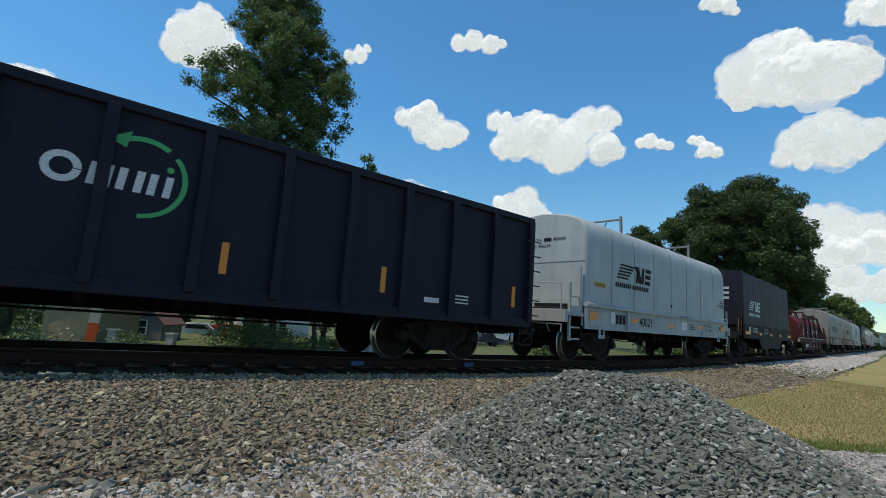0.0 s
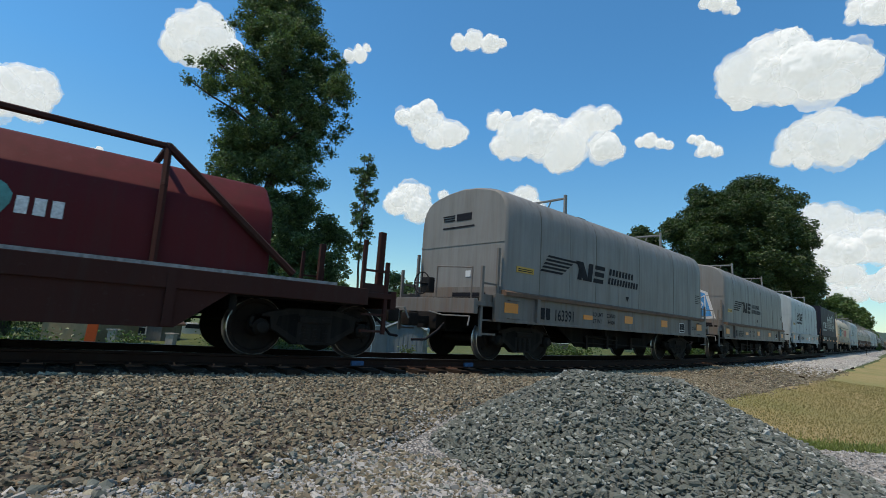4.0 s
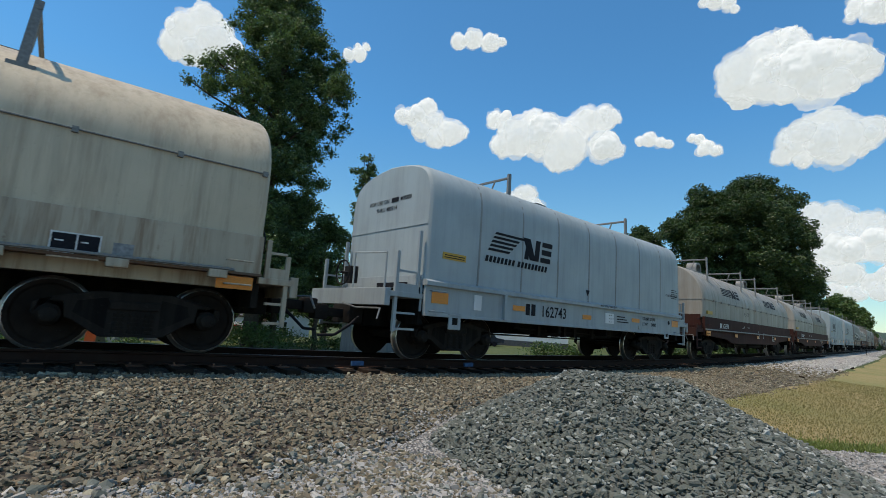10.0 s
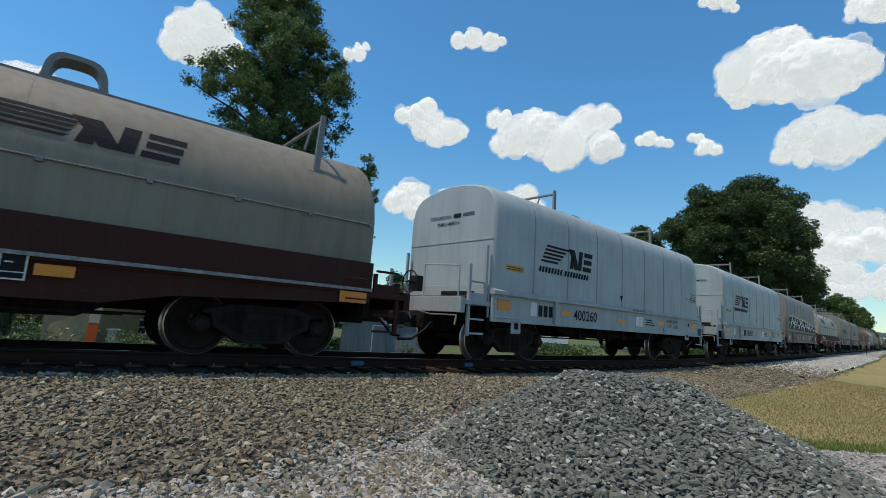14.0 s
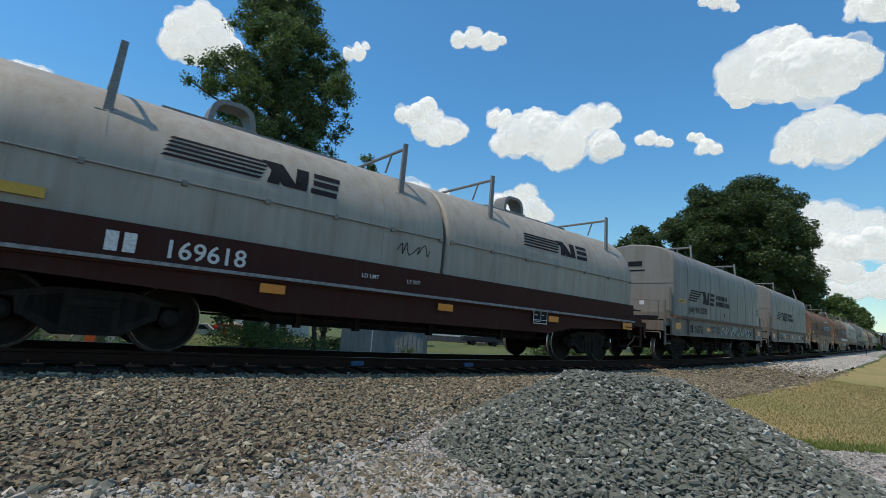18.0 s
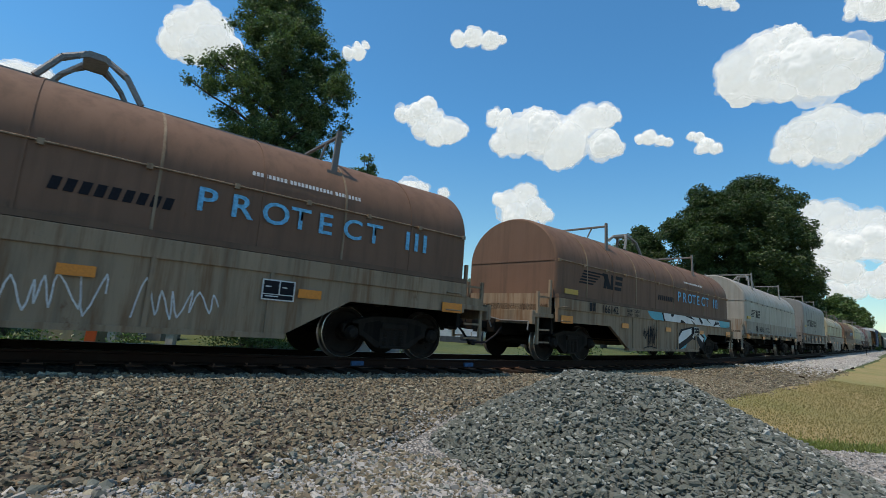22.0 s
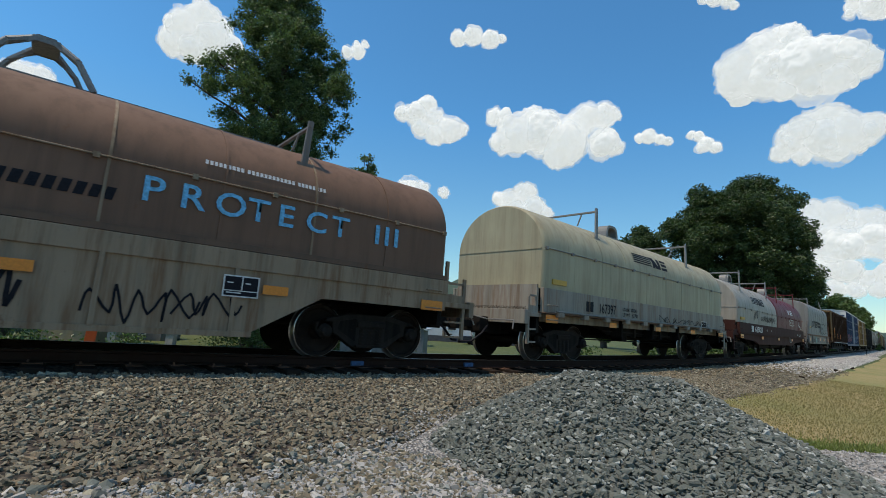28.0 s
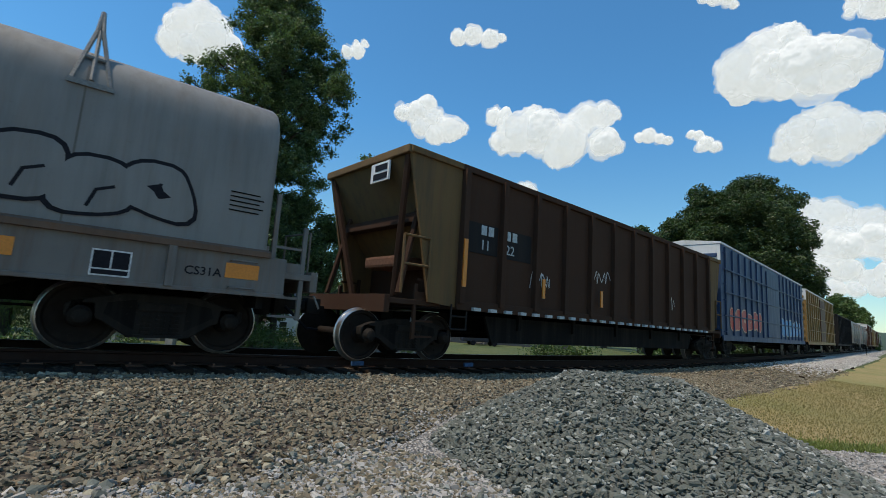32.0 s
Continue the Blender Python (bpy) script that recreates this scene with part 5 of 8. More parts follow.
def decal(name, shapes, at, mat, parent, label="", off=0.009, step=0.16):
    """Flat paint on the near side: outlines in (x, length along the outline), cut into strips that follow the sheet."""
    bm = bmesh.new()
    for shp in shapes:
        lo, hi = min(p[1] for p in shp), max(p[1] for p in shp)
        f = bm.faces.new([bm.verts.new((x, 0, v)) for x, v in shp])
        k = int((hi - lo) / step)
        for i in range(1, k + 1):
            z = lo + (hi - lo) * i / (k + 1)
            bmesh.ops.bisect_plane(bm, geom=bm.verts[:] + bm.edges[:] + bm.faces[:], plane_co=(0, 0, z), plane_no=(0, 0, 1))
    for v in bm.verts:
        y, z = at(v.co.z, off)
        v.co.y, v.co.z = y, z
    bmesh.ops.recalc_face_normals(bm, faces=bm.faces)
    for f in bm.faces:
        if f.normal.y > 0:
            f.normal_flip()
    return part(name, bm, mat, parent, label)


def rect(x0, x1, v0, v1, lean=0.0):
    return [(x0, v0), (x1, v0), (x1 + lean, v1), (x0 + lean, v1)]


def flat(y):
    return lambda v, off=0.0: (y - off, v)


FONT_CACHE = {}


def writing(name, text, x, z, height, mat, parent, at_y, stretch=1.0, label="", depth=0.004):
    """Stencilled characters on the near side, from x on to the right, base line at z."""
    key = (text, mat.name)
    if key not in FONT_CACHE:
        cu = bpy.data.curves.new(name, "FONT")
        cu.body, cu.size, cu.resolution_u, cu.offset = text, 1.0, 3, 0.012
        tmp = bpy.data.objects.new(name, cu)
        me = bpy.data.meshes.new_from_object(tmp)
        me.materials.clear()
        me.materials.append(mat)
        bpy.data.objects.remove(tmp)
        bpy.data.curves.remove(cu)
        FONT_CACHE[key] = me
    o = new(name, FONT_CACHE[key])
    o.parent = parent
    k = height / 0.72
    o.matrix_basis = Matrix.LocRotScale((x, at_y - depth, z), Euler((radians(90), 0, 0)), (k * stretch, k, k))
    o["kind"] = "stuff"
    if label:
        o["label"] = label
    return o


def end_writing(text, x, y, z, height, mat, parent, stretch=1.0):
    """Stencilled characters on the end of a car that faces the head of the train, from y towards the near side."""
    o = writing("stencil", text, 0, 0, height, mat, parent, 0, stretch)
    k = height / 0.72
    m = Matrix(((0, 0, -1, x), (-1, 0, 0, y), (0, 1, 0, z), (0, 0, 0, 1)))
    o.matrix_basis = m @ Matrix.Diagonal((k * stretch, k, k, 1))
    return o


def emblem(car, at, x, v, w, mat, label="", h=0.0, even=False):
    """Five speed bars and slanted blocks, w metres long and h high."""
    h = h or w * 0.26
    for i in range(5):
        z = v + h * (0.14 + 0.175 * i)
        a, b = x + w * 0.022 * i, x + w * (0.30 + 0.045 * i) if i < 4 else x + w * 0.56
        if even:
            a, b = x + w * 0.008 * i, x + w * (0.53 - 0.012 * (4 - i))
        decal("speed_bar", [[(a, z), (b, z), (b + w * 0.02, z + h * 0.10), (a + w * 0.02, z + h * 0.10)]], at, mat, car, label if i == 0 else "")
    x1 = x + w * 0.56
    blocks = [
        [(x1 - w * 0.035, v + h * 0.08), (x1 + w * 0.035, v + h * 0.08), (x1 + w * 0.055, v + h * 0.62), (x1 - w * 0.0, v + h * 0.78)],
        [(x1 - w * 0.06, v + h), (x1 + w * 0.06, v + h), (x1 + w * 0.15, v + h * 0.08), (x1 + w * 0.06, v + h * 0.08)],
        rect(x1 + w * 0.125, x1 + w * 0.20, v + h * 0.08, v + h, w * 0.025),
        rect(x1 + w * 0.225, x1 + w * 0.395, v + h * 0.08, v + h * 0.30, w * 0.005),
        rect(x1 + w * 0.245, x1 + w * 0.41, v + h * 0.42, v + h * 0.66, w * 0.004),
        rect(x1 + w * 0.252, x1 + w * 0.425, v + h * 0.78, v + h, w * 0.005),
    ]
    for shp in blocks:
        decal("emblem_block", [shp], at, mat, car)


def bar_words(car, at, x, v, height, widths, mat, name="lettering_bar", lean=0.0):
    """Plain bars in place of words that are not spelled out."""
    shapes = []
    for w in widths:
        n = max(1, int(round(w / (height * 0.9))))
        cw = w / n
        for i in range(n):
            shapes.append(rect(x + i * cw, x + (i + 0.68) * cw, v, v + height, lean * height))
        x += w + height * 0.5
    o = decal(name, shapes, at, mat, car)
    o["kind"] = "stuff"
    return o


def stickers(car, y, x0, x1, z, mat_sill, tags=True):
    """Orange reflective plates along the sill and small data panels."""
    n = 5
    for i in range(n):
        w = 0.38 if 0 < i < n - 1 else 0.5
        x = x0 + 0.35 + (x1 - x0 - 0.7) * i / (n - 1) - w / 2
        part("reflector", boxes((x, x + w, y - 0.008, y, z, z + 0.14 + 0.05 * (i in (0, n - 1)))), M["orange"], car, "orange reflective plate")
    if tags:
        xt, zt = (x1 - 2.45, z + 0.2) if tags == "end" else (x0 + 0.35 + (x1 - x0 - 0.7) * 0.75 - 0.75, z - 0.08)
        part("data_panel", boxes((xt, xt + 0.5, y - 0.007, y, zt, zt + 0.32)), M["ink_white"], car, "black data panel in a white frame")
        for a, b, c, d in ((0.02, 0.25, 0.1, 0.3), (0.27, 0.48, 0.1, 0.3), (0.02, 0.48, 0.02, 0.085)):
            part("data_mark", boxes((xt + a, xt + b, y - 0.01, y, zt + c, zt + d)), M["ink"], car)
            part("fine_print", boxes((xt + a + 0.03, xt + (a + b) / 2, y - 0.012, y - 0.01, zt + (c + d) / 2, zt + (c + d) / 2 + 0.018)), M["ink_white"], car)
        if tags == "end":
            part("card_holder", boxes((xt + 0.62, xt + 0.84, y - 0.008, y, zt + 0.02, zt + 0.26)), M["white_strip"], car, "small metal card holder")


def coupler(car, x, way):
    bm = boxes((min(x, x + way * 0.55), max(x, x + way * 0.55), -0.09, 0.09, 0.76, 0.94), bevel=0.02)
    box(bm, min(x + way * 0.5, x + way * 0.78), max(x + way * 0.5, x + way * 0.78), -0.17, 0.12, 0.70, 1.0, 0.05)
    box(bm, x - 0.15, x + 0.15, -0.33, 0.33, 0.66, 1.04, 0.03)
    part("coupler", bm, M["truck"], car, "", 40)
    hose = rods([[(x, -0.42, 0.8), (x + way * 0.2, -0.44, 0.62), (x + way * 0.45, -0.36, 0.42), (x + way * 0.72, -0.22, 0.40)]], 0.028)
    part("air_hose", hose, M["ink"], car, "black rubber brake hose")
    lever = rods([[(x + way * 0.12, -1.3, 0.98), (x + way * 0.12, -0.5, 0.98), (x + way * 0.25, -0.2, 1.05)], [(x + way * 0.12, -1.3, 0.98), (x + way * 0.2, -1.34, 0.78)]], 0.016)
    part("uncoupling_lever", lever, M["steel"], car)


def stirrup(car, x, y, z, mat, w=0.42):
    s = 0.02
    part("step", rods([[(x, y, z), (x, y, z - 0.5), (x + w, y, z - 0.5), (x + w, y, z)], [(x, y, z - 0.24), (x + w, y, z - 0.24)]], s), mat, car)


def grab_irons(car, x, y, z0, z1, mat, w=0.42, n=3):
    for i in range(n):
        z = z0 + (z1 - z0) * i / max(1, n - 1)
        part("grab_iron", rods([[(x, y, z), (x, y - 0.06, z), (x + w, y - 0.06, z), (x + w, y, z)]], 0.013), mat, car)


def brake_wheel(car, x, y, z, way, mat):
    bm = bmesh.new()
    n = 16
    ring = [(x + way * 0.0, y + 0.27 * math.sin(2 * math.pi * i / n), z + 0.27 * math.cos(2 * math.pi * i / n)) for i in range(n + 1)]
    for a, b in zip(ring, ring[1:]):
        rod(bm, a, b, 0.018, 6)
    for i in range(0, n, 4):
        rod(bm, (x, y, z), ring[i], 0.013, 6)
    rod(bm, (x - way * 0.35, y, z), (x + way * 0.05, y, z), 0.03, 8)
    box(bm, x - way * 0.2 - 0.09, x - way * 0.2 + 0.09, y - 0.14, y + 0.14, z - 0.22, z + 0.16, 0.02)
    part("brake_wheel", bm, mat, car, "round hand-brake wheel with its housing")


def roof_frame(car, x, zb, mat, half=1.1, ztop=4.5, roof=4.2):
    """A bracket across the roof for lifting the cover: two tall side posts, cross bars and short struts."""
    for sg in (-1, 1):
        bm = bmesh.new()
        y0, y1, w0, w1 = sg * half, sg * (half - 0.04), 0.055, 0.045
        vs = [bm.verts.new(p) for p in ((x - w0, y0 - 0.025, zb - 0.05), (x + w0, y0 - 0.025, zb - 0.05), (x + w0, y0 + 0.025, zb - 0.05), (x - w0, y0 + 0.025, zb - 0.05), (x + 0.05 - w1, y1 - 0.025, ztop), (x + 0.05 + w1, y1 - 0.025, ztop), (x + 0.05 + w1, y1 + 0.025, ztop), (x + 0.05 - w1, y1 + 0.025, ztop))]
        for q in ((0, 1, 5, 4), (1, 2, 6, 5), (2, 3, 7, 6), (3, 0, 4, 7), (4, 5, 6, 7), (3, 2, 1, 0)):
            bm.faces.new([vs[i] for i in q])
        part("bracket_post", bm, mat, car, "upright steel lifting post on the roof" if sg < 0 else "")
        part("bracket_strut", rods([[(x + 0.04, sg * half * 0.55, ztop - 0.12), (x, sg * half * 0.45, roof - 0.05)]], 0.022), mat, car)
    part("bracket_bar", rods([[(x + 0.05, -half, ztop - 0.1), (x + 0.05, half, ztop - 0.1)]], 0.035), mat, car)
    part("bracket_foot", boxes((x - 0.14, x + 0.14, -half - 0.045, -half + 0.01, zb - 0.12, zb - 0.02)), mat, car)


def roof_loop(car, x, z, mat, r=0.26, tall=0.3, half=0.3, width=0.12):
    """Two rolled hoops on the ridge that guide the crane hook."""
    for sg in (-1, 1) if half > 0 else (1,):
        bm = bmesh.new()
        n = 12
        outer, inner = [], []
        for i in range(n + 1):
            a = math.pi * i / n
            c, u = math.copysign(abs(math.cos(a)) ** 0.55, math.cos(a)), abs(math.sin(a)) ** 0.55
            outer.append((x + sg * half + r * c * (1 - 0.12 * u), z + tall * u))
            inner.append((x + sg * half + (r - 0.09) * c * (1 - 0.12 * u), z + (tall - 0.08) * u))
        plate_xz(bm, outer + inner[::-1], -width, width)
        part("lifting_loop", bm, mat, car, "rolled steel lifting loop")
    part("loop_base", boxes((x - half - r, x + half + r, -width - 0.05, width + 0.05, z - 0.06, z + 0.02)), mat, car)


def roof_tripod(car, x, z, mat):
    """A tall arched frame on the ridge."""
    bm = bmesh.new()
    for sg in (-1, 1):
        pts = [(x - 0.62, sg * 0.42, z - 0.08), (x - 0.38, sg * 0.36, z + 0.34), (x - 0.14, sg * 0.2, z + 0.55), (x + 0.14, sg * 0.2, z + 0.55), (x + 0.38, sg * 0.36, z + 0.34), (x + 0.62, sg * 0.42, z - 0.08)]
        for a, b in zip(pts, pts[1:]):
            rod(bm, a, b, 0.045, 6)
        plate_xz(bm, [(x - 0.42, z + 0.28), (x - 0.1, z + 0.50), (x + 0.1, z + 0.50), (x + 0.42, z + 0.28), (x + 0.1, z + 0.60), (x - 0.1, z + 0.60)], sg * 0.26 - 0.015, sg * 0.26 + 0.015)
    box(bm, x - 0.16, x + 0.16, -0.24, 0.24, z + 0.5, z + 0.6, 0.02)
    part("lifting_frame", bm, mat, car, "tall arched steel lifting frame on the roof")


def underframe(car, h, sill_y, z0, z1, mat, truck_at, deep=False):
    part("centre_sill", boxes((-h - 0.55, h + 0.55, -0.28, 0.28, 0.62, 1.02), bevel=0.02), M["under"], car)
    part("floor", boxes((-h, h, -sill_y + 0.06, sill_y - 0.06, z1 - 0.06, z1)), M["under"], car)
    k = int(2 * h / 1.9)
    for i in range(k + 1):
        x = -h + 2 * h * i / k
        if min(abs(x - truck_at), abs(x + truck_at)) > 1.2:
            part("cross_bearer", boxes((x - 0.05, x + 0.05, -sill_y + 0.05, sill_y - 0.05, 0.72, z1 - 0.05)), M["under"], car)
    tank = bmesh.new()
    rod(tank, (-0.6, 0.75, 0.82), (0.6, 0.75, 0.82), 0.2, 14)
    rod(tank, (1.1, -0.7, 0.80), (1.9, -0.7, 0.80), 0.13, 12)
    box(tank, -1.3, -0.95, -0.9, -0.55, 0.6, 0.9, 0.03)
    rod(tank, (-h + 1.0, -0.5, 0.60), (h - 1.0, -0.5, 0.56), 0.018, 6)
    part("brake_tank", tank, M["under"], car)
    for sx in (-1, 1):
        coupler(car, sx * (h + 0.75), sx)
        add_truck(car, sx * truck_at)


def belly(car, a, b, low, y=0.95, top=1.0):
    """Sooty deep centre structure that hangs between the trucks."""
    line = [(a, top), (a + 0.5, (low + top) / 2 + 0.05), (a + 1.1, low), (b - 1.1, low), (b - 0.5, (low + top) / 2 + 0.05), (b, top)]
    for sg in (-1, 1):
        part("belly_plate", plate_xz(bmesh.new(), line, sg * y - 0.02, sg * y + 0.02), M["under"], car)
    rig = rods([[(a + 0.6, -y - 0.06, low + 0.12), (b - 0.6, -y - 0.06, low + 0.06)], [(a + 1.4, -y - 0.1, low + 0.3), (a + 3.2, -y - 0.1, low + 0.22)]], 0.02)
    for x in (a + 1.5, a + 2.6, (a + b) / 2, b - 2.2):
        box(rig, x - 0.05, x + 0.05, -y - 0.12, -y, low - 0.04, low + 0.34)
    part("brake_rigging", rig, M["truck"], car)


def end_deck(car, h, way, mat, out=0.95, z=1.1, posts=1.35, post_y=(-1.35, 1.35), wide=1.4):
    """The platform at a car end with its corner posts and steps."""
    a, b = sorted((way * h, way * (h + out)))
    part("end_platform", boxes((a, b, -wide, wide, z - 0.1, z), (way * (h + out) - 0.06, way * (h + out) + 0.06, -wide, wide, z - 0.28, z + 0.05), bevel=0.01), mat, car)
    for y in post_y:
        x = way * (h + min(out - 0.12, 0.6))
        part("corner_post", boxes((x - 0.035, x + 0.035, y - 0.03, y + 0.03, z - 0.75, z + posts * 0.62), bevel=0.008), mat, car)
        x2 = way * (h + 0.12)
        part("corner_post", boxes((x2 - 0.035, x2 + 0.035, y - 0.03, y + 0.03, z - 0.1, z + posts), bevel=0.008), mat, car)
        for z2 in (z - 0.72, z - 0.42, z + 0.38):
            part("step", boxes((min(x, x2) + 0.02, max(x, x2) - 0.02, y - 0.02, y + 0.02, z2, z2 + 0.04)), mat, car)
        part("toe_board", boxes((min(x, x2), max(x, x2), y - 0.025, y + 0.025, z - 0.02, z + 0.16)), mat, car)


def car_empty(label, cat="railcar"):
    return thing("railcar", label, cat, "cars of the freight train")


def hood_car(spec):
    """Coil car with one box-shaped cover."""
    h = (spec["R"] - spec["L"]) / 2
    hm, sm = M[spec["hood"]], M[spec["sill"]]
    car = car_empty(spec["label"])
    sk = SKIN["A"]
    part("cover", hood_mesh(sk, -h, h, hm, 0.004, int(spec["L"])), hm, car, spec.get("cover", ""), 35)
    n = 8 if spec["hood"] == "hood_blue" else 9
    blue_seam = spec["sill"] == "sill_light"
    for i in range(1, n):
        x = -h + 2 * h * i / n
        part("cover_seam", band_mesh(sk, x - (0.022 if blue_seam else 0.011), x + (0.022 if blue_seam else 0.011), 0.006), M["seam_blue"] if spec["sill"] == "sill_light" else M["seam_grey"] if i % 2 else hm, car, "", 35)
    part("end_seam", boxes((-h - 0.012, -h + 0.03, -1.40, 1.40, 2.74, 2.78)), hm, car)
    ex = 0.3 if spec["sill"] == "sill_grey" else 0.0
    for sg in (-1, 1):
        led = [(sg * 1.36, 1.50), (sg * 1.54, 1.50), (sg * 1.54, 1.58), (sg * 1.47, 1.62), (sg * 1.36, 1.62)]
        bm = extrude_x(bmesh.new(), led, -h - 0.03, h + 0.03)
        bmesh.ops.recalc_face_normals(bm, faces=bm.faces)
        part("ledge", bm, M["ledge_rust"] if spec["sill"] == "sill_grey" else sm, car)
        part("side_sill", boxes((-h - ex, h + ex, min(sg * 1.40, sg * 1.47), max(sg * 1.40, sg * 1.47), 0.92, 1.52), (-h - ex, h + ex, min(sg * 1.40, sg * 1.5), max(sg * 1.40, sg * 1.5), 0.90, 0.96), bevel=0.008), sm, car)
    ribs = spec.get("ribs", [-h + 1.12, h - 1.25] if spec["sill"] == "sill_grey" else [-h + 2.2])
    for x in ribs:
        part("sill_post", boxes((x - 0.05, x + 0.05, -1.55, -1.46, 0.94, 1.5), bevel=0.01), sm, car)
    underframe(car, h, 1.4, 0.95, 1.5, sm, h - 1.2)
    belly(car, -h + 2.5, h - 2.5, 0.38 if spec["sill"] == "sill_grey" else 0.66)
    for way in (-1, 1):
        end_deck(car, h, way, sm, 0.8, 1.32, 1.25)
        x0, x1 = sorted((way * (h + 0.002), way * (h + 0.045)))
        part("end_sheet", boxes((x0, x1, -1.38, 1.38, 0.98, 1.70), bevel=0.008), sm, car)
        xr = way * (h + 0.75)
        part("end_rail", rods([[(xr, -1.2, 1.32), (xr, -1.2, 2.05), (xr, -0.1, 2.12), (xr, -0.1, 1.32)]], 0.018), sm, car)
        grab_irons(car, way * h + (0.1 if way < 0 else -0.5), -1.48, 1.0, 1.4, sm, 0.35, 2)
    brake_wheel(car, -h - 0.6, 0.6, 1.75, -1, M["black"])
    for x in (-h + 2.74, -h + 8.6) if ex else (-h + 2.6, -h + 8.12):
        if spec["num"] in ("163748", "163221") and x > 0:
            for sg in (-1, 1):
                yy = lambda z: sg * (1.45 - max(0, z - 3.46) * 0.27)
                pts = [(x - 0.2, yy(3.46), 3.46), (x - 0.03, yy(4.3), 4.3), (x, yy(4.6), 4.62), (x + 0.03, yy(4.3), 4.3), (x + 0.2, yy(3.46), 3.46)]
                part("bracket_frame", rods([pts, [(x - 0.12, yy(3.85), 3.85), (x + 0.12, yy(3.85), 3.85)], [(x, yy(3.5), 3.5), (x, yy(4.3), 4.3)]], 0.028), M["steel"], car, "triangular steel lifting bracket")
                part("bracket_foot", boxes((x - 0.24, x + 0.24, min(yy(3.4), yy(3.4) + sg * 0.03), max(yy(3.4), yy(3.4) + sg * 0.03), 3.4, 3.47)), M["steel"], car)
        else:
            roof_frame(car, x, 3.92, M["steel"], 1.1, 4.56, 4.15)
    roof_loop(car, -h + 5.0, 4.2, M["steel"], 0.42, 0.26, 0.0, 0.2)
    at = sk[1]
    ink = M["ink"]
    if spec["sill"] == "sill_light":
        for a2, w2, z2 in ((0.15, 0.42, 1.16), (2.5, 0.42, 1.18), (5.25, 0.4, 1.14), (7.82, 0.46, 1.2), (2 * h - 0.62, 0.46, 1.18)):
            part("reflector", boxes((-h + a2, -h + a2 + w2, -1.48, -1.472, z2, z2 + (0.22 if a2 < 0.2 or a2 > 10 else 0.12))), M["orange"], car, "orange reflective plate")
    else:
        for a2, w2, z2 in ((0.0, 0.46, 1.12), (3.12, 0.44, 1.14), (5.32, 0.47, 1.14), (7.74, 0.45, 1.14), (2 * h - 0.56, 0.46, 1.14)):
            part("reflector", boxes((-h + a2, -h + a2 + w2, -1.48, -1.472, z2, z2 + (0.22 if w2 > 0.44 else 0.12))), M["orange"], car, "orange reflective plate")
        xt = h - 2.08
        part("data_panel", boxes((xt - 0.02, xt + 0.4, -1.479, -1.472, 1.0, 1.34)), M["ink_white"], car, "small black and white data panel")
        part("data_mark", boxes((xt, xt + 0.18, -1.482, -1.472, 1.1, 1.32), (xt + 0.2, xt + 0.38, -1.482, -1.472, 1.1, 1.32), (xt, xt + 0.38, -1.482, -1.472, 1.02, 1.08)), M["ink"], car)
    part("warning_label", boxes((-h + 0.38, -h + 1.0, -1.462, -1.44, 2.08, 2.22)), M["label"], car, "yellow warning label with fine print")
    part("label_print", boxes((-h + 0.42, -h + 0.96, -1.465, -1.46, 2.11, 2.13), (-h + 0.42, -h + 0.96, -1.465, -1.46, 2.155, 2.175)), M["ink"], car)
    blue = spec["sill"] == "sill_light"
    if not spec.get("no_logo"):
        if blue:
            emblem(car, at, -h + 1.62, 0.78, 2.3, ink, "dark navy emblem of slanted bars and blocks", 0.56)
            bar_words(car, at, -h + 1.55, 0.60, 0.14, [0.98, 1.12], ink, lean=0.25)
        else:
            emblem(car, at, -h + 1.24, 0.54, 3.0, ink, "dark navy emblem of slanted bars and blocks", 0.54)
            bar_words(car, at, -h + 4.42, 0.88, 0.19, [1.45], ink, lean=0.25)
            bar_words(car, at, -h + 4.36, 0.62, 0.19, [1.8], ink, lean=0.25)
    decal("small_triangle", [[(-h + 5.40, 0.34), (-h + 5.50, 0.18), (-h + 5.60, 0.34)]], at, ink, car)
    for k2 in range(5):
        decal("fine_print", [rect(h - 0.62, h - 0.2 + 0.06 * (k2 % 2), 0.55 + 0.07 * k2, 0.57 + 0.07 * k2)], at, M["under"], car)
    if blue:
        part("pull_plate", boxes((-h + 0.6, -h + 0.92, -1.50, -1.475, 0.66, 0.98), bevel=0.02), sm, car, "pale plate with a square hole for pulling")
        # no opening is cut: a dark square paints the shade in the hole
        part("pull_hole_shade", boxes((-h + 0.69, -h + 0.83, -1.505, -1.5, 0.76, 0.9)), M["under"], car)
        part("card_holder", boxes((-h + 1.28, -h + 1.5, -1.485, -1.472, 1.1, 1.42)), M["roof_white"], car)
        part("card_holder", boxes((-h + 8.22, -h + 8.42, -1.50, -1.472, 1.0, 1.1)), sm, car)
        writing("stencil", "LD LMT 231700", -h + 8.47, 1.30, 0.1, ink, car, -1.474, 0.9)
        writing("stencil", "LT WT     54300", -h + 8.47, 1.13, 0.1, ink, car, -1.474, 0.9)
        writing("stencil", "COVER WT 6000 LBS", -h + 10.05, 2.2, 0.07, ink, car, -1.456)
        writing("stencil", "MAX COIL TEMP 250 F", -h + 6.0, 1.535, 0.06, ink, car, -1.545)
        part("loading_chart", boxes((-h + 6.35, -h + 6.8, -1.48, -1.472, 1.09, 1.38)), M["roof_white"], car, "white loading chart with dots")
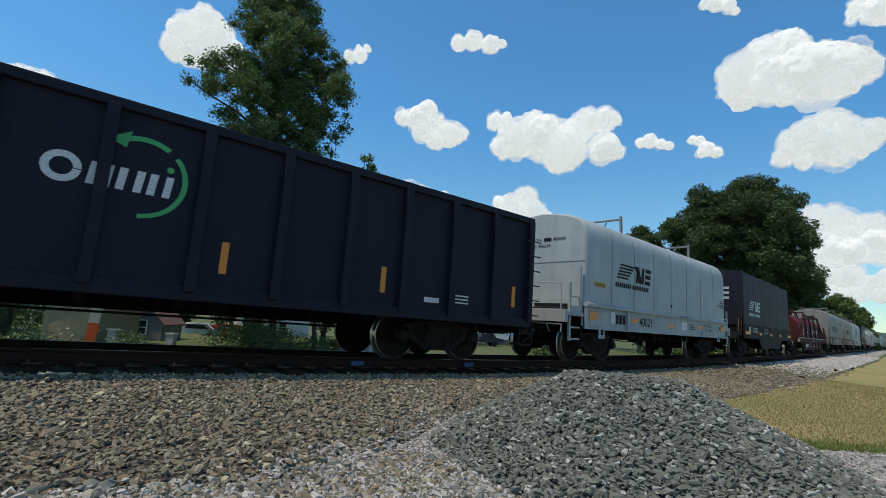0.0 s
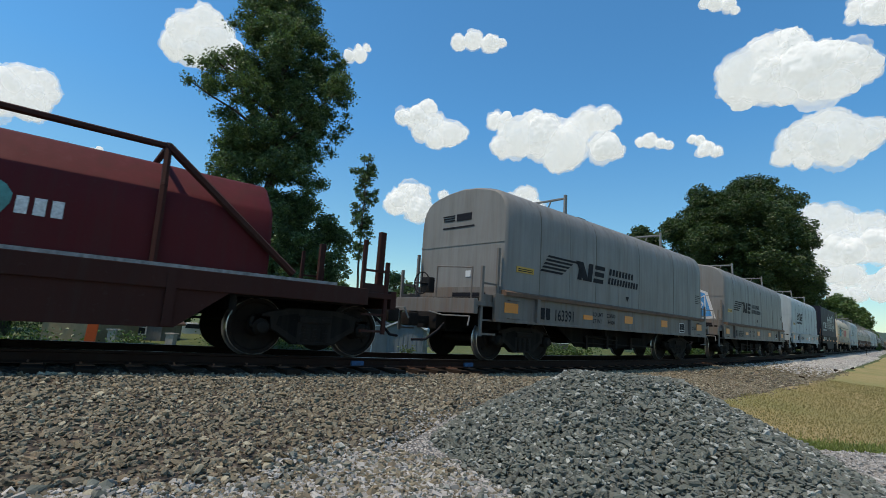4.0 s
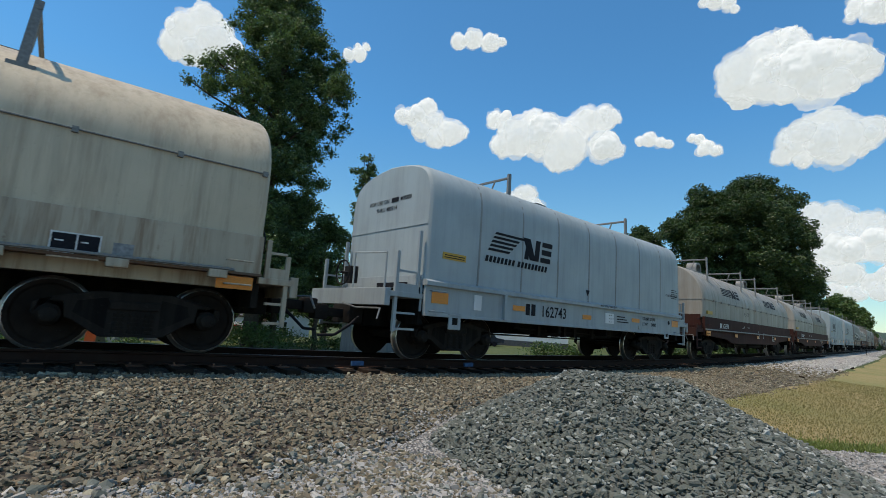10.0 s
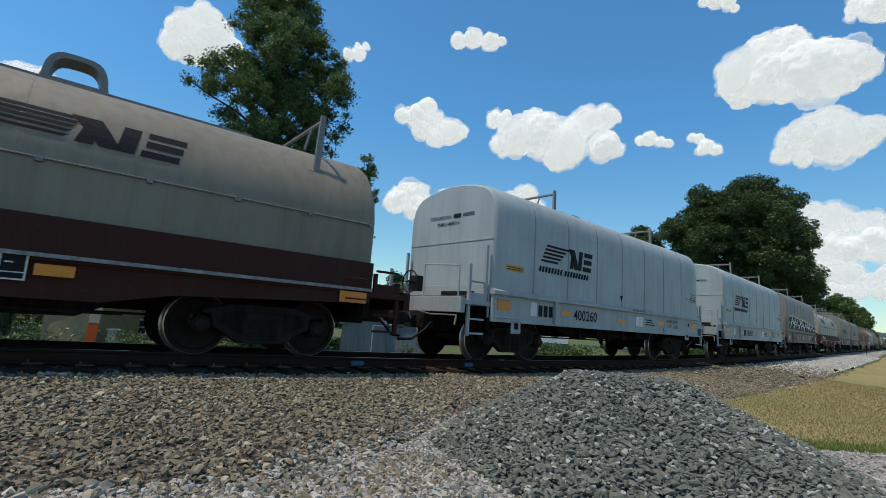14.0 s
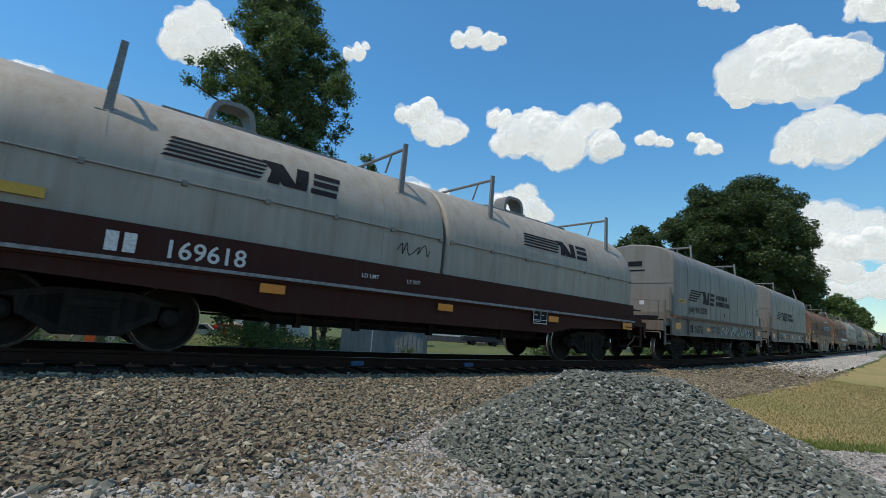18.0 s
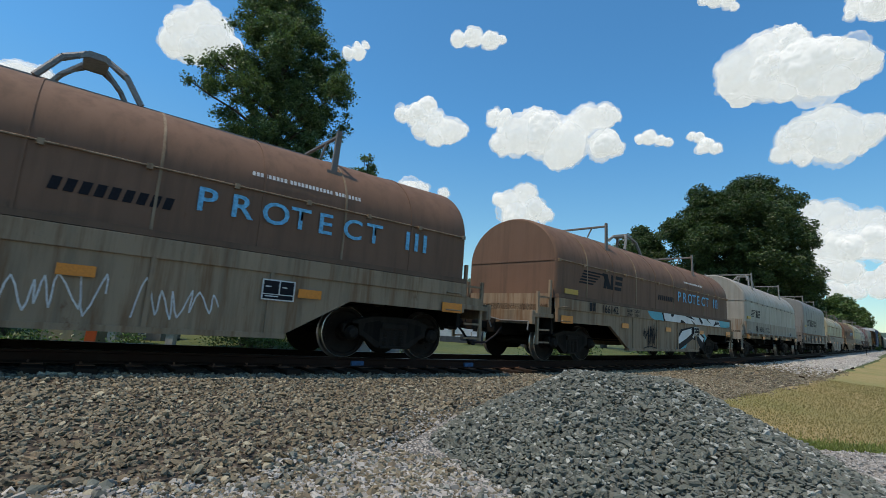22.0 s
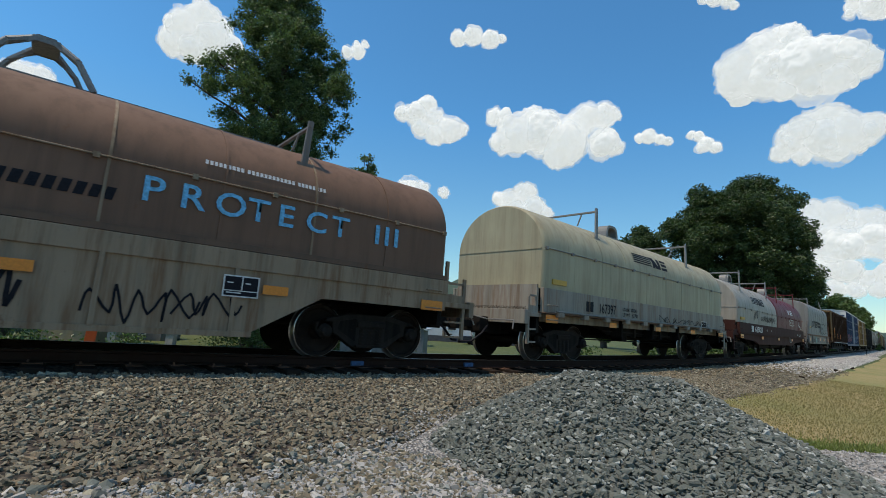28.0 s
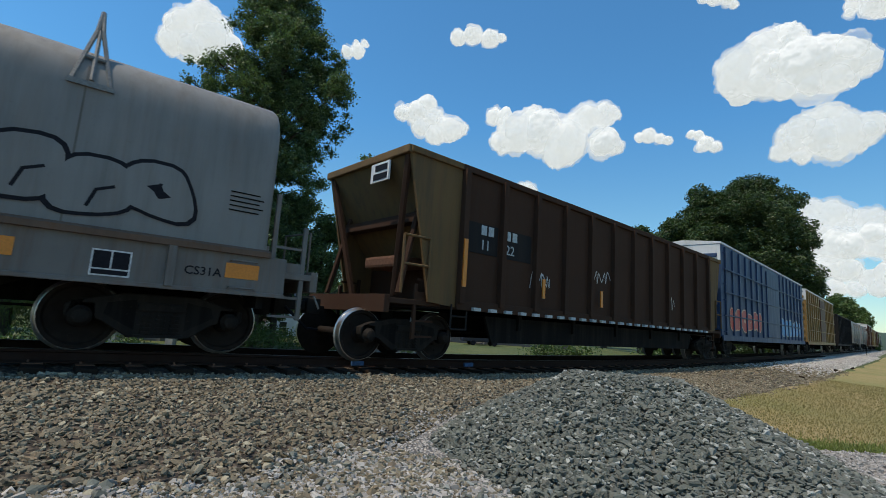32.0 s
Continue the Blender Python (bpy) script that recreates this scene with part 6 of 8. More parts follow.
        for r2 in range(3):
            for c2 in range(2 + r2 % 2):
                part("chart_dot", boxes((-h + 6.55 + 0.09 * c2, -h + 6.58 + 0.09 * c2, -1.484, -1.48, 1.13 + 0.09 * r2, 1.15 + 0.09 * r2)), ink, car)
            part("fine_print", boxes((-h + 6.98, -h + 7.62 - 0.1 * r2, -1.478, -1.472, 1.15 + 0.075 * r2, 1.18 + 0.075 * r2)), ink, car)
        part("pull_plate", boxes((-h + 9.9, -h + 10.2, -1.50, -1.475, 0.76, 0.98), bevel=0.02), sm, car)
        # dark square for the shaded hole here too
        part("pull_hole_shade", boxes((-h + 9.99, -h + 10.11, -1.505, -1.5, 0.83, 0.93)), M["under"], car)
        decal("round_mark", [[(-h + 10.24 + 0.07 * math.cos(t), 1.3 + 0.07 * math.sin(t)) for t in np.linspace(0, 6, 12)]], flat(-1.474), ink, car)
    else:
        writing("stencil", "LD LMT", -h + 3.58, 1.25, 0.11, ink, car, -1.474)
        writing("stencil", "LT WT", -h + 3.58, 1.07, 0.11, ink, car, -1.474)
        writing("stencil", "221500", -h + 4.3, 1.25, 0.11, ink, car, -1.474)
        writing("stencil", "64500", -h + 4.35, 1.07, 0.11, ink, car, -1.474)
        writing("stencil", "CS31A", h - 1.08, 1.14, 0.12, ink, car, -1.474)
    part("end_emblem", boxes((-h - 0.012, -h, -0.35, 0.15, 3.38, 3.56), (-h - 0.012, -h, 0.22, 0.6, 3.40, 3.43), (-h - 0.012, -h, 0.22, 0.62, 3.46, 3.49), (-h - 0.012, -h, 0.22, 0.64, 3.52, 3.55)), ink, car) if not blue else None
    if blue:
        end_writing("FOR USE ON", -h - 0.006, 0.72, 3.36, 0.1, ink, car, 0.95)
        part("end_print", boxes((-h - 0.012, -h, -0.36, -0.12, 3.36, 3.46)), ink, car)
        end_writing("400000", -h - 0.006, -0.42, 3.36, 0.1, ink, car, 0.95)
        end_writing("THRU 400314", -h - 0.006, 0.45, 3.18, 0.1, ink, car, 0.95)
    else:
        for k2, text in enumerate(("163102 - 163831", "163750 - 163949") if spec["num"] == "163748" else ()):
            part("end_print", boxes((-h - 0.012, -h, 0.52, 0.72, 3.16 - 0.19 * k2, 3.27 - 0.19 * k2)), ink, car)
            end_writing(text, -h - 0.006, 0.46, 3.16 - 0.19 * k2, 0.11, ink, car, 0.9)
        if spec["num"] != "163748":
            part("end_print", boxes((-h - 0.012, -h, -0.45, 0.62, 3.2, 3.24)), ink, car)
        part("end_card", boxes((-h - 0.012, -h, -0.42, -0.26, 1.95, 2.1)), M["roof_white"], car, "small white card on the end")
    part("end_number", boxes((-h - 0.056, -h - 0.048, -0.95, 0.1, 1.46, 1.56)), ink, car)
    return car, h


def number_on(car, text, x, z, height, mat, y, letters=2, wide=0.0, x_num=None):
    """Reporting letters as bars, then the running number, wide metres long."""
    w = height * 0.62
    for i in range(letters):
        part("letter_bar", boxes((x + i * w * 1.2, x + i * w * 1.2 + w * 0.85, y - 0.006, y, z, z + height)), mat, car)
    x_num = x_num if x_num is not None else x + letters * w * 1.2 + height * 0.5
    natural = len(text) * 0.556 * height / 0.72
    return writing("running_number", text, x_num, z, height, mat, car, y, (wide / natural) if wide else 1.0)
def round_car(spec):
    """Coil car with one or two barrel covers on a flat sill, or on a deep fish-belly side."""
    h = (spec["R"] - spec["L"]) / 2
    kind = spec["kind"]
    sm = M[spec["sill"]]
    car = car_empty(spec["label"])
    sk = SKIN[kind]
    at = sk[1]
    zb = sk[0][0][1]
    seam_v = {"E": 1.02, "F": 0.72, "G": 0.98}[kind]
    spans = [(-h, h)] if kind != "F" else [(-h, spec["M"] - 0.02 - (spec["L"] + spec["R"]) / 2), (spec["M"] + 0.06 - (spec["L"] + spec["R"]) / 2, h)]
    for k, (a, b) in enumerate(spans):
        hm = M[spec["hood"][k]]
        part("cover", hood_mesh(sk, a, b, hm, 0.004, int(spec["L"]) + k), hm, car, spec.get("cover", ("", ""))[k] if isinstance(spec.get("cover"), tuple) else spec.get("cover", ""), 35)
        n = max(3, int((b - a) / 1.35))
        for i in range(1, n):
            x = a + (b - a) * i / n
            part("cover_seam", band_mesh(sk, x - 0.018, x + 0.018, 0.005 if kind != "G" else 0.014), M["sill_tan"] if kind == "G" and i % 2 else hm, car, "", 35)
        y, z = at(seam_v, 0.02)
        sr = rods([[(a + 0.05, y, z), (b - 0.05, y, z)]], 0.014)
        k2 = int((b - a) / 1.1)
        for i in range(k2 + 1):
            x = a + 0.1 + (b - a - 0.2) * i / k2
            box(sr, x - 0.035, x + 0.035, y - 0.03, y + 0.03, z - 0.05, z + 0.03)
        red = spec["hood"][k] == "hood_red"
        part("seam_rail", sr, hm if red else M["steel"] if kind != "G" else M["sill_tan"], car)
        part("end_seam", boxes((a - 0.014, a + 0.03, -1.36, 1.36, z - 0.03, z + 0.01)), hm, car)
        top = at(sk[2])[1]
        part("running_board", boxes((a + (b - a) * 0.3, b - (b - a) * 0.24, -0.22, 0.22, top - 0.02, top + 0.05)), M["steel"], car)
        fm = hm if kind == "G" else M["steel"]
        for fx in (0.20, 0.865) if kind == "F" else (0.235, 0.765):
            roof_frame(car, a + (b - a) * fx, {"E": 3.6, "F": 3.25, "G": 3.37}[kind], hm if red else M["steel"] if kind != "G" else M["sill_grey"], 1.12, {"E": 4.5, "F": 4.32, "G": 4.16}[kind], top)
        if kind == "F" or spec.get("loop"):
            roof_loop(car, a + (b - a) * 0.45, top + 0.05, fm, 0.40, 0.46, 0.0, 0.2)
        else:
            roof_tripod(car, a + (b - a) * 0.485, top + 0.05, M["steel"])
    ysill = 1.46
    if kind == "G":
        sideplate = [(-h, 1.60), (-h, 1.02), (-h + 2.55, 1.02), (-h + 3.7, 0.36), (h - 3.7, 0.36), (h - 2.55, 1.02), (h, 1.02), (h, 1.60)]
        for sg in (-1, 1):
            part("side_plate", plate_xz(bmesh.new(), sideplate, sg * ysill - 0.04, sg * ysill + 0.04), sm, car, "stained fish-belly side plate")
            part("top_chord", boxes((-h, h, sg * ysill - 0.07, sg * ysill + 0.07, 1.34, 1.62), bevel=0.012), sm, car)
            part("ledge", boxes((-h, h, sg * 1.45 - 0.06, sg * 1.45 + 0.06, 1.63, 1.72)), M["ledge_rust"], car)
            part("bottom_chord", boxes((-h + 3.6, h - 3.6, sg * ysill - 0.07, sg * ysill + 0.07, 0.34, 0.42)), sm, car)
        for x in np.linspace(-h + 3.9, h - 3.9, 4):
            part("side_post", boxes((x - 0.03, x + 0.03, -ysill - 0.07, -ysill - 0.03, 0.40, 1.36)), sm, car)
        z_num, z_ref = 1.36, 0.98
        underframe(car, h, 1.4, 1.0, 1.5, sm, h - 1.35)
    else:
        lo = 1.0 if kind == "E" else 0.70
        for sg in (-1, 1):
            y0, y1 = sorted((sg * 1.36, sg * ysill))
            if kind == "E":
                part("side_sill", boxes((-h, h, y0, y1, 1.22, zb + 0.02), bevel=0.008), sm, car)
                part("lower_chord", boxes((-h, h, min(sg * 1.14, sg * 1.22), max(sg * 1.14, sg * 1.22), lo, 1.2), bevel=0.01), sm, car)
                part("ledge", boxes((-h, h, min(sg * 1.2, sg * 1.53), max(sg * 1.2, sg * 1.53), 1.2, 1.235)), M["ledge_rust"], car)
                part("sill_rail", rods([[(-h + 0.4, sg * 1.56, 1.26), (h - 0.4, sg * 1.56, 1.26)]], 0.022), M["steel"], car)
            else:
                part("side_sill", boxes((-h, h, y0, y1, 1.16, zb + 0.02), bevel=0.008), sm, car)
                part("white_strip", boxes((-h + 0.02, h - 0.02, y0 - 0.05, y1 + 0.05, 1.20, 1.25)), sm if "hood_red" in spec["hood"] else M["white_strip"], car, "worn stripe along the sill")
                deep = [(-h, 1.2), (-h, 1.0), (-h + 3.0, 0.86), (-h + 3.8, lo), (h - 3.8, lo), (h - 3.0, 0.86), (h, 1.0), (h, 1.2)]
                part("lower_chord", plate_xz(bmesh.new(), deep, sg * 1.36 - 0.05, sg * 1.36 + 0.05), sm, car)
        if kind == "E":
            for x in np.linspace(-h + 0.6, h - 0.6, 11):
                part("bracket", boxes((x - 0.12, x + 0.12, -1.58, -1.44, 1.12, 1.24), bevel=0.02), sm, car)
        z_num, z_ref = (1.36 if kind == "E" else 1.30), 0.98
        underframe(car, h, 1.36, lo, 1.4, sm, h - (1.45 if kind == "E" else 1.65))
        belly(car, -h + 2.9, h - 2.9, 0.76 if kind == "E" else 0.5)
    for way in (-1, 1):
        end_deck(car, h, way, sm, 0.55 if kind == "E" else 0.8, 1.2, 0.6 if kind == "E" else 0.85 if kind == "G" else 0.35)
        grab_irons(car, way * h + (0.1 if way < 0 else -0.5), -1.5, 1.05, 1.4, sm, 0.35, 2)
    part("end_sheet", boxes((-h - 0.05, -h, -1.3, 1.3, 1.1, zb + 0.1)), sm, car)
    brake_wheel(car, h + 0.5, 0.35, 1.95, 1, M["black"])
    stickers(car, -ysill - (0.075 if kind == "G" else 0.006), -h, h, z_ref if kind != "G" else 1.0, sm, "end" if kind == "E" else True)
    part("warning_label", boxes((-h + 0.38, -h + 0.98, -1.445, -1.40, zb + 0.14, zb + 0.27)), M["label"], car, "yellow warning label with fine print")
    return car, h, at, z_num, ysill


def box_hood_gondola(spec):
    """Covered gondola: navy tarpaulin-dark cover on a black body."""
    h = (spec["R"] - spec["L"]) / 2
    car = car_empty(spec["label"])
    sk = SKIN["B"]
    part("cover", hood_mesh(sk, -h, h, M["navy"], 0.012, 5, 0.996), M["navy"], car, "navy blue flat-topped cover", 22)
    sideplate = [(-h, 1.62), (-h, 0.98), (-h + 2.6, 0.98), (-h + 3.3, 0.50), (h - 3.3, 0.50), (h - 2.6, 0.98), (h, 0.98), (h, 1.62)]
    for sg in (-1, 1):
        part("side_plate", plate_xz(bmesh.new(), sideplate, sg * 1.47 - 0.04, sg * 1.47 + 0.04), M["black"], car, "sooty black side plate")
        part("ledge", boxes((-h, h, sg * 1.47 - 0.06, sg * 1.47 + 0.06, 1.58, 1.64)), M["black"], car)
    underframe(car, h, 1.42, 0.9, 1.5, M["black"], h - 1.4)
    for way in (-1, 1):
        end_deck(car, h, way, M["black"], 0.95, 1.2, 1.15)
    brake_wheel(car, -h - 0.5, 0.4, 1.9, -1, M["black"])
    for way in (-1, 1):
        for x, z2 in ((way * (h + 0.12), 2.3), (way * (h + 0.6), 1.88)):
            part("post_strip", boxes((x + 0.02, x + 0.05, -1.386, -1.38, 1.3, z2)), M["orange"], car, "thin yellow-orange reflective strip")
    for x in (-h + 2 * h * 0.36, h - 2 * h * 0.13):
        part("roof_lug", boxes((x - 0.12, x + 0.12, -1.15, -0.95, 4.2, 4.34), (x - 0.04, x + 0.06, -1.12, -1.02, 4.3, 4.48), bevel=0.015), M["black"], car)
    y = -1.515
    for i, (a, w) in enumerate(((0.03, 0.9), (2.73, 0.49), (5.1, 0.5), (7.47, 0.48), (9.78, 0.93))):
        part("reflector", boxes((-h + a, -h + a + w, y - 0.008, y, 1.18 - 0.0, 1.31)), M["orange"], car, "orange reflective plate")
    emblem(car, sk[1], -h + 1.02, 0.70, 2.25, M["ink_grey"], "pale grey emblem of slanted bars and blocks", 0.56)
    bar_words(car, sk[1], -h + 0.98, 0.48, 0.15, [0.98, 1.12], M["ink_grey"], lean=0.25)
    writing("stencil", "LD LMT 229000", -h + 3.75, 1.42, 0.1, M["ink_grey"], car, -1.515)
    writing("stencil", "LT WT   57000", -h + 3.75, 1.26, 0.1, M["ink_grey"], car, -1.515)
    for a, t in ((1.05, "40-90 INCH"), (3.1, "40-72 INCH"), (5.2, "40-84 INCH"), (7.4, "40-72 INCH"), (9.4, "40-90 INCH")):
        writing("stencil", t, -h + a, 1.56, 0.07, M["ink_grey"], car, -1.515)
    for k in range(3):
        part("end_print", boxes((-h - 0.012, -h, -0.9, 0.9 - 0.3 * k, 3.3 - 0.24 * k, 3.42 - 0.24 * k)), M["ink_grey"], car)
    return car, h, sk[1]


def gondola(spec):
    """High-sided open gondola with outside posts."""
    h = (spec["R"] - spec["L"]) / 2
    car = car_empty(spec["label"])
    mat = M[spec["hood"][0]]
    z0, z1, w = spec.get("z0", 0.82), spec["z1"], 1.46
    for sg in (-1, 1):
        part("side_sheet", boxes((-h, h, sg * w - 0.03, sg * w + 0.03, z0, z1 - 0.05)), mat, car)
        part("top_chord", boxes((-h - 0.03, h + 0.03, sg * w - 0.10, sg * w + 0.10, z1 - 0.14, z1), bevel=0.02), mat, car)
        part("side_sill", boxes((-h, h, sg * w - 0.09, sg * w + 0.09, z0, z0 + 0.2), bevel=0.015), mat, car)
        k = spec["posts"]
        for i in range(k + 1):
            x = -h + 0.08 + (2 * h - 0.16) * i / k
            y0, y1 = sorted((sg * w, sg * (w + 0.15)))
            part("side_post", boxes((x - 0.07, x + 0.07, y0, y1, z0 + 0.12, z1 - 0.1), bevel=0.012), mat, car)
    for sx in (-1, 1):
        part("end_sheet", boxes((sx * h - 0.04, sx * h + 0.04, -w, w, z0, z1 - 0.08)), mat, car)
        part("end_chord", boxes((sx * h - 0.1, sx * h + 0.1, -w, w, z1 - 0.16, z1), (sx * h - 0.09, sx * h + 0.09, -w, w, 2.2, 2.34), bevel=0.02), mat, car)
        if spec.get("ladders", True):
            grab_irons(car, sx * (h - 0.1) - 0.21, -w - 0.16, 1.1, z1 - 0.6, M["black"], 0.42, 6)
        stirrup(car, sx * (h - 0.1) - 0.21, -w - 0.05, z0 + 0.1, M["black"])
    underframe(car, h, 1.4, z0, z0 + 0.15, mat, h - spec.get("tc", 2.2))
    return car, h


def dump_gondola(spec):
    """Open-top car with sloped tan ends and ribbed brown sides."""
    car, h = gondola(dict(spec, posts=11, tc=-0.77, z0=1.08, ladders=False))
    w = 1.46
    tan, brown = M["dump_tan"], M["dump_brown"]
    for sx in (-1, 1):
        X = lambda d: sx * (h + d)
        for y in (-w, w):
            cp = [(X(-0.02), 1.12), (X(0.68), 1.18), (X(1.0), 2.6), (X(1.36), 4.14), (X(-0.02), 4.14)]
            part("corner_plate", plate_xz(bmesh.new(), cp if sx < 0 else cp[::-1], y - 0.03, y + 0.03), tan, car, "dirty yellow-tan corner plate")
        part("end_chord", boxes((min(X(1.28), X(1.42)), max(X(1.28), X(1.42)), -w - 0.06, w + 0.06, 4.0, 4.16), bevel=0.02), tan, car)
        for y in (-w, w):
            part("top_chord", boxes((min(X(0), X(1.36)), max(X(0), X(1.36)), y - 0.09, y + 0.09, 4.02, 4.15), bevel=0.02), tan, car)
        slope = [(X(1.36), 4.05), (X(1.30), 4.05), (X(0.75), 3.0), (X(-0.3), 1.6), (X(-0.3), 1.5), (X(0.82), 3.0)]
        part("slope_sheet", plate_xz(bmesh.new(), slope if sx > 0 else slope[::-1], -w + 0.05, w - 0.05), tan, car, "slanted end sheet, yellow-tan above and rusty below")
        for y in (-1.36, 1.36):
            part("end_strut", rods([[(X(1.3), y, 4.0), (X(0.95), y * 0.55, 1.3)]], 0.07), brown, car)
            part("end_strut", rods([[(X(0.85), y * 0.9, 3.1), (X(1.25), y * 0.95, 1.3)]], 0.06), brown, car)
        part("end_beam", boxes((min(X(0.7), X(0.95)), max(X(0.7), X(0.95)), -1.3, 1.3, 2.75, 2.95), bevel=0.02), brown, car)
        part("hopper_hood", boxes((min(X(0.1), X(0.8)), max(X(0.1), X(0.8)), -0.6, 0.6, 1.9, 2.15), bevel=0.06), M["rust_plate"], car, "rusty sloped hood")
        end_deck(car, h + 0.3, sx, brown, 1.25, 1.2, 0.5)
        rail = [(X(0.75), -w - 0.06, 1.3), (X(0.75), -w - 0.06, 2.4), (X(1.35), -w - 0.04, 2.4), (X(1.35), -w - 0.04, 1.3)]
        part("hand_rail", rods([rail, [(X(0.75), -w - 0.06, 1.85), (X(1.35), -w - 0.04, 1.85)]], 0.025), tan, car)
    for x in np.linspace(-h + 0.5, h - 0.5, 26):
        part("white_dash", boxes((x - 0.1, x + 0.1, -w - 0.165, -w - 0.09, 1.08, 1.15)), M["ink_grey"], car)
    for sg in (-1, 1):
        belly = [(-h + 1.1, 1.0), (-h + 1.35, 0.42), (h - 1.35, 0.42), (h - 1.1, 1.0)]
        part("belly_plate", plate_xz(bmesh.new(), belly, sg * 1.25 - 0.03, sg * 1.25 + 0.03), M["under"], car)
    for a, z2, z3 in ((0.03, 1.55, 2.54), (2.62, 1.53, 2.0), (5.2, 1.5, 1.95)):
        part("reflector", boxes((-h + a, -h + a + 0.1, -w - 0.175, -w - 0.15, z2, z3)), M["orange"], car, "upright yellow reflective strip")
    part("number_panel", boxes((-h + 0.16, -h + 1.14, -w - 0.045, -w - 0.03, 2.32, 2.98)), M["black"], car, "dark repainted panel")
    part("number_panel", boxes((-h + 1.32, -h + 2.3, -w - 0.045, -w - 0.03, 2.32, 2.98)), M["black"], car)
    for dx in (0.62, 0.84, 1.4, 1.62):
        part("letter_bar", boxes((-h + dx, -h + dx + 0.16, -w - 0.052, -w - 0.04, 2.74, 2.95)), M["ink_grey"], car)
    writing("running_number", "11", -h + 0.6, 2.42, 0.22, M["ink_grey"], car, -w - 0.048)
    writing("running_number", "22", -h + 1.4, 2.42, 0.22, M["ink_grey"], car, -w - 0.048)
    part("end_plate", boxes((-h - 1.44, -h - 1.40, -0.95, -0.35, 3.55, 3.95)), M["roof_white"], car, "white end plate with dark bars")
    part("plate_print", boxes((-h - 1.45, -h - 1.44, -0.9, -0.5, 3.77, 3.9)), M["ink"], car)
    part("plate_print", boxes((-h - 1.45, -h - 1.44, -0.9, -0.45, 3.59, 3.72)), M["ink"], car)
    return car, h


def boxcar(spec):
    h = (spec["R"] - spec["L"]) / 2
    car = car_empty(spec["label"])
    mat, top = M[spec["hood"][0]], spec["z1"]
    w = 1.46
    part("body", boxes((-h, h, -w, w, 1.0, top), bevel=0.03), mat, car)
    roof = extrude_x(bmesh.new(), [(-w - 0.04, top - 0.02), (w + 0.04, top - 0.02), (w + 0.04, top + 0.06), (0, top + 0.22), (-w - 0.04, top + 0.06)], -h - 0.04, h + 0.04)
    part("roof", roof, M["roof_white"], car, "pale bare metal roof")
    for k in range(int(2 * h / 1.1)):
        x = -h + 0.55 + 1.1 * k
        if abs(x) > 1.6:
            part("side_post", boxes((x - 0.06, x + 0.06, -w - 0.07, -w, 1.05, top - 0.1), bevel=0.012), mat, car)
    for z in (1.9, 2.9, 3.9):
        if z < top - 0.5:
            part("side_rail", boxes((-h + 0.3, h - 0.3, -w - 0.10, -w - 0.05, z - 0.03, z + 0.03)), mat, car)
    for k in (-1, 1):
        part("sliding_door", boxes((min(0, k * 1.5), max(0, k * 1.5), -w - 0.06, -w, 1.1, top - 0.25), bevel=0.015), M[spec["hood"][1]], car, "tall sliding freight door")
    for i in range(7):
        z = 1.4 + i * (top - 1.9) / 6
        part("end_rib", boxes((-h - 0.07, -h, -w + 0.12, w - 0.12, z - 0.12, z + 0.06), bevel=0.03), mat, car)
    part("end_panel", boxes((-h - 0.02, -h, -w, w, top - 0.75, top - 0.04)), M["roof_white"], car)
    part("side_sill", boxes((-h, h, -w - 0.05, -w, 0.82, 1.06)), mat, car)
    underframe(car, h, 1.4, 0.9, 1.05, mat, h - 2.2)
    for sx in (-1, 1):
        stirrup(car, sx * (h - 0.2) - 0.2, -w - 0.02, 0.9, M["black"])
        grab_irons(car, sx * (h - 0.35) - 0.2, -w - 0.02, 1.2, top - 0.4, mat, 0.42, 6)
    return car, h


def hopper(spec):
    """Covered hopper far back in the train: rounded sides and sloped ends."""
    h = (spec["R"] - spec["L"]) / 2
    car = car_empty(spec["label"])
    mat = M[spec["hood"][0]]
    bm = bmesh.new()
    prof = [(-1.2, 1.2), (-1.5, 1.9), (-1.55, 3.2), (-1.35, 4.2), (-0.8, 4.55), (0.8, 4.55), (1.35, 4.2), (1.55, 3.2), (1.5, 1.9), (1.2, 1.2)]
    extrude_x(bm, prof, -h + 0.5, h - 0.5)
    bmesh.ops.recalc_face_normals(bm, faces=bm.faces)
    part("body", bm, mat, car, "", 40)
    for i in range(1, 4):
        x = -h + 0.5 + (2 * h - 1) * i / 4
        part("bay", plate_xz(bmesh.new(), [(x - 1.3, 1.25), (x - 0.4, 0.5), (x + 0.4, 0.5), (x + 1.3, 1.25)], -1.2, 1.2), M["under"], car)
        part("side_post", boxes((x - 0.05, x + 0.05, -1.6, -1.45, 1.3, 3.9)), mat, car)
    part("running_board", boxes((-h + 0.3, h - 0.3, -0.45, 0.45, 4.6, 4.66)), M["steel"], car)
    underframe(car, h, 1.3, 0.95, 1.1, mat, h - 1.5)
    for way in (-1, 1):
        end_deck(car, h - 0.4, way, mat, 0.9, 1.2, 0.9)
    return car, h


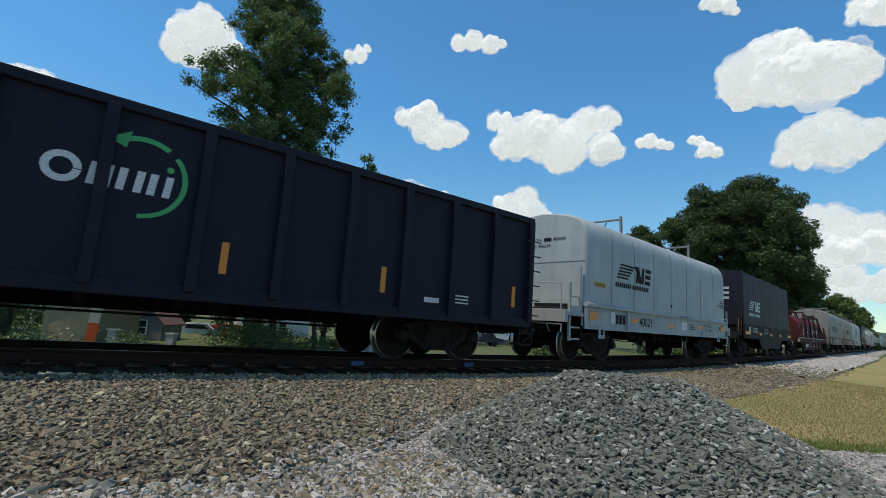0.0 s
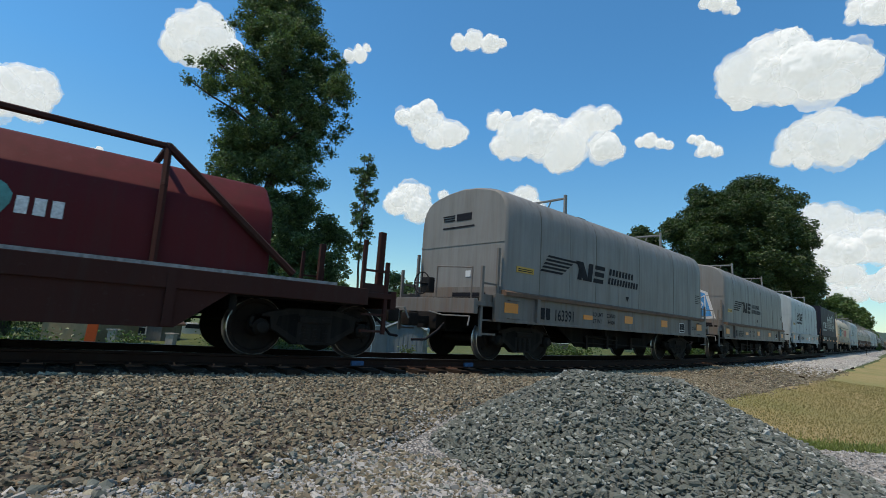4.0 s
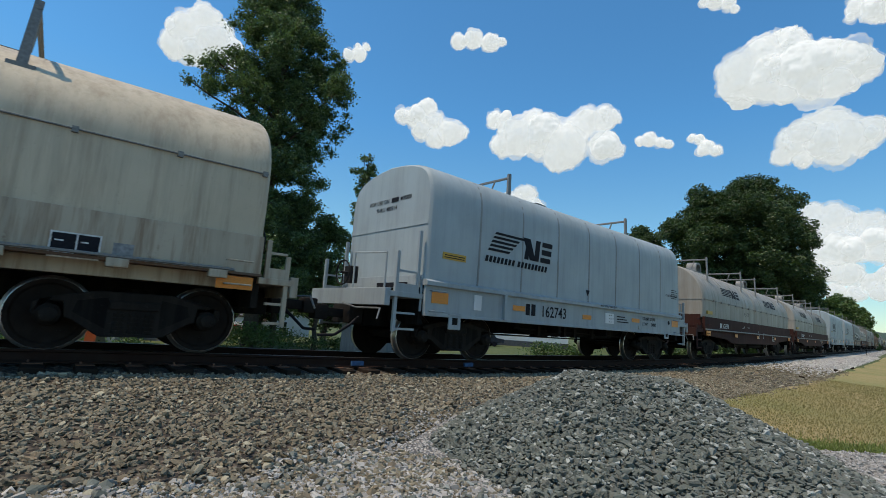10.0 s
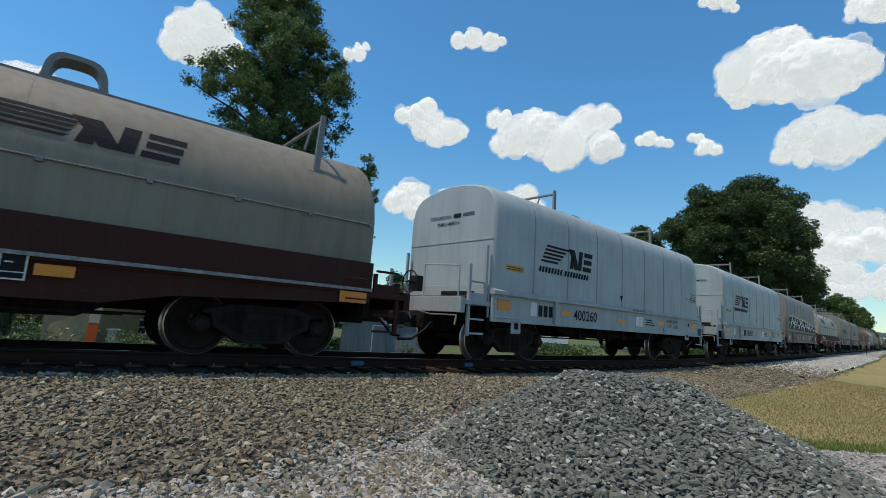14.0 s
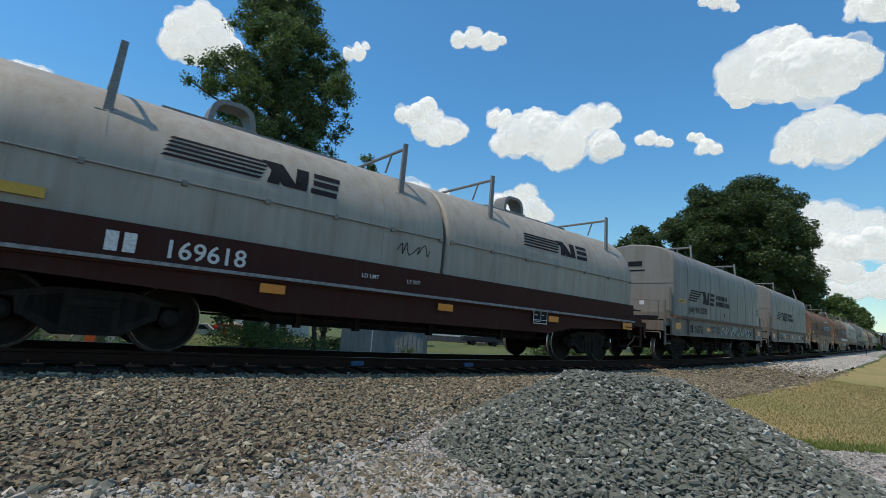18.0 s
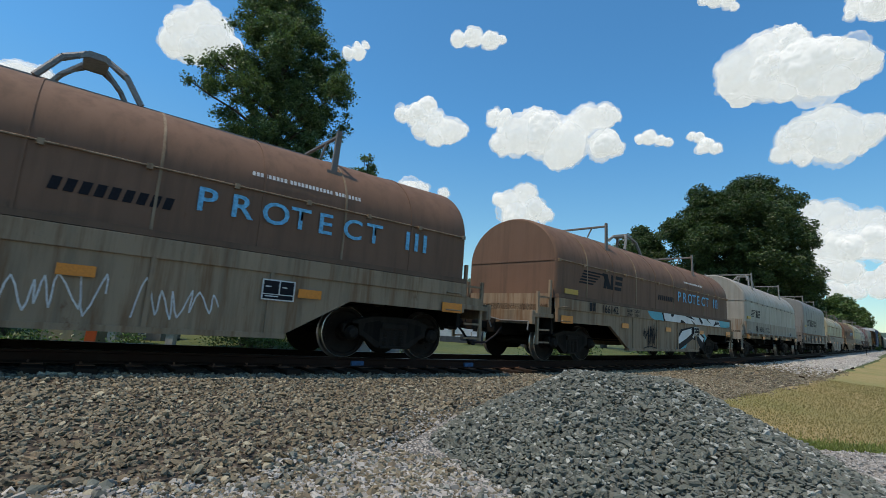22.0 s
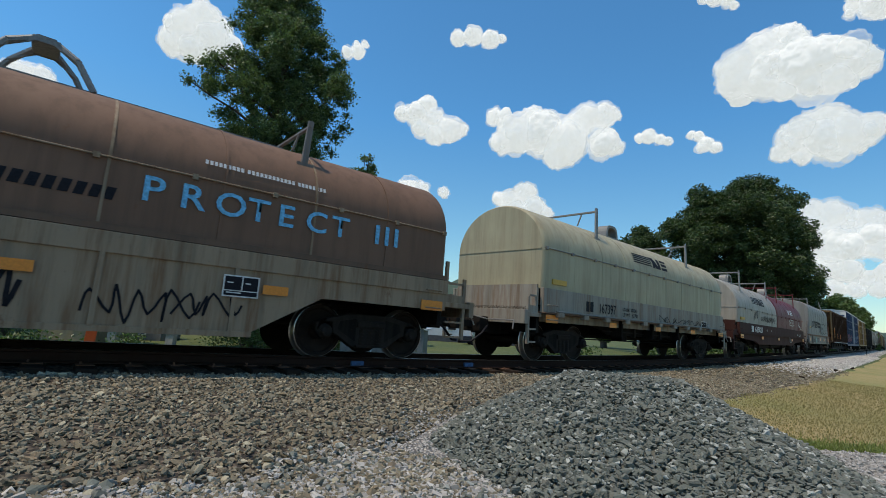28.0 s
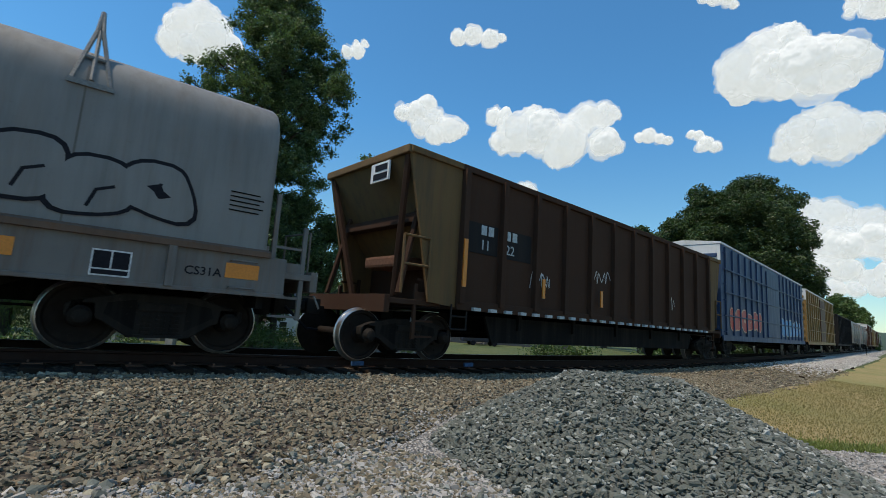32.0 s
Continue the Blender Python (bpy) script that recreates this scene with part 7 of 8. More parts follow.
def red_car(spec):
    """Low oxide-red coil car with a roof-high truss frame and diagonal braces."""
    h = (spec["R"] - spec["L"]) / 2
    car = car_empty(spec["label"])
    red, sill = M["wine_red"], M["sill_red"]
    sk = SKIN["D"]
    a, b = -h + 1.9, h - 1.7
    part("cover", hood_mesh(sk, a, b, red, 0.004, 3, 0.97), red, car, "deep red sloped-shoulder cover", 30)
    for sg in (-1, 1):
        part("ledge", boxes((-h + 1.2, h - 0.6, sg * 1.38 - 0.06, sg * 1.38 + 0.06, 1.24, 1.30)), M["white_strip"], car)
        part("side_sill", boxes((-h, h, sg * 1.40 - 0.05, sg * 1.40 + 0.05, 0.96, 1.25), bevel=0.01), sill, car)
        low = [(-h + 2.2, 1.0), (-h + 2.9, 0.42), (h - 2.9, 0.42), (h - 2.2, 1.0)]
        part("lower_side", plate_xz(bmesh.new(), low, sg * 1.36 - 0.05, sg * 1.36 + 0.05), sill, car)
    for x in np.linspace(-h + 3.0, h - 3.0, 6):
        part("side_post", boxes((x - 0.06, x + 0.06, -1.46, -1.40, 0.44, 1.2)), sill, car)
    for sg in (-1, 1):
        xs = [-h + 4.75, -h + 7.08, -h + 9.35, -h + 11.85]
        for x in xs:
            part("truss_post", rods([[(x, sg * 1.36, 1.3), (x, sg * 1.30, 2.4), (x, sg * 1.18, 3.24 if x == xs[0] else 3.06)]], 0.05), sill, car)
        part("truss_chord", rods([[(xs[0] - 0.05, sg * 1.18, 3.02), (xs[-1] + 0.05, sg * 1.18, 3.02)]], 0.05), sill, car)
        part("truss_tie", rods([[(xs[0], sg * 1.18, 3.18), (xs[0], 0.0, 3.2)], [(xs[-1], sg * 1.18, 3.02), (xs[-1], 0.0, 3.02)]], 0.045), sill, car)
        part("truss_brace", rods([[(xs[0], sg * 1.2, 3.1), (a + 0.1, sg * 1.40, 1.36)], [(xs[-1], sg * 1.2, 3.02), (-h + 13.75, sg * 1.40, 1.36)]], 0.06), sill, car, "long red diagonal brace")
    roof_tripod(car, (a + b) / 2, 2.9, sill)
    underframe(car, h, 1.36, 0.6, 1.0, sill, h - 0.75)
    for way in (-1, 1):
        end_deck(car, h - 0.2, way, sill, 0.75, 1.2, 0.95)
        x = way * (h + 0.3)
        part("stake", boxes((x - 0.06, x + 0.06, -1.30, -1.2, 1.1, 2.36), bevel=0.01), sill, car)
        part("stake", boxes((x - 0.06, x + 0.06, 1.2, 1.3, 1.1, 2.36), bevel=0.01), sill, car)
    part("lading_band", boxes((a + 0.2, a + 1.35, -1.30, -1.26, 2.24, 2.28)), sill, car)
    y = -1.452
    at = sk[1]
    bar_words(car, at, a + 1.8, 0.78, 0.12, [0.5], M["ink_white"])
    decal("round_emblem", [[(a + 2.05 + 0.24 * math.cos(t), 0.5 + 0.22 * math.sin(t)) for t in np.linspace(0, 5.2, 14)] + [(a + 2.05 + 0.15 * math.cos(t), 0.5 + 0.13 * math.sin(t)) for t in np.linspace(5.2, 0, 14)]], at, M["ink_white"], car, "white ring emblem")
    bar_words(car, at, a + 1.62, 0.24, 0.08, [0.4], M["ink_white"])
    for k in range(6):
        bar_words(car, at, a + 2.97, 0.82 - 0.1 * k, 0.05, [0.5 + 0.1 * (k % 2), 0.35], M["ink_white"])
    bar_words(car, at, a + 5.15, 0.68, 0.12, [0.95], M["ink_white"])
    decal("round_emblem", [[(a + 6.4 + 0.22 * math.cos(t), 0.58 + 0.24 * math.sin(t)) for t in np.linspace(0, 6.2, 16)] + [(a + 6.4 + 0.12 * math.cos(t), 0.6 + 0.13 * math.sin(t)) for t in np.linspace(6.2, 0, 16)]], at, M["ink_white"], car)
    decal("spray_tag", [[(a + 4.95 + 0.18 * i, 0.3 + 0.03 * (i % 3)), (a + 5.01 + 0.18 * i, 0.3), (a + 5.12 + 0.18 * i, 0.56), (a + 5.06 + 0.18 * i, 0.58)] for i in range(7)], at, M["ink_white"], car, "white scrawled spray tag")
    bar_words(car, at, a + 7.15, 0.44, 0.22, [0.3], M["ink_white"])
    bar_words(car, at, a + 8.5, 0.44, 0.22, [0.5], M["ink_white"])
    decal("spray_blob", [[(a + 7.95 + 0.5 * math.cos(t) * (1 + 0.1 * math.sin(3 * t)), 0.54 + 0.4 * math.sin(t)) for t in np.linspace(0, 6.0, 20)]], at, M["teal"], car, "teal spray-paint blob")
    number_on(car, "631339", -h + 3.35, 0.62, 0.24, M["ink_white"], -1.468, 2, 1.02, -h + 3.74)
    for x, t in ((-0.16, "LD LMT"), (-0.16, "LT WT"), (1.08, "NEW 9-93"), (1.94, "GBSR"), (3.4, "G52U")):
        writing("stencil", t, -h + 5.6 + x, 0.80 if t == "LD LMT" else 0.62, 0.11, M["ink_white"], car, -1.468)
    part("reflector", boxes((-h + 0.1, -h + 1.0, y - 0.01, y, 1.0, 1.18)), M["orange"], car, "orange reflective plate")
    part("reflector", boxes((-h + 6.9, -h + 7.3, y - 0.01, y, 1.04, 1.14)), M["orange"], car, "orange reflective plate")
    return car, h
# ---- the train, from its head on: L and R are the ends of each cover along the train ----
BLUE = "pale blue-grey coil car with a seamed box cover and dark emblem"
GREY = "dull grey coil car with a box cover and dark emblem"
TRAIN = []
# the head of the train
TRAIN += [
    dict(f="omni", kind="C", L=-4.4, R=11.75, hood=["navy"], z1=3.42, posts=14, label="navy black open gondola with outside posts"),
    dict(f="hood", L=13.9, R=24.9, hood="hood_blue", sill="sill_light", num="400211", let=4, label=BLUE),
    dict(f="dark", L=27.72, R=38.42, num="162326", label="black gondola under a navy flat-topped cover"),
    dict(f="red", L=41.1, R=56.2, label="low deep red coil car with diagonal roof braces"),
    dict(f="hood", L=59.35, R=70.6, hood="hood_grey", sill="sill_grey", num="163391", let=2, label=GREY),
    dict(f="hood", L=73.5, R=85.0, hood="hood_grey", sill="sill_grey", num="163561", let=2, tag="end", label="dull grey coil car with blue spray paint on its end"),
    dict(f="hood", L=88.15, R=99.15, hood="hood_blue", sill="sill_light", num="400088", let=4, label=BLUE),
    dict(f="dark", L=101.9, R=112.58, num="162233", tag="karso", label="black gondola under a navy cover with silver spray lettering"),
]
# coil cars
TRAIN += [
    dict(f="round", kind="E", L=115.1, R=127.95, hood=["hood_cream"], sill="sill_cream", num="623882", let=2, tag="cream", label="cream barrel-covered coil car with turquoise and red spray paint"),
    dict(f="hood", L=130.9, R=142.0, hood="hood_blue", sill="sill_light", num="162743", let=2, label=BLUE),
    dict(f="round", kind="F", L=144.6, M=152.4, R=160.75, hood=["hood_white", "hood_white"], sill="sill_red", num="628578", let=2, label="oxide red coil car with two pale grey barrel covers"),
    dict(f="round", kind="F", L=163.1, M=171.35, R=179.5, hood=["hood_white", "hood_khaki"], sill="sill_red", num="628362", let=2, label="oxide red coil car with two grey barrel covers"),
    dict(f="hood", L=182.25, R=193.35, hood="hood_blue", sill="sill_light", num="400260", let=4, label=BLUE),
    dict(f="hood", L=196.6, R=207.75, hood="hood_blue", sill="sill_light", num="162557", let=2, label=BLUE),
    dict(f="hood", L=209.9, R=221.2, hood="hood_grey", sill="sill_grey", num="163220", let=2, tag="wild", no_logo=True, label="dull grey coil car with a long black and white spray piece"),
    dict(f="round", kind="F", L=224.0, M=231.1, R=238.35, hood=["hood_white", "hood_white"], sill="sill_red", num="169618", let=2, label="oxide red coil car with two pale barrel covers"),
]
# more coil cars
TRAIN += [
    dict(f="hood", L=241.35, R=252.55, hood="hood_grey", sill="sill_grey", num="163753", let=2, tag="date", label="dull grey coil car with a scrawled date and sill graffiti"),
    dict(f="hood", L=255.62, R=266.78, hood="hood_grey", sill="sill_grey", num="163748", let=2, label=GREY),
    dict(f="round", kind="G", L=269.7, R=282.15, hood=["hood_brown"], sill="sill_tan", num="165806", let=2, tag="words", label="rusty brown coil car on a stained tan fish-belly side"),
    dict(f="round", kind="G", L=284.95, R=297.7, hood=["hood_brown"], sill="sill_tan", num="166142", let=2, tag="words2", label="rusty brown coil car with white and cyan spray paint"),
    dict(f="round", kind="E", L=300.5, R=313.18, hood=["hood_white"], sill="sill_pale", num="165016", let=2, tag="logo", label="chalky white coil car with one long barrel cover"),
    dict(f="hood", L=316.45, R=327.85, hood="hood_grey", sill="sill_grey", num="168675", let=2, ribs=(-5.3, -3.0, -1.2, 0.9, 2.7, 4.9), label="dull grey coil car with posts along its sill"),
    dict(f="round", kind="G", L=330.2, R=343.0, hood=["hood_green"], sill="sill_pale", num="165460", let=2, loop=True, tag="logo", label="pale green-cream barrel-covered coil car on a grey fish-belly side"),
    dict(f="round", kind="G", L=345.6, R=358.2, hood=["hood_brown"], sill="sill_tan", num="164910", let=2, tag="words3", label="rusty brown coil car with black scrawls on tan sides"),
]
# coil cars of the last third
TRAIN += [
    dict(f="round", kind="E", L=361.0, R=373.5, hood=["hood_green"], sill="sill_pale", num="167397", let=2, loop=True, tag="high", label="pale green-cream coil car with one long barrel cover"),
    dict(f="round", kind="F", L=375.9, M=384.25, R=392.48, hood=["hood_white", "hood_red"], sill="sill_red", num="628821", let=2, cover=("", "deep red barrel cover"), label="oxide red coil car with one pale grey and one red cover"),
    dict(f="hood", L=395.3, R=406.3, hood="hood_grey", sill="sill_grey", num="163221", let=2, tag="namoc", label="dull grey coil car with a silver spray tag"),
    dict(f="dump", kind="C", L=409.87, R=423.1, hood=["dump_brown"], z1=4.15, label="dark brown ribbed gondola with dirty yellow-tan slanted ends"),
    dict(f="box", L=424.9, R=444.2, hood=["box_blue", "box_blue"], z1=5.0, label="faded blue boxcar with a pale roof"),
    dict(f="box", L=445.9, R=463.2, hood=["box_yellow", "box_brown"], z1=4.9, label="faded yellow boxcar with brown doors"),
    dict(f="gon", kind="C", L=465.0, R=481.0, hood=["black"], z1=4.1, posts=12, label="sooty black high-sided open gondola"),
    dict(f="hop", L=483.0, R=499.5, hood=["hood_grey"], label="dull grey covered hopper car"),
]
# the tail, far up the line
TRAIN += [
    dict(f="hop", L=501.5, R=518.0, hood=["hood_grey"], label="dull grey covered hopper car"),
    dict(f="box", L=520.0, R=536.5, hood=["box_brown", "box_brown"], z1=4.9, label="brown boxcar with a pale roof"),
    dict(f="box", L=538.5, R=555.0, hood=["box_yellow", "box_yellow"], z1=4.6, label="faded yellow boxcar with side posts"),
    dict(f="box", L=557.0, R=573.5, hood=["box_brown", "box_brown"], z1=4.6, label="plain brown boxcar with ribs"),
    dict(f="hop", L=575.5, R=592.0, hood=["hood_grey"], label="dull grey covered hopper car"),
]
CARS = []
LOWER = Matrix.Diagonal((1, 1, 0.955, 1))


def stroke(pts, w, x=0.0, v=0.0, k=1.0):
    """A brush line of width w as four-cornered pieces."""
    out = []
    for (x0, v0), (x1, v1) in zip(pts, pts[1:]):
        d = Vector((x1 - x0, v1 - v0)).normalized()
        n = Vector((-d.y, d.x)) * w / 2
        e = d * w * 0.3
        out.append([(x + k * (x0 - e.x) - n.x, v + k * (v0 - e.y) - n.y), (x + k * (x1 + e.x) - n.x, v + k * (v1 + e.y) - n.y), (x + k * (x1 + e.x) + n.x, v + k * (v1 + e.y) + n.y), (x + k * (x0 - e.x) + n.x, v + k * (v0 - e.y) + n.y)])
    return out


def blob(x, v, rx, rv, wob=0.12, seed=1, n=22):
    r = random.Random(seed)
    f = [1 + wob * math.sin(3 * t + r.random() * 6) for t in np.linspace(0, 6.283, n, endpoint=False)]
    return [(x + rx * math.cos(t) * g, v + rv * math.sin(t) * g) for t, g in zip(np.linspace(0, 6.283, n, endpoint=False), f)]


def scrawl(car, at, x, v, w, h, mat, seed, n=14, width=0.03, label="scrawled spray tag", off=0.011):
    """Loose looping handwriting that spells nothing."""
    r = random.Random(seed)
    pts = []
    for i in range(n):
        t = i / (n - 1)
        pts.append((t * w + r.uniform(-0.09, 0.09) * w, h * (0.5 + (0.5 if i % 2 else -0.5) * r.uniform(0.35, 1.0))))
    fine = []
    for i in range(len(pts) - 1):
        p0, p1, p2, p3 = (Vector(pts[max(0, min(len(pts) - 1, i + d))]) for d in (-1, 0, 1, 2))
        for s in (0.0, 0.34, 0.67):
            fine.append(tuple(0.5 * (2 * p1 + (p2 - p0) * s + (2 * p0 - 5 * p1 + 4 * p2 - p3) * s * s + (3 * p1 - p0 - 3 * p2 + p3) * s ** 3)))
    o = decal("spray_tag", stroke(fine, width, x, v), at, mat, car, label, off)
    o["kind"] = "stuff"


def big_letters(car, at, x, v, w, h, fill, edge, seed, n, label, off=0.012):
    """A row of fat bubble shapes with an outline, as a sprayer fills a panel."""
    r = random.Random(seed)
    cw = w / n
    turn = np.linspace(0, 2 * math.pi, 22, endpoint=False)
    for i in range(n):
        cx, cv = x + cw * (i + 0.5), v + h * (0.5 + r.uniform(-0.08, 0.08))
        p1, p2, k1, k2 = r.uniform(0, 6), r.uniform(0, 6), r.uniform(0.05, 0.14), r.uniform(0.03, 0.09)
        rad = [1 + k1 * math.sin(2 * t + p1) + k2 * math.sin(3 * t + p2) for t in turn]
        tall = h * r.uniform(0.44, 0.54)
        shp = [(cx + cw * 0.60 * g * math.copysign(abs(math.cos(t)) ** 0.75, math.cos(t)), cv + tall * g * math.copysign(abs(math.sin(t)) ** 0.75, math.sin(t))) for t, g in zip(turn, rad)]
        lip = min(0.05, h * 0.08)
        big = [(a + (a - cx) / (cw * 0.6) * lip, b + (b - cv) / tall * lip) for a, b in shp]
        decal("spray_edge", [big], at, edge, car, label if i == 0 else "", off + 0.0006 * i)
        decal("spray_fill", [shp], at, fill, car, "", off + 0.003 + 0.0006 * i)
        gap = [(cx + cw * r.uniform(-0.1, 0.1) + cw * 0.14 * math.cos(t), cv + h * 0.02 + tall * r.uniform(0.28, 0.34) * math.sin(t)) for t in turn[::2]]
        if r.random() < 0.6:
            decal("spray_line", [gap], at, edge, car, "", off + 0.006 + 0.0006 * i)
        else:
            decal("spray_line", stroke([(cx - cw * 0.05, cv - tall * 0.7), (cx + cw * 0.05, cv - tall * 0.1), (cx + cw * 0.3, cv + tall * 0.1)], 0.04), at, edge, car, "", off + 0.006 + 0.0006 * i)


def sharp_letters(car, at, x, v, w, h, mat, seed, n, label, off=0.012, thick=0.09):
    """Tall pointed uprights with diamond ends and hairlines, as in a broad-nib hand, that spell nothing."""
    r = random.Random(seed)
    cw = w / n
    first = True
    for i in range(n):
        for j, dx in enumerate((0.12, 0.42, 0.72)):
            x0, lo, hi = x + cw * (i + dx), v + h * r.uniform(-0.05, 0.18), v + h * r.uniform(0.72, 1.08)
            t = thick * r.uniform(0.8, 1.2)
            blade = [(x0 - t * 0.5, lo + t * 0.4), (x0, lo - t * 0.9), (x0 + t * 0.5, lo + t * 0.4), (x0 + t * 0.35, (lo + hi) / 2), (x0 + t * 0.7, hi), (x0 - t * 0.1, hi + t * 0.8), (x0 - t * 0.8, hi), (x0 - t * 0.35, (lo + hi) / 2)]
            decal("spray_stroke", [blade], at, mat, car, label if first else "", off)
            first = False
            if j < 2:
                z0 = v + h * r.uniform(0.3, 0.9)
                decal("spray_hairline", stroke([(x0, z0), (x0 + cw * 0.16, z0 + h * r.uniform(-0.2, 0.12)), (x0 + cw * 0.32, z0 + h * r.uniform(-0.12, 0.1))], thick * 0.45), at, mat, car, "", off)


for spec in TRAIN:
    f = spec["f"]
    tag = spec.get("tag", "")
    if f == "hood":
        car, h = hood_car(spec)
        at = SKIN["A"][1]
        sill_at = flat(-1.474)
        if spec["sill"] == "sill_light" and spec["let"] == 4:
            number_on(car, spec["num"], -h + 1.58, 1.1, 0.27, M["ink"], -1.474, 4, 1.25, -h + 3.03)
        elif spec["sill"] == "sill_light":
            number_on(car, spec["num"], -h + 2.95, 1.1, 0.27, M["ink"], -1.474, 2, 1.15, -h + 3.5)
        else:
            number_on(car, spec["num"], -h + 1.3, 1.04, 0.28, M["ink"], -1.474, 2, 1.0, -h + 1.82)
        if tag == "end":
            for dy, col in ((0.0, "ink_white"), (0.0, "sky_spray")):
                k = 1.0 if col == "ink_white" else 0.86
                pts = [(y0 * k - 0.05, 2.45 + (z0 - 2.45) * k) for y0, z0 in ((-1.05, 1.75), (-0.75, 2.9), (-0.5, 3.0), (-0.2, 3.25), (0.2, 3.1), (0.6, 3.2), (0.95, 2.8), (1.0, 2.0), (0.6, 1.72), (0.1, 1.85), (-0.4, 1.7))]
                bm = bmesh.new()
                bm.faces.new([bm.verts.new((-h - (0.012 if col == "ink_white" else 0.02), y0, z0)) for y0, z0 in pts])
                part("spray_bubble", bm, M[col], car, "blue bubble spray piece with a white edge")
            for y0 in (-0.6, -0.05, 0.5):
                part("spray_line", rods([[(-h - 0.022, y0 - 0.12, 2.0), (-h - 0.022, y0 - 0.08, 2.75), (-h - 0.022, y0 + 0.14, 2.6), (-h - 0.022, y0 - 0.02, 2.35), (-h - 0.022, y0 + 0.16, 2.05)]], 0.025, 5), M["ink_white"], car)
        if tag == "wild":
            top = [(-h + 0.5, 0.98), (-h + 2.0, 1.03), (-h + 4.8, 0.92), (h - 4.2, 0.86), (h - 2.6, 0.70), (h - 0.3, 0.6)]
            decal("spray_back", [[(-h + 0.4, 0.18), (h - 0.25, 0.10)] + top[::-1]], at, M["ink"], car, "long black spray field with white angular strokes")
            r = random.Random(4)
            low_at = lambda x: 0.2 - 0.006 * (x + h)
            top_at = lambda x: float(np.interp(x, [p[0] for p in top], [p[1] for p in top]))
            x = -h + 0.8
            while x < h - 1.2:
                lo, hi = low_at(x) + 0.05, top_at(x) - 0.07
                way = r.choice((-1, 1, 1))
                run = r.uniform(0.5, 1.1)
                a2, b2 = (hi, lo) if way > 0 else (lo, hi)
                wd = r.uniform(0.05, 0.09)
                decal("spray_stroke", stroke([(x, a2), (x + run * 0.75, (a2 * 0.3 + b2 * 0.7)), (x + run, b2)], wd), at, M["ink_white"], car, "", 0.014)
                decal("spray_stroke", stroke([(x + 0.16, a2), (x + 0.16 + run * 0.6, (a2 * 0.35 + b2 * 0.65)), (x + run + 0.45, (a2 * 0.4 + b2 * 0.6))], wd * 0.8), at, M["ink_white"], car, "", 0.014)
                if r.random() < 0.55:
                    c2 = (lo + hi) / 2
                    decal("spray_patch", [[(x + 0.3, c2 - 0.05), (x + 0.62, c2 - 0.09), (x + 0.55, c2 + 0.06), (x + 0.35, c2 + 0.04)]], at, M["ink_grey"], car, "", 0.013)
                if r.random() < 0.6:
                    decal("spray_spike", [[(x + 0.1, top_at(x) - 0.02), (x + 0.34, top_at(x + 0.3) - 0.02), (x + 0.16, top_at(x) + r.uniform(0.1, 0.22))]], at, M["ink_white"], car, "", 0.013)
                x += r.uniform(0.42, 0.8)
            decal("spray_stroke", stroke(top, 0.05), at, M["ink_white"], car, "", 0.014)
            scrawl(car, sill_at, -h + 5.6, 0.98, 1.1, 0.42, M["ink"], 7, 10, 0.03)
            scrawl(car, sill_at, -h + 7.6, 1.0, 1.0, 0.36, M["ink"], 8, 10, 0.022)
            scrawl(car, sill_at, h - 2.5, 0.98, 0.7, 0.4, M["ink"], 9, 9, 0.022)
        if tag == "date":
            o = writing("spray_writing", "July 9th 2020", -h + 1.35, 1.8, 0.24, M["ink"], car, -1.462, 1.1, "hand-written date in black spray paint")
            scrawl(car, sill_at, -h + 5.0, 0.98, 4.4, 0.48, M["teal"], 17, 22, 0.07, "faded teal spray along the sill", 0.008)
            scrawl(car, sill_at, -h + 5.1, 0.98, 4.3, 0.48, M["ink_grey"], 18, 26, 0.05, "faded silver spray along the sill", 0.011)
            scrawl(car, sill_at, -h + 5.1, 1.0, 4.2, 0.46, M["ink"], 19, 26, 0.025, "black outlines over faded spray", 0.014)
        if tag == "namoc":
            big_letters(car, at, -h + 6.35, 0.18, 3.5, 0.82, M["hood_grey"], M["ink"], 26, 5, "grey bubble spray letters with dark outlines")
            decal("spray_blob", [blob(-h + 3.3, 1.2, 0.42, 0.24, 0.1, 3)], sill_at, M["teal"], car, "teal spray blob", 0.008)
            scrawl(car, sill_at, -h + 3.0, 1.05, 0.6, 0.3, M["ink_white"], 12, 9, 0.025, "white scrawl", 0.014)
        if spec["num"] == "163748":
            scrawl(car, sill_at, -h + 5.0, 0.98, 3.2, 0.45, M["faint_blue"], 31, 18, 0.05, "faint pale blue sprayed scrawl")
            scrawl(car, sill_at, -h + 2.45, 1.2, 0.9, 0.25, M["ink_white"], 32, 12, 0.022, "thin white scrawl")
        if spec["num"] == "168675":
            scrawl(car, sill_at, -h + 5.4, 1.0, 1.3, 0.4, M["ink"], 33, 14, 0.02, "thin black flame scrawl")
            scrawl(car, sill_at, -h + 8.1, 1.0, 1.0, 0.4, M["ink"], 34, 11, 0.02, "thin black scrawl")
    elif f == "dark":
        car, h, at = box_hood_gondola(spec)
        number_on(car, spec["num"], -h + 0.7, 1.28, 0.26, M["ink_grey"], -1.515, 2, 1.13, -h + 1.34)
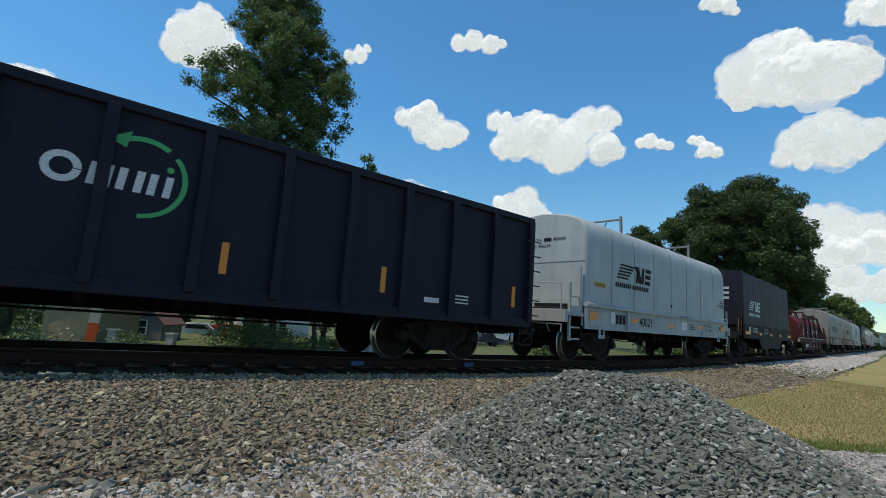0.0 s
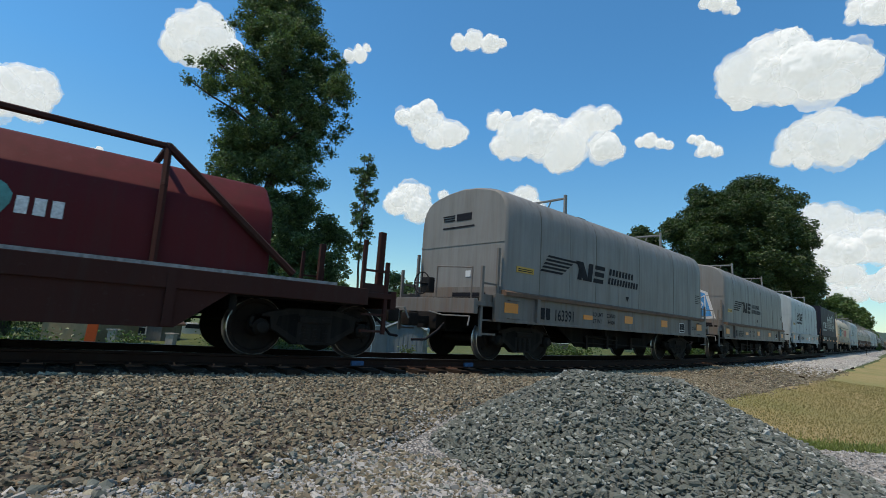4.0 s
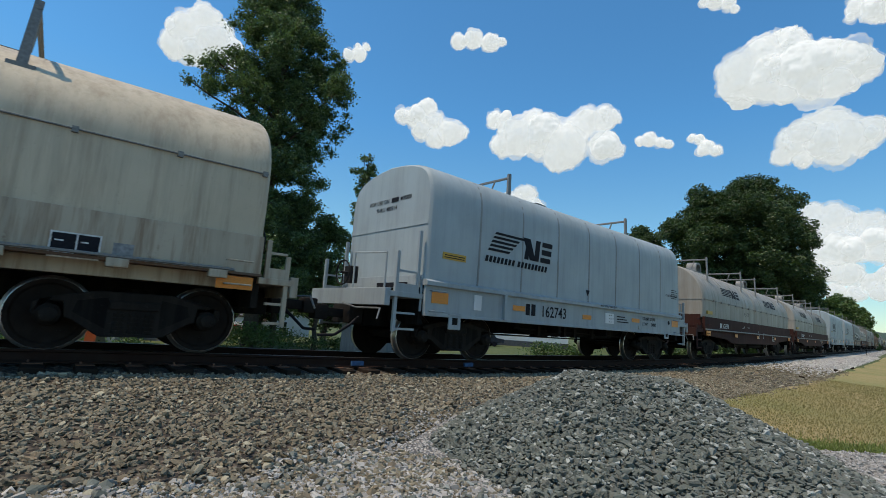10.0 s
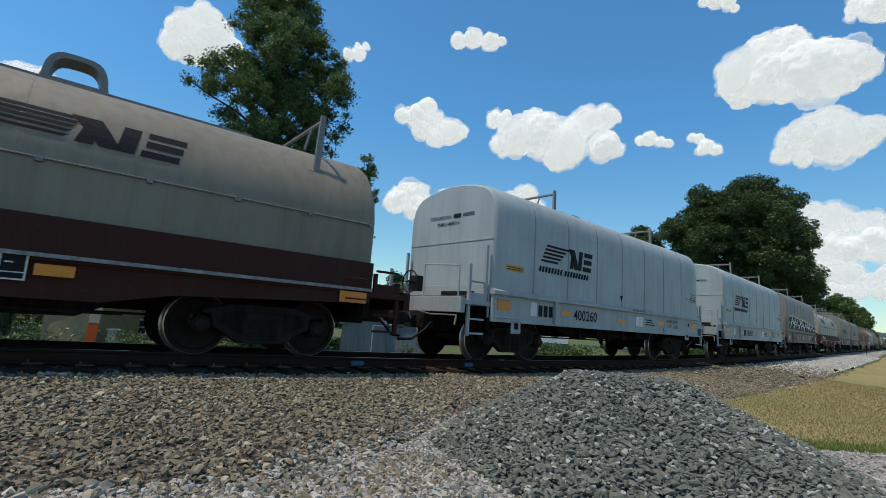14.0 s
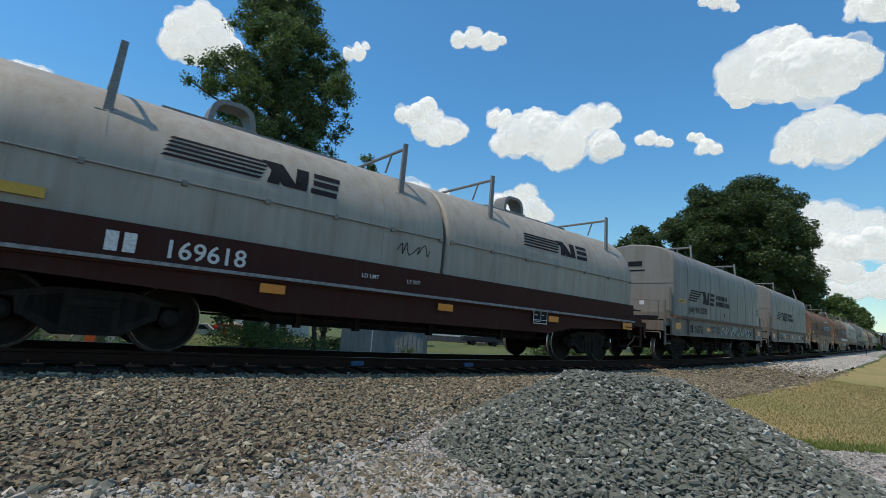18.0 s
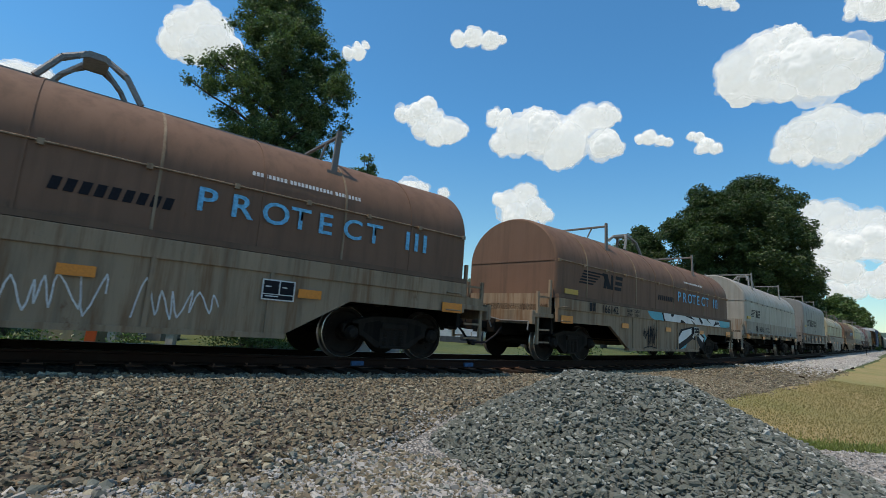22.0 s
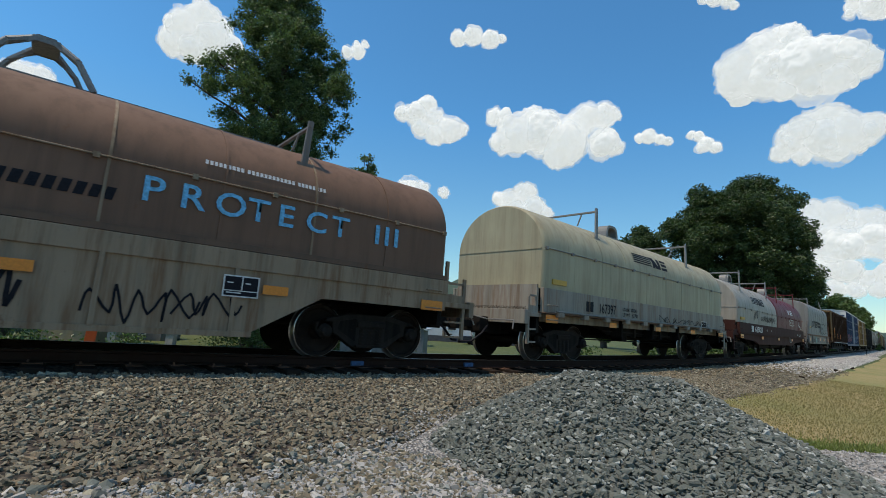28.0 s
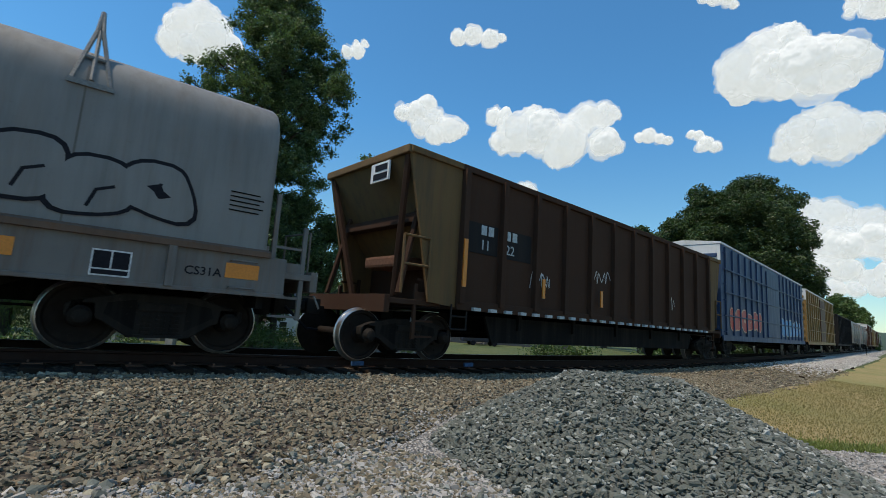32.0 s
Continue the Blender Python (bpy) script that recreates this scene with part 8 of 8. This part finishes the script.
        if tag == "karso":
            sharp_letters(car, at, -h + 3.75, 0.62, 4.1, 1.3, M["ink_grey"], 41, 5, "tall silver blackletter-like spray strokes", 0.03, 0.12)
            cx, cv = -h + 8.55, 1.35
            decal("spray_ring", [[(cx + 0.55 * math.cos(t), cv + 0.55 * math.sin(t)) for t in np.linspace(-2.6, 1.5, 18)] + [(cx + 0.42 * math.cos(t), cv + 0.42 * math.sin(t)) for t in np.linspace(1.5, -2.6, 18)]], at, M["ink_grey"], car, "silver spray ring with a spike", 0.03)
            decal("spray_stroke", stroke([(cx - 0.5, cv + 0.6), (cx - 0.1, cv + 0.1), (cx - 0.05, cv - 0.75)], 0.14) + stroke([(cx + 0.05, cv + 0.8), (cx - 0.05, cv - 0.3)], 0.14), at, M["ink_grey"], car, "", 0.03)
    elif f == "red":
        car, h = red_car(spec)
    elif f == "round":
        car, h, at, zn, ys = round_car(spec)
        kind = spec["kind"]
        ink = M["ink_white"] if kind == "F" else M["ink"]
        ny = -ys - (0.08 if kind == "G" else 0.008)
        sill_at = flat(ny)
        if kind == "F":
            big = spec["num"] in ("628821", "169618")
            red2 = spec["num"] == "628821"
            number_on(car, spec["num"], -h + (2.12 if red2 else 1.62 if big else 1.85), zn + 0.02, 0.29 if red2 else 0.26 if big else 0.2, ink, ny, 2, 1.85 if red2 else 1.2 if big else 0.85, -h + (2.78 if red2 else 2.25 if big else 2.28))
            mid = spec["M"] - (spec["L"] + spec["R"]) / 2
            col = M["ink"]
            emblem(car, at, -h + (2.85 if red2 else 2.05 if big else 2.65), 1.0, 2.75, col, "dark emblem of long bars and slanted blocks", 0.46, True)
            if spec["hood"][1] == "hood_red":
                emblem(car, at, mid + 3.4, 0.92, 1.55, M["ink_white"], "white emblem of bars and blocks", 0.36)
                big_letters(car, at, mid + 3.7, 0.30, 1.5, 0.36, M["hood_red"], M["ink_white"], 61, 5, "white outlined spray tag on red")
                big_letters(car, at, h - 1.62, 0.36, 0.42, 0.2, M["hood_red"], M["ink_white"], 64, 4, "small white spray tag", 0.016)
                scrawl(car, at, h - 1.3, 0.24, 0.34, 0.14, M["ink_white"], 65, 12, 0.02, "", 0.016)
                for dx, rows in ((2.6, 2), (1.85, 3)):
                    for i in range(rows):
                        bar_words(car, sill_at, h - dx - 0.04 * i, zn + 0.12 - 0.06 * i, 0.034, [0.24, 0.22], M["ink_grey"])
                for text, dx, v in (("FOR USE ON", 0.98, 0.215), ("F-50 CAR CLASS", 1.06, 0.105)):
                    yt, zt = at(v)
                    writing("stencil", text, h - dx, zt, 0.068, M["ink_white"], car, yt - 0.022, 1.0)
                scrawl(car, at, -h + 2.95, 0.22, 0.85, 0.5, M["ink"], 62, 20, 0.022)
                scrawl(car, at, -h + 4.6, 0.2, 3.2, 0.36, M["ink"], 63, 48, 0.02)
                scrawl(car, at, -h + 4.7, 0.2, 3.0, 0.32, M["ink"], 66, 30, 0.016, "", 0.016)
            else:
                emblem(car, at, mid + 2.4, 1.0, 2.7, col, "dark emblem of long bars and slanted blocks", 0.46, True)
                scrawl(car, at, -h + 5.9, 0.28, 0.9, 0.28, M["ink"], int(spec["num"]) % 97, 10, 0.018)
            if spec["num"] == "628578":
                for dx, way in ((7.9, 1), (9.1, -1)):
                    decal("spray_arrow", stroke([(-h + dx, 1.36), (-h + dx + 0.22 * way, 1.0)], 0.025) + stroke([(-h + dx + 0.05 * way, 1.05), (-h + dx + 0.22 * way, 1.0), (-h + dx + 0.24 * way, 1.16)], 0.025), flat(-1.52), M["ink_grey"], car, "thin white spray arrow", 0.004)
            writing("stencil", "LD LMT", -h + 5.25, zn + 0.13, 0.075, M["ink_white"], car, ny)
            writing("stencil", "LT WT", -h + 6.2, zn + 0.13, 0.075, M["ink_white"], car, ny)
        elif kind == "E":
            number_on(car, spec["num"], -h + 1.88, zn, 0.27, ink, ny, 2, 1.06, -h + 2.5)
            writing("stencil", "LD LMT 222300", -h + 3.85, zn + 0.14, 0.1, ink, car, ny)
            writing("stencil", "LT WT   63700", -h + 3.85, zn - 0.02, 0.11, ink, car, ny)
            if tag == "logo":
                emblem(car, at, -h + 1.05, 0.22, 1.9, M["ink"], "dark emblem of bars and blocks", 0.42)
            elif tag == "high":
                emblem(car, at, -h + 4.7, 1.25, 2.6, M["ink"], "dark emblem of long bars and slanted blocks", 0.44, True)
                scrawl(car, sill_at, -h + 6.5, 1.24, 3.6, 0.28, M["ink"], 71, 26, 0.022, "thin black scrawled words")
            elif tag == "cream":
                for k, (dx, dv, r) in enumerate(((1.46, 0.95, 0.17), (1.68, 1.2, 0.1), (2.17, 1.24, 0.07), (2.61, 1.09, 0.1), (3.84, 0.66, 0.12))):
                    decal("spray_dot", [blob(-h + dx, dv, r, r * 0.9, 0.05, k)], at, M["ink"], car, "dark round spray dot")
                decal("spray_shadow", [[(-h + 1.5, 0.03), (-h + 3.5, 0.02), (-h + 3.5, 0.25), (-h + 3.15, 0.92), (-h + 2.75, 0.95), (-h + 1.85, 0.92), (-h + 1.45, 0.45)]], at, M["ink"], car, "dark backing of a turquoise spray piece")
                for k, shp in enumerate(([(1.60, 0.18), (1.72, 0.10), (2.18, 0.13), (2.34, 0.42), (2.28, 0.62), (2.06, 0.86), (1.78, 0.84), (1.62, 0.45)], [(2.38, 0.86), (2.62, 0.60), (2.68, 0.88), (2.98, 0.86), (2.72, 0.45), (2.64, 0.08), (2.26, 0.10), (2.44, 0.48)], [(2.96, 0.80), (3.10, 0.86), (3.30, 0.22), (3.46, 0.24), (3.44, 0.06), (2.86, 0.06), (2.78, 0.22), (3.04, 0.48), (2.84, 0.50)])):
                    decal("spray_shape", [[(-h + x, v) for x, v in shp]], at, M["cyan"], car, "turquoise angular spray shape with black edges" if k == 0 else "", 0.014)
                decal("spray_line", [[(-h + 1.88, 0.42), (-h + 2.02, 0.42), (-h + 1.92, 0.62)]], at, M["ink"], car, "", 0.018)
                for dx, dv, r in ((1.55, 0.52, 0.19), (3.46, 0.72, 0.17), (3.61, 0.38, 0.11)):
                    decal("spray_ball", [blob(-h + dx, dv, r, r, 0.04, 4)], at, M["ink"], car, "", 0.014)
                    scrawl(car, at, -h + dx - r * 0.6, dv - r * 0.3, r * 1.2, r * 0.7, M["ink_white"], 82, 7, 0.025, "", 0.018)
                bar_words(car, at, -h + 4.4, 0.66, 0.15, [0.95], M["ink"])
                decal("ring_emblem", [[(-h + 5.25 + 0.2 * math.cos(t), 0.42 + 0.17 * math.sin(t)) for t in np.linspace(0.4, 6.0, 14)] + [(-h + 5.25 + 0.12 * math.cos(t), 0.42 + 0.1 * math.sin(t)) for t in np.linspace(6.0, 0.4, 14)]], at, M["ink"], car)
                bar_words(car, at, -h + 4.35, 0.40, 0.04, [0.75], M["ink"])
                bar_words(car, at, -h + 4.35, 0.32, 0.04, [0.75], M["ink"])
                big_letters(car, at, -h + 5.9, 0.06, 3.1, 0.72, M["coral"], M["coral"], 83, 5, "coral red bubble spray letters", 0.012)
                scrawl(car, at, -h + 6.1, 0.14, 2.7, 0.52, M["pink"], 84, 24, 0.02, "pale outlines over red", 0.026)
                part("tan_patch", boxes((-h + 4.5, -h + 5.3, ny - 0.006, ny, zn - 0.08, zn + 0.16)), M["white_strip"], car)
        else:
            number_on(car, spec["num"], -h + 1.4, zn + 0.02, 0.22, ink, ny, 2, 1.05, -h + 2.0)
            writing("stencil", "LD LMT  226700", -h + 3.45, zn + 0.13, 0.09, ink, car, ny, 0.95)
            writing("stencil", "LT WT    59300", -h + 3.45, zn + 0.0, 0.09, ink, car, ny, 0.95)
            if tag == "logo":
                emblem(car, at, -h + 7.3, 1.25, 2.2, M["faint_blue"], "faded blue-grey emblem of bars and blocks", 0.4)
                scrawl(car, flat(-1.502), -h + 4.4, 0.62, 1.1, 0.32, M["ink"], 91, 10, 0.03)
            else:
                emblem(car, at, -h + 1.0, 0.42, 2.4, M["ink"], "black emblem of bars and blocks on rusty brown", 0.46)
                for k, ch in enumerate("PROTECT"):
                    writing("letter", ch, -h + 7.38 + 0.452 * k, 2.12, 0.36, M["protect_blue"], car, -1.452, 1.1, "worn light blue capital letter")
                for k in range(3):
                    writing("letter", "I", -h + 10.9 + 0.2 * k, 2.12, 0.36, M["protect_blue"], car, -1.452, 1.3, "worn light blue capital letter")
                bar_words(car, at, -h + 5.8, 0.42, 0.17, [1.35], M["ink"], lean=0.2)
                bar_words(car, at, -h + 8.1, 1.22, 0.07, [0.55, 0.75, 0.5], M["ink_white"])
            side_at = flat(-1.502)
            if tag == "words":
                for k, (dx, m) in enumerate(((4.0, "ink_white"), (5.6, "ink_white"), (6.9, "ink_white"))):
                    scrawl(car, side_at, -h + dx, 0.5, 0.95, 0.6, M[m], 95 + k, 13, 0.02, "thin white scrawl")
            if tag == "words3":
                scrawl(car, side_at, -h + 4.0, 0.5, 2.6, 0.62, M["ink"], 98, 16, 0.05, "bold black scrawl")
                scrawl(car, side_at, -h + 7.0, 0.45, 1.2, 0.55, M["ink"], 99, 12, 0.03, "black scrawl")
                scrawl(car, side_at, -h + 8.0, 0.55, 0.9, 0.4, M["ink"], 100, 10, 0.03, "black scrawl")
            if tag == "words2":
                on = lambda *pts: [(-h + x, z) for x, z in pts]
                top_at = flat(-1.535)
                decal("spray_field", [on((4.85, 1.54), (5.1, 1.40), (5.3, 1.35), (6.0, 1.35), (5.85, 1.61), (4.85, 1.61)), on((11.5, 1.35), (12.6, 1.35), (12.6, 1.61), (11.2, 1.61))], top_at, M["cyan"], car, "cyan sprayed field", 0.006)
                decal("spray_field", [on((6.0, 1.35), (11.5, 1.35), (11.25, 1.61), (5.85, 1.61))], top_at, M["roof_white"], car, "white sprayed field with black jagged shapes", 0.006)
                jags = [on((5.85, 1.61), (5.97, 1.61), (6.06, 1.42), (6.14, 1.35), (5.98, 1.35)),
                        on((6.55, 1.61), (6.85, 1.61), (6.72, 1.50), (6.60, 1.53)),
                        on((7.35, 1.35), (7.85, 1.35), (7.62, 1.43), (7.42, 1.46)),
                        on((7.75, 1.61), (8.35, 1.61), (8.75, 1.50), (8.30, 1.54)),
                        on((8.30, 1.50), (8.45, 1.46), (8.75, 1.35), (8.60, 1.35)),
                        on((9.05, 1.61), (9.25, 1.61), (9.50, 1.47), (9.42, 1.35), (9.25, 1.46)),
                        on((9.8, 1.61), (10.0, 1.61), (10.4, 1.42), (10.2, 1.48)),
                        on((10.6, 1.35), (10.95, 1.60), (11.05, 1.48), (11.15, 1.60), (11.5, 1.35), (11.2, 1.46), (10.95, 1.42))]
                decal("spray_edge", jags, top_at, M["ink"], car, "black jagged spray edges", 0.010)
                decal("spray_field", [on((7.02, 0.37), (7.9, 0.47), (8.05, 0.62), (7.3, 0.72)), on((9.55, 0.62), (10.0, 0.86), (9.7, 1.06), (9.2, 1.08))], side_at, M["cyan"], car, "thin cyan spray fringe", 0.005)
                decal("spray_black", [on((7.08, 0.38), (7.16, 0.80), (7.5, 1.12), (8.55, 1.25), (9.0, 1.20), (9.75, 0.90), (9.7, 0.66), (9.35, 0.44), (8.98, 0.74), (8.55, 0.80), (7.9, 0.58), (7.25, 0.37))], side_at, M["ink"], car, "black spray shape", 0.008)
                decal("spray_wedge", [on((7.2, 0.58), (7.28, 0.82), (7.6, 1.06), (8.45, 1.19), (8.45, 1.0), (7.95, 0.80)), on((8.52, 0.88), (8.76, 1.06), (8.80, 0.98), (8.62, 0.82)), on((8.82, 1.08), (8.92, 1.14), (9.66, 0.84), (9.52, 0.70))], side_at, M["roof_white"], car, "white spray wedge", 0.012)
                scrawl(car, side_at, -h + 4.55, 0.72, 1.0, 0.34, M["ink"], 103, 22, 0.03, "tangled black scrawl")
                scrawl(car, side_at, -h + 4.85, 0.42, 0.55, 0.8, M["ink"], 104, 24, 0.026, "", 0.012)
                decal("spray_line", stroke(on((4.55, 0.42), (5.0, 0.50), (5.5, 0.44)), 0.03), side_at, M["ink"], car, "", 0.012)
    elif f == "dump":
        car, h = dump_gondola(spec)
        at = flat(-1.495)
        scrawl(car, at, -h + 5.0, 2.1, 0.9, 0.5, M["ink_white"], 111, 9, 0.025, "thin white scrawl")
        scrawl(car, at, -h + 2.3, 1.7, 0.8, 0.5, M["ink_white"], 112, 12, 0.02, "thin white scrawl")
        scrawl(car, at, -h + 9.6, 1.7, 0.6, 0.5, M["ink_white"], 113, 7, 0.025, "thin white scrawl")
    elif f in ("omni", "gon"):
        car, h = gondola(spec)
        if f == "omni":
            at = flat(-1.492)
            x0 = -h + 7.47
            for k, w in enumerate((0.40, 0.44, 0.28, 0.12)):
                xk = x0 + (0, 0.45, 0.94, 1.27)[k]
                if k == 0:
                    decal("letter_ring", [[(xk + 0.2 + 0.2 * math.cos(t), 2.36 + 0.2 * math.sin(t)) for t in np.linspace(0, 6.2, 18)] + [(xk + 0.2 + 0.115 * math.cos(t), 2.36 + 0.115 * math.sin(t)) for t in np.linspace(6.2, 0, 18)]], at, M["ink_white"], car, "white rounded emblem shapes")
                else:
                    for j in range((3, 2, 1)[k - 1]):
                        decal("letter_bar", [rect(xk + j * 0.15, xk + j * 0.15 + 0.09, 2.2, 2.5, 0.03)], at, M["ink_white"], car)
            cx, cv, rad = x0 + 1.0, 2.42, 0.56
            decal("green_arc", [[(cx + rad * math.cos(t), cv + rad * math.sin(t)) for t in np.linspace(-1.5, 0.75, 20)] + [(cx + (rad - 0.05 - 0.02 * math.cos(t)) * math.cos(t), cv + (rad - 0.06) * math.sin(t)) for t in np.linspace(0.75, -1.5, 20)]], at, M["green"], car, "bright green swoosh arc")
            decal("green_arc", [[(cx + rad * math.cos(t), cv + rad * math.sin(t)) for t in np.linspace(1.0, 1.95, 12)] + [(cx + (rad - 0.07) * math.cos(t), cv + (rad - 0.07) * math.sin(t)) for t in np.linspace(1.95, 1.0, 12)]], at, M["green"], car)
            decal("green_arrow", [[(cx - 0.42, cv + 0.44), (cx - 0.2, cv + 0.36), (cx - 0.16, cv + 0.60)]], at, M["green"], car)
            decal("green_dot", [blob(x0 + 1.33, 2.60, 0.045, 0.045, 0.0, 1, 14)], at, M["green"], car)
            for dx in (9.57, 12.22, 15.57):
                part("reflector", boxes((-h + dx, -h + dx + 0.1, -1.50, -1.48, 1.25, 1.72)), M["orange"], car, "upright yellow-orange reflective strip")
            part("data_panel", boxes((-h + 13.2, -h + 13.55, -1.50, -1.48, 1.16, 1.26)), M["ink_white"], car)
            for k in range(3):
                decal("fine_print", [rect(h - 2.2, h - 1.85, 1.2 + 0.07 * k, 1.23 + 0.07 * k)], at, M["ink_white"], car)
    elif f == "box":
        car, h = boxcar(spec)
        if spec["hood"][0] == "box_blue":
            at = flat(-1.47)
            big_letters(car, at, -h + 1.2, 1.35, 5.5, 0.9, M["coral"], M["pink"], 121, 6, "faded red and white spray letters")
            big_letters(car, at, h - 7.5, 1.3, 6.0, 0.9, M["sky_spray"], M["ink_grey"], 122, 6, "faded blue and silver spray letters")
    else:
        car, h = hopper(spec)
    # bodies sit lower over the trucks than drawn
    for o in car.children:
        if o.name.split(".")[0] not in ("wheelset", "side_frame", "bolster", "brake_beam"):
            o.matrix_basis = LOWER @ o.matrix_basis
    CARS.append((car, (spec["L"] + spec["R"]) / 2, spec, h))
for o in STASH:
    bpy.data.objects.remove(o)


def gone_by(t):
    """How far the train has come by t seconds."""
    return 12.5143 * t + 0.01354 * (t - 16) ** 2


def motions():
    """Clouds drift; the train rolls by at about 12.5 m/s; every car follows the track on its two trucks."""
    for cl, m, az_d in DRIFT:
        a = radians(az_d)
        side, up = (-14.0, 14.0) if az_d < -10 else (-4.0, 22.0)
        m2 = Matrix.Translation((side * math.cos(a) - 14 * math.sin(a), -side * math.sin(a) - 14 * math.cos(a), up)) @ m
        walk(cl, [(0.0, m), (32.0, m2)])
    for car, s0, spec, h in CARS:
        rows = []
        span = h - 1.3
        for k in range(0, 129):
            t = k * 0.25
            s = s0 + 0.74 - gone_by(t)
            a, b = on_track(s - span), on_track(s + span)
            x, y, z = ((a[i] + b[i]) / 2 for i in range(3))
            yaw = math.atan2(b[1] - a[1], b[0] - a[0])
            tip = math.atan2(b[2] - a[2], 2 * span)
            rows.append((t, pose(float(x), float(y), float(z), 0, math.degrees(-tip), math.degrees(yaw))))
        walk(car, rows)
        for w, dx in WHEELS.get(car.name, ()):
            ts = [k / 30 for k in range(961) if -13 < s0 + dx - gone_by(k / 30) < 38]
            if not ts:
                continue
            turn = [(t, pose(dx, 0, 0.457, 0, math.degrees((gone_by(ts[0]) - gone_by(t)) / 0.457), 0)) for t in ts]
            walk(w, ([(0.0, turn[0][1])] if ts[0] > 0 else []) + turn + ([(32.0, turn[-1][1])] if ts[-1] < 31.99 else []))


motions()
